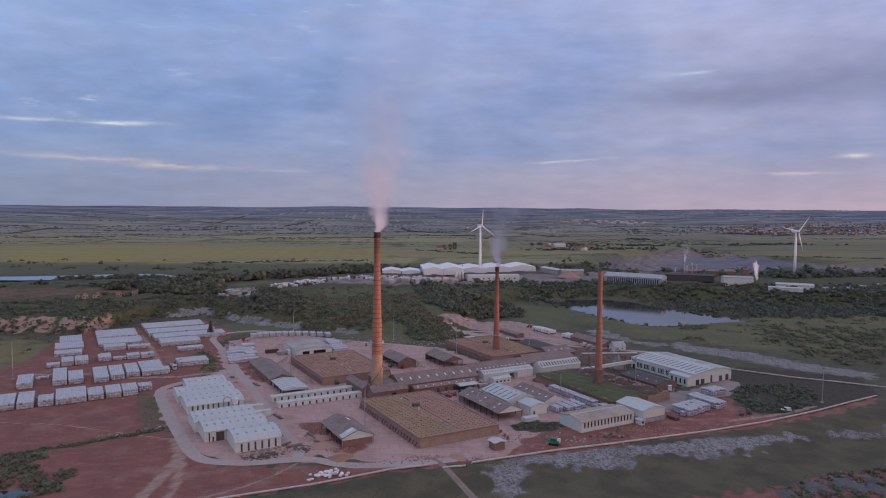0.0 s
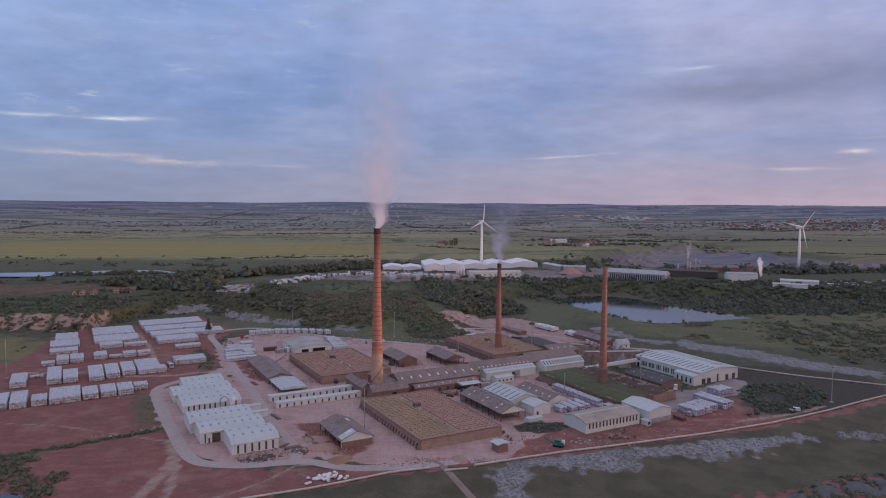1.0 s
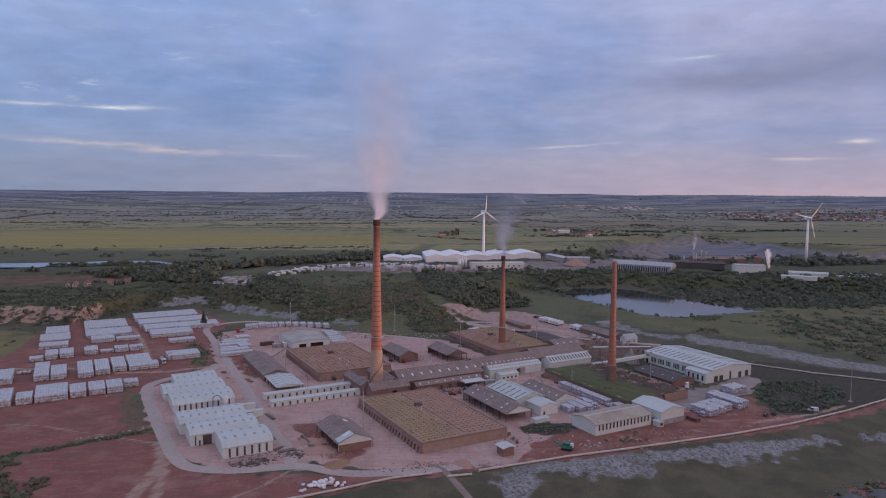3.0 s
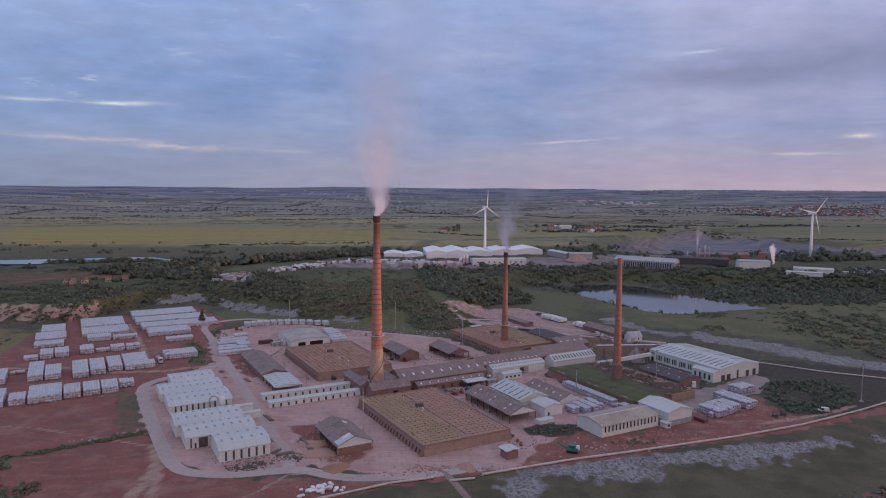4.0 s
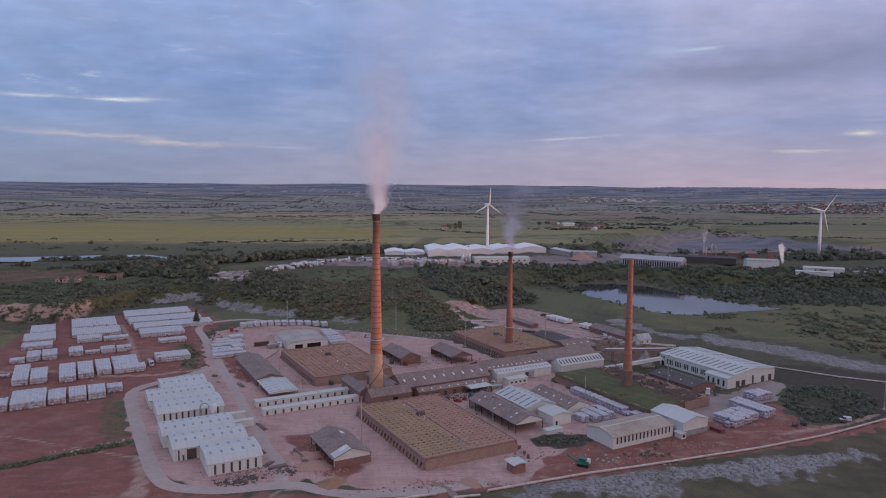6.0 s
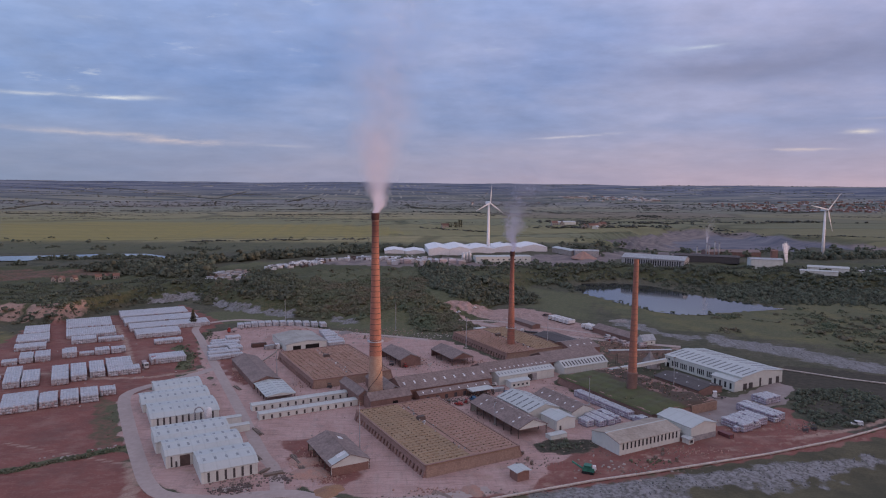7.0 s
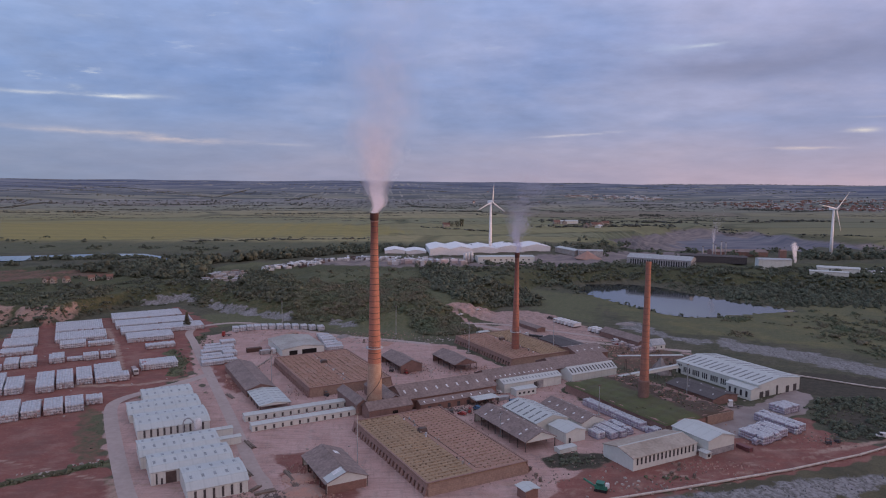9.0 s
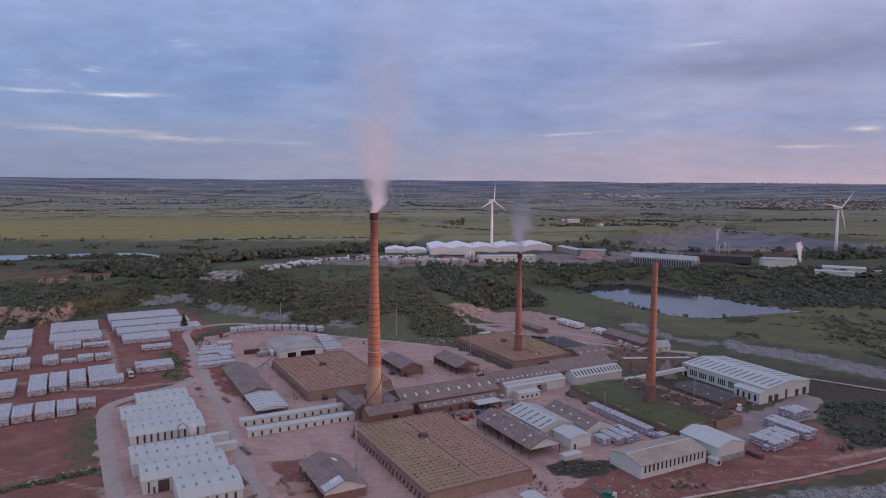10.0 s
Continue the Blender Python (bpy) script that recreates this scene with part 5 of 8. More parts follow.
# the disused kiln, grown over
def make_mound():
    e = thing("disused_kiln", site(118, -54), "disused kiln overgrown with grass, with a broken brick end", "kiln")
    part("kiln_core", box(-21.3, 21.3, -34.3, 34.3, -0.5, 4.6, taper=0.8), M_KILN, e)
    rng = random.Random(4)
    n, k = 44, 66
    gx, gy = np.meshgrid(np.linspace(-21.5, 21.5, n), np.linspace(-34.5, 34.5, k))
    rim = np.minimum(21.5 - abs(gx), 34.5 - abs(gy))
    gz = 4.5 + 0.9 * smooth(rim, 0, 5) + 0.35 * wave_noise(gx, gy, 9, 31) - 0.6 * (gx > 3) * smooth(gy, -40, -10)
    gz = np.where(rim < 0.6, 4.0, gz)
    part("turf", grid_mesh("turf", gx, gy, gz, M_TURF), None, e, "rough green turf")
    rg = np.random.RandomState(14)
    tx, ty = rg.uniform(-19, 20, 420), rg.uniform(-31, 31, 420)
    keep = (tx > 4 + 3 * np.sin(ty * 0.3)) | (rg.rand(420) < 0.25)
    tx, ty = tx[keep], ty[keep]
    tagged(part("weeds", clump_mesh("weeds", np.stack([tx, ty, 5.2 + 0 * tx], -1), rg.uniform(0.15, 0.6, len(tx)), M_LEAF, rg), None, e, "tufts of dark weeds"), kind="stuff")
    tx, ty = rg.uniform(4, 20, 160), rg.uniform(-32, 30, 160)
    tagged(part("debris", clump_mesh("debris", np.stack([tx, ty, 5.0 + 0 * tx], -1), rg.uniform(0.2, 0.6, 160), M_RUBBLE, rg), None, e, "loose red brick rubble"), kind="stuff")
    part("broken_brick", box(4, 20.9, -34.6, -34.2, -0.5, 4.3), M_KILN_END, e, "torn earthy brickwork")
    return e


def turf_material():
    m = material("mound_turf", (0.092, 0.104, 0.044), (0.080, 0.076, 0.042), scale=0.15, fine=1.2)
    t = m.node_tree
    b = t.nodes["Principled BSDF"]
    old = b.inputs["Base Color"].links[0].from_socket
    tc = add(t, "ShaderNodeTexCoord")
    sep = add(t, "ShaderNodeSeparateXYZ")
    t.links.new(tc.outputs["Object"], sep.inputs[0])
    n = add(t, "ShaderNodeTexNoise")
    n.inputs["Scale"].default_value, n.inputs["Detail"].default_value = 0.12, 5
    t.links.new(tc.outputs["Object"], n.inputs["Vector"])
    a = math_node(t, "ADD", sep.outputs[0], math_node(t, "MULTIPLY", math_node(t, "SUBTRACT", n.outputs[0], 0.5), 14))
    r = add(t, "ShaderNodeMapRange")
    t.links.new(a, r.inputs[0])
    r.inputs[1].default_value, r.inputs[2].default_value = -1.0, 2.5
    t.links.new(mix_colour(t, r.outputs[0], old, (0.080, 0.056, 0.042)), b.inputs["Base Color"])
    return m


M_TURF = turf_material()


# ---------------------------------------------------------------- chimneys
def make_chimney(u, v, z0, top, r0, r1, label, foot=0.0, platform=0.0):
    e = thing("chimney", site(u, v), label, "chimney")
    def rad(z):
        s = (z - z0) / (top - z0)
        return r0 + (r1 - r0) * (1 - (1 - s) ** 1.35)
    zs = [z0 + (top - z0) * k / 16 for k in range(17)]
    lo = foot if foot else z0 - 6
    rings = [(rad(max(z, z0)), z) for z in [lo] + [z for z in zs if z > lo + 0.5]]
    shaft = bmesh.new()
    tube([*rings, (r1 + 0.05, top - 0.01), (r1 + 0.05, top + 0.4), (r1 - 0.35, top + 0.4), (r1 - 0.4, top - 6)], shaft, 32, caps=False)
    part("shaft", shaft, M_STACK_TALL if foot else M_STACK_SOOTY if platform else M_STACK, e)
    if foot:
        part("limewashed_foot", tube([(rad(z0) + 0.02, z0 - 6), (rad(z0) + 0.02, z0), (rad(foot) + 0.02, foot)], sides=32, caps=False), M_STACK_FOOT, e)
    n = int((top - z0) / 2.6)
    for k in range(1, n):
        z = z0 + (top - z0) * k / n
        if z > lo:
            part("iron_band", tube([(rad(z) + 0.01, z - 0.14), (rad(z) + 0.07, z - 0.12), (rad(z) + 0.07, z + 0.12), (rad(z) + 0.01, z + 0.14)], sides=32, caps=False), M_BAND if foot else M_BAND_DULL, e)
    lip = 0.0 if not (foot or platform) else 0.22
    part("crown", tube([(r1 + 0.06, top - 2.6), (r1 + 0.08 + lip, top - 2.2), (r1 + 0.08 + lip, top - 0.2), (r1 + 0.12 + lip, top + 0.1), (r1 + 0.12 + lip, top + 0.6), (r1 - 0.3, top + 0.6)], sides=32, caps=False), M_STACK if not (foot or platform) else M_SOOT, e)
    if foot:
        part("pale_ring", tube([(r1 + 0.20, top - 3.5), (r1 + 0.36, top - 3.4), (r1 + 0.36, top - 3.0), (r1 + 0.20, top - 2.9)], sides=32, caps=False), M_BRICK, e)
        coil = bmesh.new()
        for k in range(60):
            za_, zb_ = z0 + (foot - 4) * k / 60, z0 + (foot - 4) * (k + 1) / 60
            aa, ab = 2.6 + 4.4 * k / 60, 2.6 + 4.4 * (k + 1) / 60
            beam(((rad(za_) + 0.15) * math.cos(aa), (rad(za_) + 0.15) * math.sin(aa), za_), ((rad(zb_) + 0.15) * math.cos(ab), (rad(zb_) + 0.15) * math.sin(ab), zb_), 0.16, coil)
        part("spiral_duct", coil, M_STEEL, e, "dark duct winding up the foot")
    # slightly wider footing; its duller brick paints in the shade low on the shaft
    if not (foot or platform):
        part("footing", tube([(r0 + 0.35, z0 - 6), (r0 + 0.16, z0 + 7.6), (r0 + 0.20, z0 + 7.7), (r0 + 0.20, z0 + 8.3), (r0 - 0.1, z0 + 8.5)], sides=24, caps=False), M_BRICK_DULL, e, "wider brick footing with shade painted in as duller brown")
    if platform:
        z = platform
        part("platform", tube([(rad(z), z - 0.2), (rad(z) + 1.2, z - 0.1), (rad(z) + 1.2, z + 0.1), (rad(z), z + 0.1)], sides=24, caps=False), M_GALV, e)
        bm = bmesh.new()
        for k in range(16):
            a = 2 * math.pi * k / 16
            p = Vector(((rad(z) + 1.1) * math.cos(a), (rad(z) + 1.1) * math.sin(a), z))
            q = Vector(((rad(z) + 1.1) * math.cos(a + math.pi / 8), (rad(z) + 1.1) * math.sin(a + math.pi / 8), z + 1.1))
            beam(p, p + Vector((0, 0, 1.1)), 0.05, bm)
            beam(p + Vector((0, 0, 1.1)), q, 0.05, bm)
        part("guard_rail", bm, M_GALV, e)
    # climbing irons
    bm = bmesh.new()
    for k in range(int((top - z0) / 2)):
        z = z0 + 2 * k
        box(-0.2, 0.2, -rad(z) - 0.18, -rad(z) + 0.1, z, z + 0.08, bm)
    tagged(part("climbing_irons", bm, M_STEEL, e, at=Matrix.Rotation(radians(60), 4, "Z")), kind="stuff")
    return e


make_chimney(0, 0, 4.0, 91.6, 3.6, 1.6, "tallest tapering red brick chimney with a pale limewashed foot", foot=23.0, platform=30.0)
make_chimney(114.7, 47.1, 5.0, 63.2, 2.45, 1.2, "tapering red brick chimney with a sooty top", platform=15.0)
make_chimney(115.0, -56.4, 5.0, 69.6, 2.4, 1.2, "plain tapering red brick chimney on the overgrown kiln")


# ---------------------------------------------------------------- stacked brick packs
def make_stack(u0, u1, v0, v1, h, label, mats=(M_PACK_TOP, M_PACK_RED), group="brick pack stacks", turn=0.0, seed=0, pack=(1.25, 1.05), wrap=1.0):
    rng = random.Random(int(u0 * 13 + v0 * 7) + seed)
    L, W = SU * (u1 - u0), SV * (v1 - v0)
    nx, ny = max(1, round(L / pack[0])), max(1, round(W / pack[1]))
    tiers = max(1, round(h / 1.15))
    verts, faces, slots = [], [], []
    for i in range(nx):
        for j in range(ny):
            edge_pack = i in (0, nx - 1) or j in (0, ny - 1)
            drop = 1 if (edge_pack and rng.random() < 0.05) else 0
            for k in range(tiers - drop):
                if not edge_pack and k < tiers - 1 - drop:
                    continue
                sx, sy = L / nx, W / ny
                x0, y0, z0 = -L / 2 + i * sx, -W / 2 + j * sy, k * h / tiers
                jx, jy = 0.03 * (rng.random() - 0.5), 0.03 * (rng.random() - 0.5)
                g = 0.006
                a = (x0 + g + jx, y0 + g + jy, z0 + (0.1 if k == 0 else 0.03))
                b = (x0 + sx - g + jx, y0 + sy - g + jy, z0 + h / tiers + (0.10 if k == tiers - 1 - drop else 0.02) * rng.random())
                n0 = len(verts)
                for zz in (a[2], b[2]):
                    verts += [(a[0], a[1], zz), (b[0], a[1], zz), (b[0], b[1], zz), (a[0], b[1], zz)]
                faces += [(n0 + 4, n0 + 5, n0 + 6, n0 + 7), (n0, n0 + 1, n0 + 5, n0 + 4), (n0 + 1, n0 + 2, n0 + 6, n0 + 5), (n0 + 2, n0 + 3, n0 + 7, n0 + 6), (n0 + 3, n0, n0 + 4, n0 + 7), (n0 + 3, n0 + 2, n0 + 1, n0)]
                wrapped = 0 if rng.random() < (0.93 if k else 0.6) * wrap else 1
                slots += [0, wrapped, wrapped, wrapped, wrapped, 1]
    me = array_mesh("wrapped_brick_block", np.array(verts), np.array(faces), mats, slots)
    x, y = xy((u0 + u1) / 2, (v0 + v1) / 2)
    ob = new("wrapped_brick_block", me)
    ob.matrix_basis = place(x, y, float(ground_height(x, y)), 0, 0, SITE_TURN + turn)
    return tagged(ob, label, "brick stack", group)


PLASTIC = "block of brick packs under white wrapping on red clay"
for u0, u1, v0, v1, h in ((-184, -176.5, 64, 86, 3.5), (-175.5, -168, 63, 86, 3.5), (-166, -159, 63, 75, 3.5), (-158, -143.5, 62, 84, 3.5), (-142.7, -135.2, 63, 79, 3.5), (-134, -126.4, 63, 79, 3.5), (-125.6, -118, 63, 78, 3.5), (-117, -110, 70, 78, 3.0),
                          (-178, -170, 106, 129, 3.5), (-169, -162, 125, 128, 1.6), (-160, -152.6, 105, 137, 3.5), (-151.8, -144, 104, 126, 3.5), (-138.5, -130.6, 100, 129, 3.5), (-129.6, -122, 103, 129, 3.5), (-120.6, -113.2, 106, 130, 3.5), (-112, -96, 104, 113, 3.2), (-112, -99, 113.5, 133, 3.4),
                          (-164, -156.5, 154, 160, 2.6), (-155.6, -148.6, 155, 170, 3.5), (-147.8, -140, 155, 170, 3.5), (-134, -126.2, 157, 170, 3.5), (-125, -117, 158, 162, 2.0), (-116.6, -108.6, 156, 164, 3.2), (-107.6, -99.6, 156, 163, 3.0),
                          (-160, -143, 187, 198, 2.6), (-160, -141.5, 205, 226, 2.8), (-157, -142, 230, 254, 2.8), (-129, -114.5, 192, 203, 3.0), (-113.5, -98.5, 190, 196, 2.6), (-132, -102, 208, 230, 2.8), (-132, -103, 235, 266, 2.8),
                          (-82, -65, 166, 173, 2.6), (-91, -63, 189, 207, 3.0), (-93, -40, 211, 228, 3.0), (-95, -44.5, 233, 252, 3.0), (-96, -48, 258, 282, 3.0), (-89, -70, 118, 131, 3.4)):
    make_stack(u0, u1, v0, v1, h, PLASTIC)


# ---------------------------------------------------------------- wind turbines
def make_turbine(x, y, hub, blade, yaw, spin):
    z = float(ground_height(x, y))
    e = thing("wind_turbine", place(x, y, z), "white three-bladed wind turbine standing beyond the works", "wind turbine", "wind turbines")
    part("tower", tube([(2.1, -1), (1.9, hub * 0.3), (1.2, hub)], sides=24), M_TURBINE, e)
    nac = part("nacelle", box(-1.7, 1.7, -3.2, 6.5, -1.6, 1.8, taper=0.35), M_TURBINE, e, at=Matrix.Translation((0, 0, hub + 1.2)) @ Matrix.Rotation(radians(yaw), 4, "Z"))
    hubm = part("hub", tube([(1.5, 0), (1.5, 1.4), (0.9, 2.4), (0.2, 2.9)], sides=16), M_TURBINE, nac, at=Matrix.Translation((0, -3.2, 0)) @ Matrix.Rotation(radians(90), 4, "X"))
    rows = []
    bm = bmesh.new()
    n = 14
    for k in range(n + 1):
        s = k / n
        chord = (1.1 + 0.9 * min(s / 0.18, 1)) * (1 - 0.86 * max(0, (s - 0.18) / 0.82)) if s > 0 else 1.3
        thick = 1.1 * (1 - s) ** 1.5 + 0.12
        tw = radians(22 * (1 - s) ** 2)
        ring = []
        for a in range(8):
            an = 2 * math.pi * a / 8
            px, py = chord * 0.5 * math.cos(an) + chord * 0.15, thick * 0.5 * math.sin(an)
            ring.append(bm.verts.new((px * math.cos(tw) - py * math.sin(tw), px * math.sin(tw) + py * math.cos(tw), 1.0 + (blade - 1.0) * s)))
        rows.append(ring)
    for a, b in zip(rows, rows[1:]):
        for k in range(8):
            f = bm.faces.new((a[k], a[(k + 1) % 8], b[(k + 1) % 8], b[k]))
            f.smooth = True
    bm.faces.new(rows[-1])
    bme = mesh_of("blade", bm, M_TURBINE)
    for k in range(3):
        part("blade", bme, None, nac, at=Matrix.Translation((0, -4.6, 0)) @ Matrix.Rotation(radians(spin + 120 * k), 4, "Y"))
    return e


make_turbine(152, 570, 65.5, 24, 20, 4)
make_turbine(598, 508, 60.5, 30, 12, 42)


# ---------------------------------------------------------------- leaves, scrub and woods
TET = np.array([(1, 1, 1), (1, -1, -1), (-1, 1, -1), (-1, -1, 1)], float)
TET_F = np.array([(0, 1, 2), (0, 3, 1), (0, 2, 3), (1, 3, 2)])


def clump_mesh(name, pts, size, mat, rng, crowns=None, plan=False):
    """Many small uneven leaf clumps in one mesh."""
    n = len(pts)
    q = rng.normal(size=(n, 4))
    q /= np.linalg.norm(q, axis=1)[:, None]
    w, x, y, z = q.T
    rot = np.stack([1 - 2 * (y * y + z * z), 2 * (x * y - z * w), 2 * (x * z + y * w), 2 * (x * y + z * w), 1 - 2 * (x * x + z * z), 2 * (y * z - x * w),
                    2 * (x * z - y * w), 2 * (y * z + x * w), 1 - 2 * (x * x + y * y)], -1).reshape(n, 3, 3)
    v = TET[None] * rng.uniform(0.5, 1.1, (n, 4, 1))
    v = np.einsum("nij,nkj->nki", rot, v) * size[:, None, None] * np.array((1.15, 1.15, 0.55)) + pts[:, None]
    f = TET_F[None] + 4 * np.arange(n)[:, None, None]
    v, f = v.reshape(-1, 3), f.reshape(-1, 3)
    if crowns is not None:
        dv, df = crowns
        f = np.concatenate([f, df + len(v)])
        v = np.concatenate([v, dv])
    return array_mesh(name, v, f, mat, smooth_shade=crowns is not None, plan=plan)


def lump_shape():
    """A small rounded tuft of leaves: an apex over two rings of five."""
    v = [(0, 0, 1.0)]
    for e, c, turn in ((0.42, 0.88, 0.0), (-0.45, 0.95, 0.5)):
        v += [(c * math.cos(6.2832 * (k + turn) / 5), c * math.sin(6.2832 * (k + turn) / 5), e) for k in range(5)]
    f = [(0, 1 + k, 1 + (k + 1) % 5) for k in range(5)]
    for k in range(5):
        f += [(1 + k, 6 + k, 1 + (k + 1) % 5), (6 + k, 6 + (k + 1) % 5, 1 + (k + 1) % 5)]
    return np.array(v), np.array(f)


LUMP_V, LUMP_F = lump_shape()


def lump_arrays(cx, cy, r, h, most, rng):
    """Crowns at cx, cy, each a cluster of tufts of uneven size."""
    count = np.clip((2.5 + 1.6 * r * r).astype(int), 3, most)
    own = np.repeat(np.arange(len(cx)), count)
    m = len(own)
    a, e = rng.uniform(0, 6.283, m), rng.uniform(0.05, 1.0, m)
    c = np.sqrt(1 - e * e) * rng.uniform(0.4, 1.25, m)
    size = r[own] * rng.uniform(0.24, 0.62, m) * (1.15 - 0.35 * e)
    px, py = cx[own] + r[own] * c * np.cos(a), cy[own] + r[own] * c * np.sin(a)
    pz = ground_height(cx, cy)[own] + h[own] * (0.10 + 0.62 * e)
    v = LUMP_V[None] * rng.uniform(0.6, 1.4, (m, len(LUMP_V), 1)) * size[:, None, None] * np.array((1, 1, 0.85))
    v = v + np.stack([px, py, pz], -1)[:, None]
    return v.reshape(-1, 3), (LUMP_F[None] + len(LUMP_V) * np.arange(m)[:, None, None]).reshape(-1, 3)


def bush_points(cx, cy, r, h, k, rng):
    """Clump centres over the crowns of bushes at cx, cy."""
    n = len(cx)
    z = ground_height(cx, cy)
    a = rng.uniform(0, 6.283, (n, k))
    e = rng.uniform(0.0, 1.0, (n, k))
    rad = rng.uniform(0.9, 1.05, (n, k)) * r[:, None]
    c = np.sqrt(np.clip(1 - e * e, 0, 1))
    px = cx[:, None] + rad * c * np.cos(a)
    py = cy[:, None] + rad * c * np.sin(a)
    pz = z[:, None] + h[:, None] * (0.15 + 0.82 * e)
    size = (r[:, None] * rng.uniform(0.10, 0.26, (n, k)))
    return np.stack([px, py, pz], -1).reshape(-1, 3), size.ravel()


def scatter(x0, x1, y0, y1, n, keep, rng):
    x, y = rng.uniform(x0, x1, n), rng.uniform(y0, y1, n)
    ok = keep(x, y)
    return x[ok], y[ok]


def past_edge(x, y):
    return y - np.interp(x, EDGE_X, EDGE_Y)


def outside(x, y, *polys):
    keep = np.ones(x.shape, bool)
    for p in polys:
        keep &= polygon_mask(x, y, p, 3) < 0.3
    return keep


def make_scrub(name, label, sets, mat=M_LEAF, k=3, most=8, seed=1):
    rng = np.random.RandomState(seed)
    pts, size, crowns = [], [], []
    for x0, x1, y0, y1, n, keep, rlo, rhi, tall in sets:
        x, y = scatter(x0, x1, y0, y1, n, keep, rng)
        r = rng.uniform(rlo, rhi, len(x)) * rng.choice((0.6, 1.0, 1.6), len(x), p=(0.45, 0.4, 0.15))
        h = r * tall * rng.uniform(0.8, 1.3, len(x))
        p, s_ = bush_points(x, y, r * 1.02, h * 0.95, k, rng)
        pts.append(p)
        size.append(s_)
        crowns.append((x, y, r, h))
    crowns = lump_arrays(*[np.concatenate(q) for q in zip(*crowns)], most, rng)
    me = clump_mesh(name, np.concatenate(pts), np.concatenate(size), mat, rng, crowns, True)
    return tagged(new(name, me), label, "bushes", kind="stuff")


def patchy(x, y, size, level, seed):
    return wave_noise(x, y, size, seed) > level


def within(x, y, poly, soft=4):
    return polygon_mask(x, y, poly, soft) > 0.5


def bank_face(x, y):
    """The bare faces of the bank, kept open."""
    return (past_edge(x, y) < 26) & (((x > -195) & (x < -155)) | ((x > -138) & (x < -66)) | ((x > -34) & (x < -14))) & patchy(x, y, 16, -0.5, 46)


make_scrub("scrub", "dense thorn scrub and young trees on the old pit bank", [
    (-150, -60, 150, 400, 3000, lambda x, y: (past_edge(x, y) > 6) & (past_edge(x, y) < 120) & patchy(x, y, 45, -0.35, 41) & patchy(x, y, 13, -0.6, 62) & ~bank_face(x, y) & outside(x, y, BARE_WEST, TIMBER_LOT, TURF_MEADOW), 0.8, 2.3, 1.0),
    (-62, 62, 150, 330, 9500, lambda x, y: (past_edge(x, y) > 8) & patchy(x, y, 22, -0.55, 42) & ~bank_face(x, y) & outside(x, y, TURF_FOOT, TURF_GULLY, DARK_WOOD, TURF_TOP, SPOIL_NORTH), 0.55, 1.9, 0.9),
    (-62, 44, 296, 400, 420, lambda x, y: patchy(x, y, 20, 0.1, 43), 0.6, 1.9, 0.9),
    (22, 76, 142, 190, 1500, lambda x, y: within(x, y, ((24, 174), (36, 185), (57, 188), (76, 157), (52, 143), (31, 146)), 3), 0.6, 1.7, 1.1),
], k=2, most=5, seed=3)
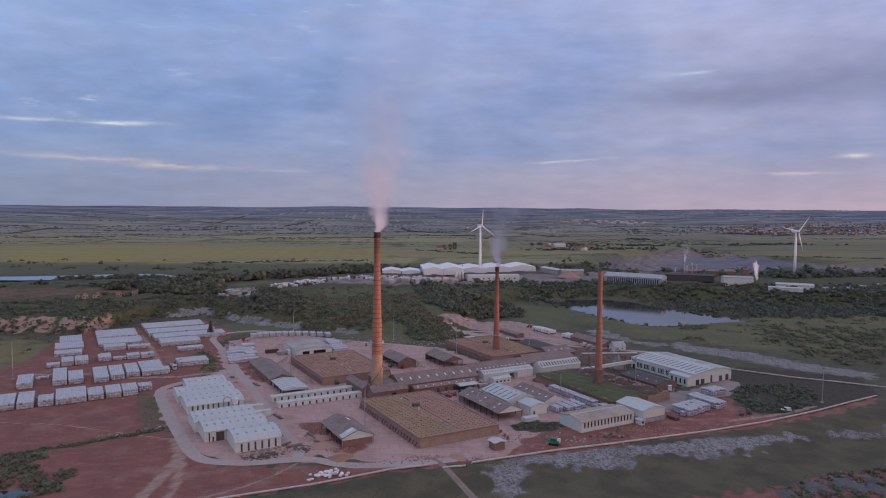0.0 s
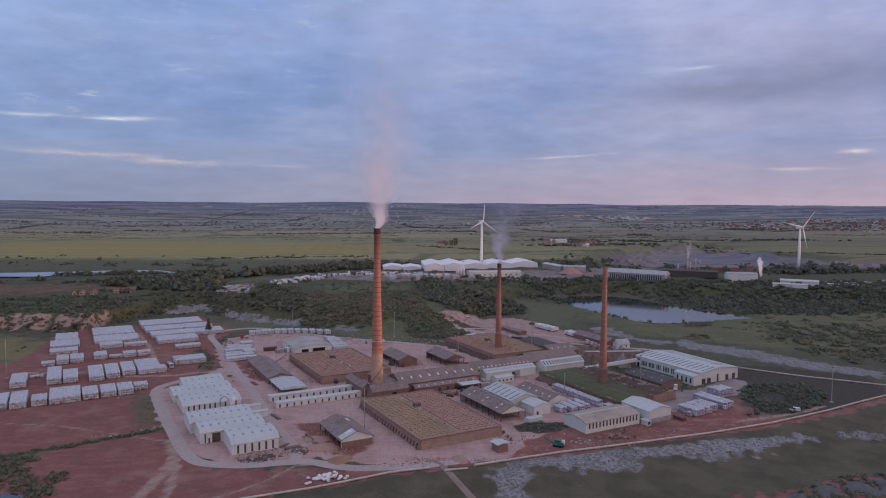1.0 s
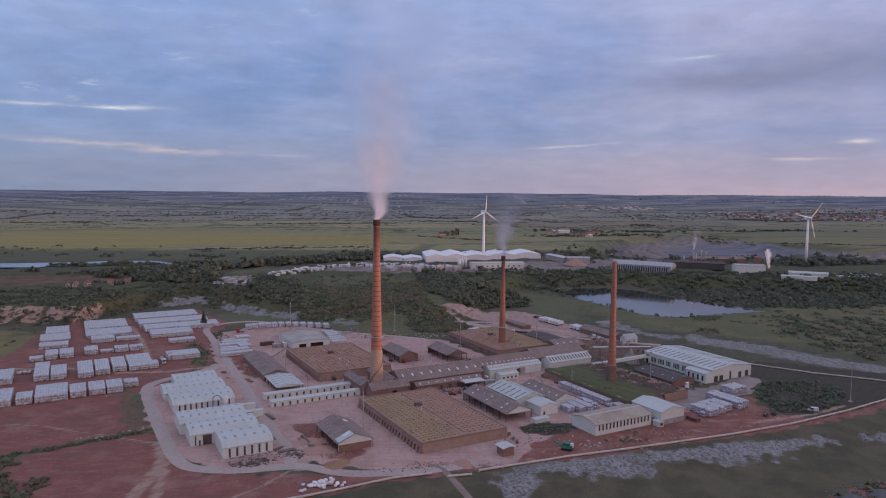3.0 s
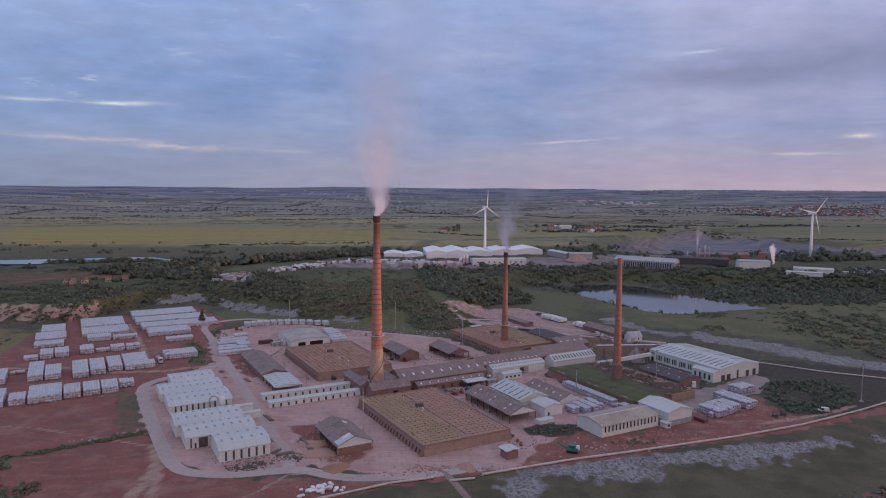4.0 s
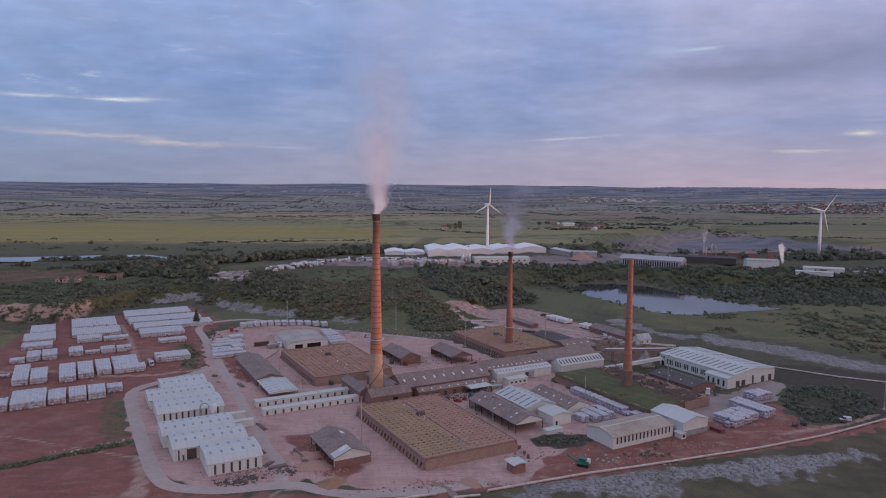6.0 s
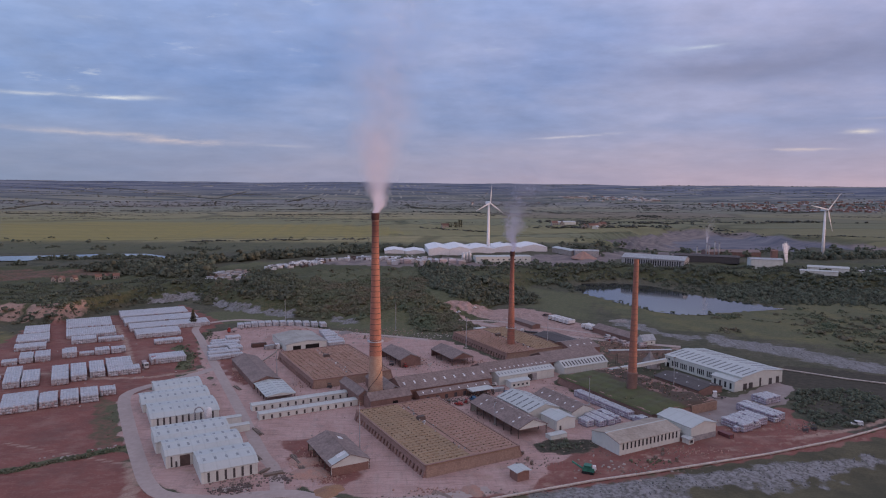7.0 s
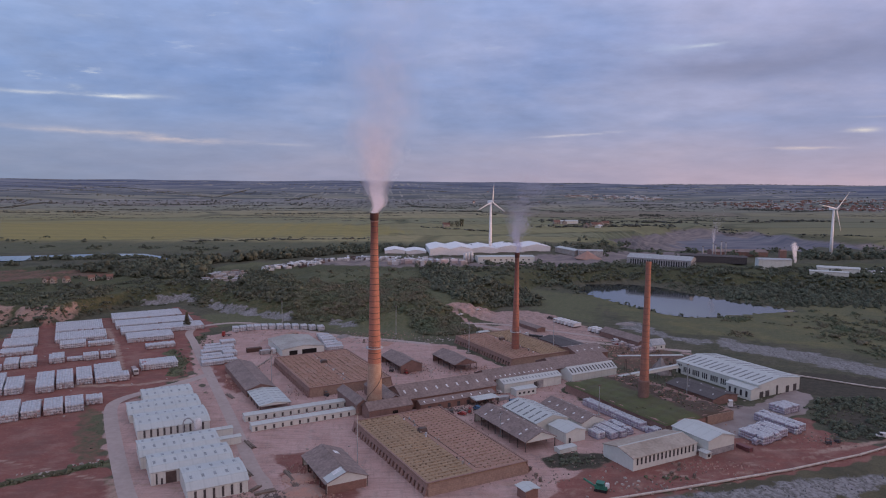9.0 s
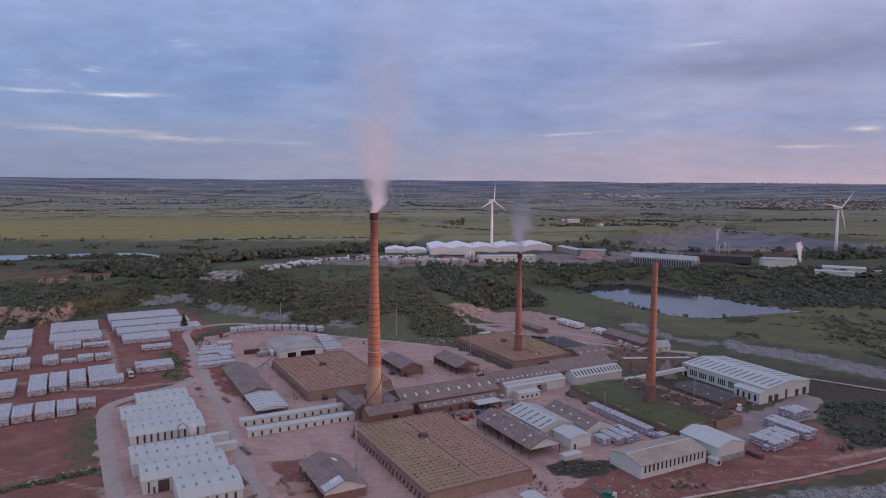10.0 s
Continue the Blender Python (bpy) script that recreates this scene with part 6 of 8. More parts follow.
make_scrub("woodland", "belts of dark trees on the banks and round the pond", [
    (-430, -150, 150, 400, 8600, lambda x, y: (past_edge(x, y) > 6) & (past_edge(x, y) < 120) & patchy(x, y, 45, -0.35, 41) & patchy(x, y, 13, -0.6, 62) & ~bank_face(x, y) & outside(x, y, BARE_WEST, TIMBER_LOT, TURF_MEADOW), 0.8, 2.2, 0.95),
    (62, 92, -68, -54, 130, lambda x, y: ((x - 77) / 12) ** 2 + ((y + 61) / 5.5) ** 2 < 1 + 0.3 * wave_noise(x, y, 6, 86), 0.35, 1.1, 0.8),
    (-246, -146, 165, 300, 2100, lambda x, y: (past_edge(x, y) > 1) & (past_edge(x, y) < 32) & (patchy(x, y, 11, -0.2, 74)) & ~((x > -196) & (past_edge(x, y) > 5) & (past_edge(x, y) < 22)), 0.5, 1.6, 1.15),
    (40, 150, 218, 430, 2600, lambda x, y: within(x, y, DARK_WOOD, 6), 1.4, 3.2, 1.5),
    (92, 200, 300, 450, 900, lambda x, y: patchy(x, y, 40, 0.05, 43) & outside(x, y, TURF_EAST, DARK_WOOD), 1.4, 3.0, 1.2),
    (-150, -70, 222, 396, 1000, lambda x, y: within(x, y, ((-127, 320), (-129, 395), (-84, 350), (-66, 250), (-74, 232), (-118, 256), (-145, 290)), 6) & patchy(x, y, 30, -0.6, 73), 1.3, 2.9, 1.6),
    (180, 760, 280, 470, 6000, lambda x, y: (past_edge(x, y) > 10) & (past_edge(x, y) < 75 + 0.08 * (x - 300)) & outside(x, y, POND) & patchy(x, y, 80, -0.9, 44), 1.4, 3.0, 1.15),
    (330, 660, 214, 330, 2500, lambda x, y: (y > 226 - (x - 340) * 0.03 + 7 * wave_noise(x, y, 22, 75)) & outside(x, y, POND) & patchy(x, y, 40, -0.8, 76) & ((x > 372) | (y > 262)), 1.3, 2.9, 1.1),
    (188, 262, -56, 8, 2600, lambda x, y: within(x, y, PATCH_EAST, 4) & outside(x, y, PATCH_HOLLOW) & patchy(x, y, 9, -0.45, 77), 0.5, 1.6, 0.9),
    (286, 450, 222, 362, 1500, lambda x, y: within(x, y, ((352, 224), (392, 237), (448, 234), (448, 300), (320, 360), (290, 335), (303, 290), (328, 250)), 3) & outside(x, y, POND) & patchy(x, y, 20, -0.8, 87), 0.9, 2.3, 1.0),
    (190, 355, 180, 365, 900, lambda x, y: (polygon_mask(x, y, POND, 1.0) < 0.05) & (polygon_mask(x, y, POND, 9.0) > 0.02) & patchy(x, y, 30, 0.0, 47), 0.6, 1.5, 1.0),
    (210, 275, 190, 262, 500, lambda x, y: (abs(x - np.interp(y, (190, 212, 240, 262), (268, 236, 222, 212))) < 4) & patchy(x, y, 14, -0.4, 80), 0.6, 1.5, 1.1),
], mat=M_LEAF_DARK, k=2, most=5, seed=4)
make_scrub("rough_bushes", "low thorn bushes in rough grass", [
    (300, 455, 36, 200, 4600, lambda x, y: within(x, y, EAST_THICKET, 8) & patchy(x, y, 26, -0.1, 45) & patchy(x, y, 9, -0.5, 58), 0.6, 2.0, 1.0),
    (300, 560, 0, 215, 5200, lambda x, y: outside(x, y, SILT_FAR, POND) & patchy(x, y, 60, 0.25, 81) & patchy(x, y, 17, -0.1, 82), 0.4, 1.5, 0.9),
    (262, 304, 170, 198, 260, lambda x, y: within(x, y, ((265, 173), (279, 195), (300, 191), (290, 175)), 3), 0.7, 1.7, 1.0),
    (243, 270, 122, 146, 200, lambda x, y: within(x, y, ((245, 131), (256, 144), (267, 136), (259, 124)), 3), 0.6, 1.5, 0.8),
    (285, 335, 128, 186, 1500, lambda x, y: (abs(y - (182 - 0.95 * (x - 286))) < 2.6) & patchy(x, y, 14, -0.3, 83), 0.4, 1.1, 0.8),
    (200, 262, -52, 10, 420, lambda x, y: within(x, y, PATCH_EAST, 6), 0.3, 1.1, 0.9),
    (-135, -98, 60, 116, 700, lambda x, y: (abs(x - np.interp(y, (63, 87, 112), (-108, -111, -125))) < 4.5) & patchy(x, y, 9, -0.4, 85), 0.35, 1.0, 0.9),
    (94, 120, -85, -72, 170, lambda x, y: ((x - 106) / 10) ** 2 + ((y + 78.5) / 3) ** 2 < 1, 0.4, 0.9, 0.7),
    (-190, -100, -90, -46, 5600, lambda x, y: abs(y - (-72 + (x + 143) * 0.53)) < 1.9 + 1.3 * wave_noise(x, y, 15, 48), 0.35, 1.0, 1.2),
    (-150, -104, -50, 25, 140, lambda x, y: (abs(x - (-126 - y * 0.46)) < 5) & patchy(x, y, 12, 0.0, 49), 0.25, 0.7, 0.8),
    (-195, -116, -135, -78, 4200, lambda x, y: (polygon_mask(x, y, POOL_BANK, 5) > 0.4) & (np.hypot((x + 137) / 1.5, y + 114) > 5.4) & patchy(x, y, 10, -0.45, 50), 0.35, 1.2, 1.1),
    (150, 240, -150, -112, 1500, lambda x, y: within(x, y, CLAY_EAST, 3) & patchy(x, y, 11, -0.15, 84), 0.4, 1.4, 1.0),
    (-155, -95, 100, 215, 700, lambda x, y: (abs(y - (170 + (x + 128) * -1.9)) < 9) & outside(x, y, CLAY_STORE), 0.5, 1.2, 0.9),
    (-320, -190, 100, 190, 420, lambda x, y: outside(x, y, CLAY_STORE, CLAY_WEST) & patchy(x, y, 30, 0.4, 51), 0.8, 2.0, 1.0),
    (-318, -222, 160, 250, 260, lambda x, y: (past_edge(x, y) > 0) & (past_edge(x, y) < 30) & patchy(x, y, 13, 0.05, 63), 0.5, 1.6, 1.0),
    (-240, -205, 60, 150, 160, lambda x, y: outside(x, y, CLAY_STORE) & patchy(x, y, 16, 0.2, 64), 0.5, 1.2, 0.9),
], k=2, most=5, seed=5)
make_scrub("tree_belt", "dark tree belts round the fishing lakes and yards", [
    (-300, 20, 380, 640, 4200, lambda x, y: (abs(y - (425 + (x + 250) * 0.62)) < 26) & patchy(x, y, 60, -0.5, 53) & outside(x, y, LAKES, TURF_MEADOW), 2.4, 4.6, 1.9),
    (-270, -155, 300, 480, 1500, lambda x, y: (polygon_mask(x, y, ((-250, 353), (-261, 398), (-229, 417), (-233, 500), (-222, 520), (-172, 395), (-161, 335), (-197, 339)), 10) > 0.5), 1.8, 3.8, 1.8),
    (-400, -245, 470, 512, 1100, lambda x, y: (y > 474 + 0.16 * (x + 400)) & (y < 496 + 0.16 * (x + 400)) & outside(x, y, LAKES) & patchy(x, y, 28, -0.7, 65), 1.4, 2.8, 1.2),
    (-620, -200, 330, 640, 3400, lambda x, y: patchy(x, y, 75, 0.38, 54) & outside(x, y, BARE_WEST, LAKES, TURF_MEADOW) & ((y < 440) | (y > 600 - 0.15 * (x + 400))), 1.6, 3.2, 1.3),
    (-10, 300, 455, 600, 2200, lambda x, y: (abs(y - 590 - (x - 130) * 0.05) < 9) | ((abs(y - 452 - x * 0.02) < 5) & (x < 120)), 2.0, 3.8, 1.7),
    (240, 760, 470, 680, 1800, lambda x, y: patchy(x, y, 60, 0.45, 55) & outside(x, y, QUARRY), 2.2, 4.4, 1.7),
    (380, 900, 380, 500, 2400, lambda x, y: (y > 455 + (x - 520) * 0.05) & patchy(x, y, 50, -0.3, 56) & (x > 520), 2.4, 4.6, 1.8),
    (-700, 40, 600, 760, 1500, lambda x, y: patchy(x, y, 40, 0.75, 57), 1.5, 3.4, 1.4),
], mat=M_LEAF_DARK, most=6, seed=6)


WEST_HEDGES = ((-1072, 1665, -1128, 1897), (-1128, 1897, -1172, 2195), (-974, 1482, -839, 1491), (-845, 1520, -786, 1587), (-1025, 2890, -717, 2684), (-717, 2684, -668, 3248), (-481, 1923, -335, 1939), (-313, 1440, -222, 1474), (-1444, 3340, -1123, 3070), (-1451, 2994, -1295, 2928), (-375, 2441, -293, 2945))
MID_HEDGES = ((-248, 1444, 104, 1557), (-288, 1735, -83, 1792), (109, 2254, 146, 1899), (146, 1899, 288, 1827), (86, 1010, 207, 893), (266, 1447, 320, 1450), (493, 1804, 557, 1622), (62, 3469, 377, 3186), (-288, 706, -14, 752))
EAST_HEDGES = ((1486, 3675, 1668, 3230), (970, 2368, 1111, 2454), (1279, 2345, 1487, 2309), (600, 1171, 688, 1133), (759, 1506, 781, 1419), (1263, 1872, 1289, 1712), (738, 1241, 899, 1160), (899, 1160, 1078, 1231), (703, 1094, 770, 830), (770, 830, 960, 746), (417, 1228, 510, 1210), (368, 999, 477, 1035), (1281, 1638, 1584, 1815), (1896, 2238, 2069, 2144), (1080, 4017, 1557, 4144))


def make_far_hedges():
    """Hedges, copses and farm trees over the plain to the horizon."""
    rng = np.random.RandomState(8)
    xs, ys, rs = [], [], []

    def row(x0, y0, x1, y1, lo, hi, wide, gaps=-0.55):
        ln = math.hypot(x1 - x0, y1 - y0)
        n = int(ln / (1.3 + y0 / 1500)) + 3
        s_ = np.sort(rng.uniform(0, 1, n))
        x, y = x0 + (x1 - x0) * s_ + rng.normal(0, wide, n), y0 + (y1 - y0) * s_ + rng.normal(0, wide, n)
        keep = wave_noise(x, y, 130, 60) > gaps
        xs.append(x[keep]), ys.append(y[keep]), rs.append(rng.uniform(lo, hi, n)[keep])

    for line in WEST_HEDGES + MID_HEDGES + EAST_HEDGES:
        row(*line, 0.8 + line[1] / 2600, 1.9 + line[1] / 1500, 1.5 + line[1] / 700, -1.2)
    # thin field boundaries, more of them with distance
    y = 1180.0
    while y < 4300:
        for _ in range(3):
            cx, ln, tilt = rng.uniform(-0.66, 0.84) * (y + 330), rng.uniform(90, 520) * (0.4 + y / 2200), rng.uniform(-0.10, 0.12)
            row(cx - ln / 2, y - ln / 2 * tilt, cx + ln / 2, y + ln / 2 * tilt, 0.5 + y / 3600, 1.0 + y / 2400, 1.0)
        y *= 1.035
    # scattered farm copses
    for _ in range(110):
        yy = 1650 * (4250 / 1650) ** rng.rand()
        cx, n = rng.uniform(-0.66, 0.84) * (yy + 330), rng.randint(6, 46)
        xs.append(cx + rng.normal(0, 20 + yy / 45, n)), ys.append(yy + rng.normal(0, 4 + yy / 300, n)), rs.append(rng.uniform(1.2, 3.0, n) * (1 + yy / 6000))
    for cx, cy, sx, sy, n in ((440, 1190, 40, 14, 90), (490, 1120, 30, 16, 80), (425, 1010, 60, 10, 90), (640, 1150, 34, 12, 80), (765, 1460, 14, 30, 50), (560, 1040, 50, 14, 60), (1290, 1790, 34, 40, 130), (1010, 1200, 60, 10, 70), (1900, 2050, 380, 160, 700), (1100, 2700, 160, 80, 200), (-800, 1545, 26, 16, 40), (-300, 2600, 60, 60, 60)):
        xs.append(cx + rng.normal(0, sx, n)), ys.append(cy + rng.normal(0, sy, n)), rs.append(rng.uniform(2.0, 4.2, n))
    x, y, r = np.concatenate(xs), np.concatenate(ys), np.concatenate(rs)
    p, s_ = bush_points(x, y, r * 0.8, r * 1.0, 3, rng)
    size = np.repeat(r, 3) * rng.uniform(0.45, 0.85, len(s_))
    p[:, 2] -= 0.1 * size
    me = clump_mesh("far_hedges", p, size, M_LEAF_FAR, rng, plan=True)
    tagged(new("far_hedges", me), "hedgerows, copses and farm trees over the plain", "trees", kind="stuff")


make_far_hedges()


def make_tree(x, y, height, spread, label, conifer=False, seed=1):
    rng = np.random.RandomState(seed)
    z = float(ground_height(x, y))
    e = thing("tree", place(x, y, z), label, "tree")
    bm = tube([(0.3, -0.4), (0.22, height * 0.3), (0.08, height * 0.85)], sides=8)
    for k in range(9):
        a, s_ = rng.uniform(0, 6.28), rng.uniform(0.25, 0.7)
        beam((0, 0, height * s_), (math.cos(a) * spread * 0.7 * (1 - s_ * 0.5), math.sin(a) * spread * 0.7 * (1 - s_ * 0.5), height * (s_ + 0.12)), 0.06, bm, 5)
    part("trunk", bm, M_BARK, e)
    n = 420
    t_ = rng.uniform(0.12, 1.0, n)
    prof = (1.05 - t_) if conifer else np.sqrt(np.clip(1 - (2 * (t_ - 0.55)) ** 2, 0.05, 1)) * (0.8 + 0.3 * np.sin(t_ * 17))
    a, rr = rng.uniform(0, 6.28, n), np.sqrt(rng.uniform(0.1, 1, n))
    pts = np.stack([np.cos(a) * rr * prof * spread, np.sin(a) * rr * prof * spread, t_ * height], -1)
    part("crown", clump_mesh("crown", pts, rng.uniform(0.25, 0.6, n), M_LEAF, rng), None, e)
    return e


make_mound()
make_tree(-134, 176, 12, 3.4, "dark conifer beside the works road", True, 2)
for i, (x, y, h, w) in enumerate(((168, 1017, 17, 3.0), (160, 1010, 13, 7), (148, 1012, 11, 8), (173, 1022, 16, 2.6))):
    make_tree(x, y, h, w, "tall tree at a farm on the plain", False, 10 + i)
make_water(blob_outline(-137, -114, 8.5, 4.2, 3), -1.5, "small dark pool in the clay")
make_water(LAKES, 12.4, "long fishing lakes reflecting the sky")


# ---------------------------------------------------------------- smoke
def smoke_material(name, colour):
    m = bpy.data.materials.new(name)
    m.use_nodes = True
    t = m.node_tree
    t.nodes.clear()
    out = add(t, "ShaderNodeOutputMaterial")
    dif, trl, mx = add(t, "ShaderNodeBsdfDiffuse"), add(t, "ShaderNodeBsdfTranslucent"), add(t, "ShaderNodeMixShader")
    dif.inputs[0].default_value = trl.inputs[0].default_value = (*colour, 1)
    t.links.new(dif.outputs[0], mx.inputs[1])
    t.links.new(trl.outputs[0], mx.inputs[2])
    t.links.new(mx.outputs[0], out.inputs[0])
    return m


def make_plume(x, y, z, levels, lean, mat, label, seed=1, grain=0.065):
    """Rising smoke, a cloud of fine flakes gathered in turning puffs.
    levels: height, half-width and how thick the smoke is there, from the mouth up."""
    e = thing("smoke_plume", place(x, y, z), label, "smoke")
    rng = np.random.RandomState(seed)
    hs, ws, ts = zip(*levels)
    pts, h = [], 0.0
    while h < hs[-1]:
        w, thick = np.interp(h, hs, ws), np.interp(h, hs, ts)
        turn, off = rng.uniform(0, 6.283), 0.55 * w * rng.uniform(0.2, 1.0)
        c = np.array((lean[0] * h + off * math.cos(turn) + 0.12 * w * math.sin(h * 0.13 + seed), lean[1] * h + off * math.sin(turn), h))
        step = 0.28 * w
        n = rng.poisson(thick * rng.uniform(0.5, 1.5) * w * 1.75 * step / grain ** 2)
        d = rng.normal(size=(n, 3))
        d *= (rng.uniform(0, 1, n) ** 0.55 / np.linalg.norm(d, axis=1))[:, None]
        pts.append(c + d * np.array((0.80 * w, 0.80 * w, 0.85 * w)))
        h += step
    p = np.concatenate(pts)
    p[:, :2] += 0.16 * np.interp(p[:, 2], hs, ws)[:, None] * np.stack([np.sin(p[:, 2] * 0.55 + 0.4 * p[:, 1]), np.cos(p[:, 2] * 0.48 + 0.5 * p[:, 0])], -1)
    p[:, 2] = np.abs(p[:, 2])
    flake = rng.normal(size=(len(p), 3, 3)) * (rng.uniform(0.7, 1.3, len(p)) * grain)[:, None, None] + p[:, None]
    for name, lo, hi in (("dense_smoke", -1.0, 0.15), ("billowing_smoke", 0.15, 0.42), ("thinning_smoke", 0.42, 2.0)):
        own = flake[(p[:, 2] >= lo * hs[-1]) & (p[:, 2] < hi * hs[-1])]
        ob = part(name, array_mesh(name, own.reshape(-1, 3), np.arange(3 * len(own)).reshape(-1, 3), mat), None, e)
        ob.visible_shadow = False
        tagged(ob, kind="stuff")
    return e


M_SMOKE = smoke_material("pale_smoke", (0.78, 0.80, 0.88))
M_STEAM = smoke_material("white_steam", (0.86, 0.87, 0.90))
M_BLUE_SMOKE = smoke_material("blue_smoke", (0.55, 0.60, 0.78))
make_plume(0, 0, 92.0, ((0, 1.5, 2.6), (3, 2.8, 2.4), (8, 5.2, 2.0), (15, 7.6, 1.45), (24, 11, 1.15), (36, 14.5, 0.74), (54, 18.5, 0.42), (76, 23, 0.22), (100, 27, 0.08), (124, 31, 0.0)), (0.04, 0.0), M_SMOKE, "pale smoke rising from the tallest chimney", 1)
cx2, cy2 = xy(114.7, 47.1)
make_plume(cx2, cy2, 63.6, ((0, 1.2, 1.1), (5, 3.0, 0.9), (12, 6.0, 0.52), (22, 9.5, 0.34), (36, 14, 0.18), (60, 19, 0.0)), (0.08, 0.0), M_BLUE_SMOKE, "thin bluish smoke from a brick chimney", 2, 0.06)


# ---------------------------------------------------------------- the hills on the horizon
def make_backdrop():
    m = bpy.data.materials.new("hazy_glowing_hills")
    m.use_nodes = True
    t = m.node_tree
    b = t.nodes["Principled BSDF"]
    geo = add(t, "ShaderNodeNewGeometry")
    mp = add(t, "ShaderNodeMapping")
    mp.inputs["Scale"].default_value = (0.0022, 0.011, 0.0)
    t.links.new(geo.outputs["Position"], mp.inputs[0])
    n = add(t, "ShaderNodeTexNoise")
    n.inputs["Scale"].default_value, n.inputs["Detail"].default_value = 1.0, 8
    t.links.new(mp.outputs[0], n.inputs["Vector"])
    r = add(t, "ShaderNodeMapRange")
    t.links.new(n.outputs[0], r.inputs[0])
    r.inputs[1].default_value, r.inputs[2].default_value = 0.43, 0.57
    # bluer towards the crest: distance haze painted into the hills' colour
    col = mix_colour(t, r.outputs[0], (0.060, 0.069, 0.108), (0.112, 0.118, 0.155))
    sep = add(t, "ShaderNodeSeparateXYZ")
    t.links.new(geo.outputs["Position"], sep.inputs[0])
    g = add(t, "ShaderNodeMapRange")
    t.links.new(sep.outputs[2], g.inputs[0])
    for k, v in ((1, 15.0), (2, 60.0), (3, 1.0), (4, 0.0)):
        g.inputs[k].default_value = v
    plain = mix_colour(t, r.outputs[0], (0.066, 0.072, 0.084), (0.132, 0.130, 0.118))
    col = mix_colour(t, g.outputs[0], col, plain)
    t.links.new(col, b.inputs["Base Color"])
    # the hills also glow faintly, lifted as haze would lift them
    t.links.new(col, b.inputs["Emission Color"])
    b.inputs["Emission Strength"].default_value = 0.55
    b.inputs["Roughness"].default_value, b.inputs["Specular IOR Level"].default_value = 1.0, 0.0
    a = np.linspace(0, 2 * np.pi, 481)
    rows = []
    for rad in np.linspace(2950, 4680, 30):
        bx, by = rad * np.sin(a), -330 + rad * np.cos(a)
        rows.append(np.stack([bx, by, ground_height(bx, by) + 1.0 * (rad > 2980) - 1.0 * (rad < 2980)], -1))
    v = np.array(rows)
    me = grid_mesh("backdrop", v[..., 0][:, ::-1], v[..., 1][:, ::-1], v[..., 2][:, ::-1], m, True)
    tagged(new("backdrop", me), "low hills and woods along the horizon, tinted and glowing for haze", "hills", kind="structure")


make_backdrop()


# ---------------------------------------------------------------- wrapped packs about the works
LILAC = (M_PACK_TOP, M_PACK_LILAC)
for k in range(11):
    v = -40.5 - 4.1 * k
    make_stack(91.2, 95.6, v - 3.7, v, 3.0 if k != 9 else 1.6, "film-wrapped lilac brick packs beside the overgrown kiln", LILAC, "film-wrapped packs", wrap=0.15)
for u0, u1, v0, v1 in ((67.5, 71.5, -76.5, -70.5), (72.6, 76.4, -79, -67.5), (77.4, 81, -79.5, -66.5), (82, 85.4, -79, -67)):
    make_stack(u0, u1, v0, v1, 2.9, "film-wrapped lilac brick packs in the yard", LILAC, "film-wrapped packs", wrap=0.15)
for u0, u1, v0, v1, h in ((123.5, 129.5, -113.5, -102, 3.4), (130, 136, -113, -101.5, 3.4), (136.5, 142, -112, -101, 3.4), (121, 123, -112, -110, 2.4), (146.5, 150.4, -113, -93, 3.4), (151.4, 155, -112, -92, 3.2), (165, 176, -96, -88, 3.2)):
    make_stack(u0, u1, v0, v1, h, "film-wrapped brick packs by the clay track", LILAC, "film-wrapped packs", wrap=0.15)
YARD_PACK = "row of white-wrapped brick packs on the dusty yard"
for u0, u1, v0, v1, h in ((-58, -46, 111, 116, 2.4), (-46.5, -38, 113, 117, 2.0), (-57, -38.5, 119.5, 125, 2.4), (-55, -44, 127.5, 132, 2.2), (-43, -35, 127, 133.5, 2.6), (-54, -36, 136, 141, 2.4), (-51, -33, 144, 149, 2.2), (-49, -40, 152, 156, 2.0), (-39, -30, 155, 161, 2.6),
                          (16.5, 27.5, 112, 116, 2.2), (18, 29, 118, 122.5, 2.4), (19, 28.5, 125, 129, 2.2), (20.5, 30, 131.5, 136, 2.4), (21.5, 30.5, 138.5, 143, 2.2), (23, 30.5, 146, 150.5, 2.0)):
    make_stack(u0, u1, v0, v1, h, YARD_PACK, (M_PACK_TOP, M_PACK_TOP), "yard packs")
for k in range(12):
    s_ = k / 11
    u, v = -24 + 54 * s_, 196 - 10 * s_ - 14 * s_ * s_ + 4 * math.sin(s_ * 3.1)
    make_stack(u, u + 4.3, v - 7, v, 3.0, "upright white packs along the perimeter road", (M_PACK_TOP, M_PACK_TOP), "perimeter packs", turn=-8)
rng_s = random.Random(5)
for k in range(9):
    u, v = 186 + rng_s.random() * 12, 12 + 3.6 * k
    make_stack(u, u + 3 + 3 * rng_s.random(), v, v + 2.6, 1.2 + rng_s.random(), "loose red brick packs beside the haul road", (M_PACK_RED, M_PACK_RED), "red packs")


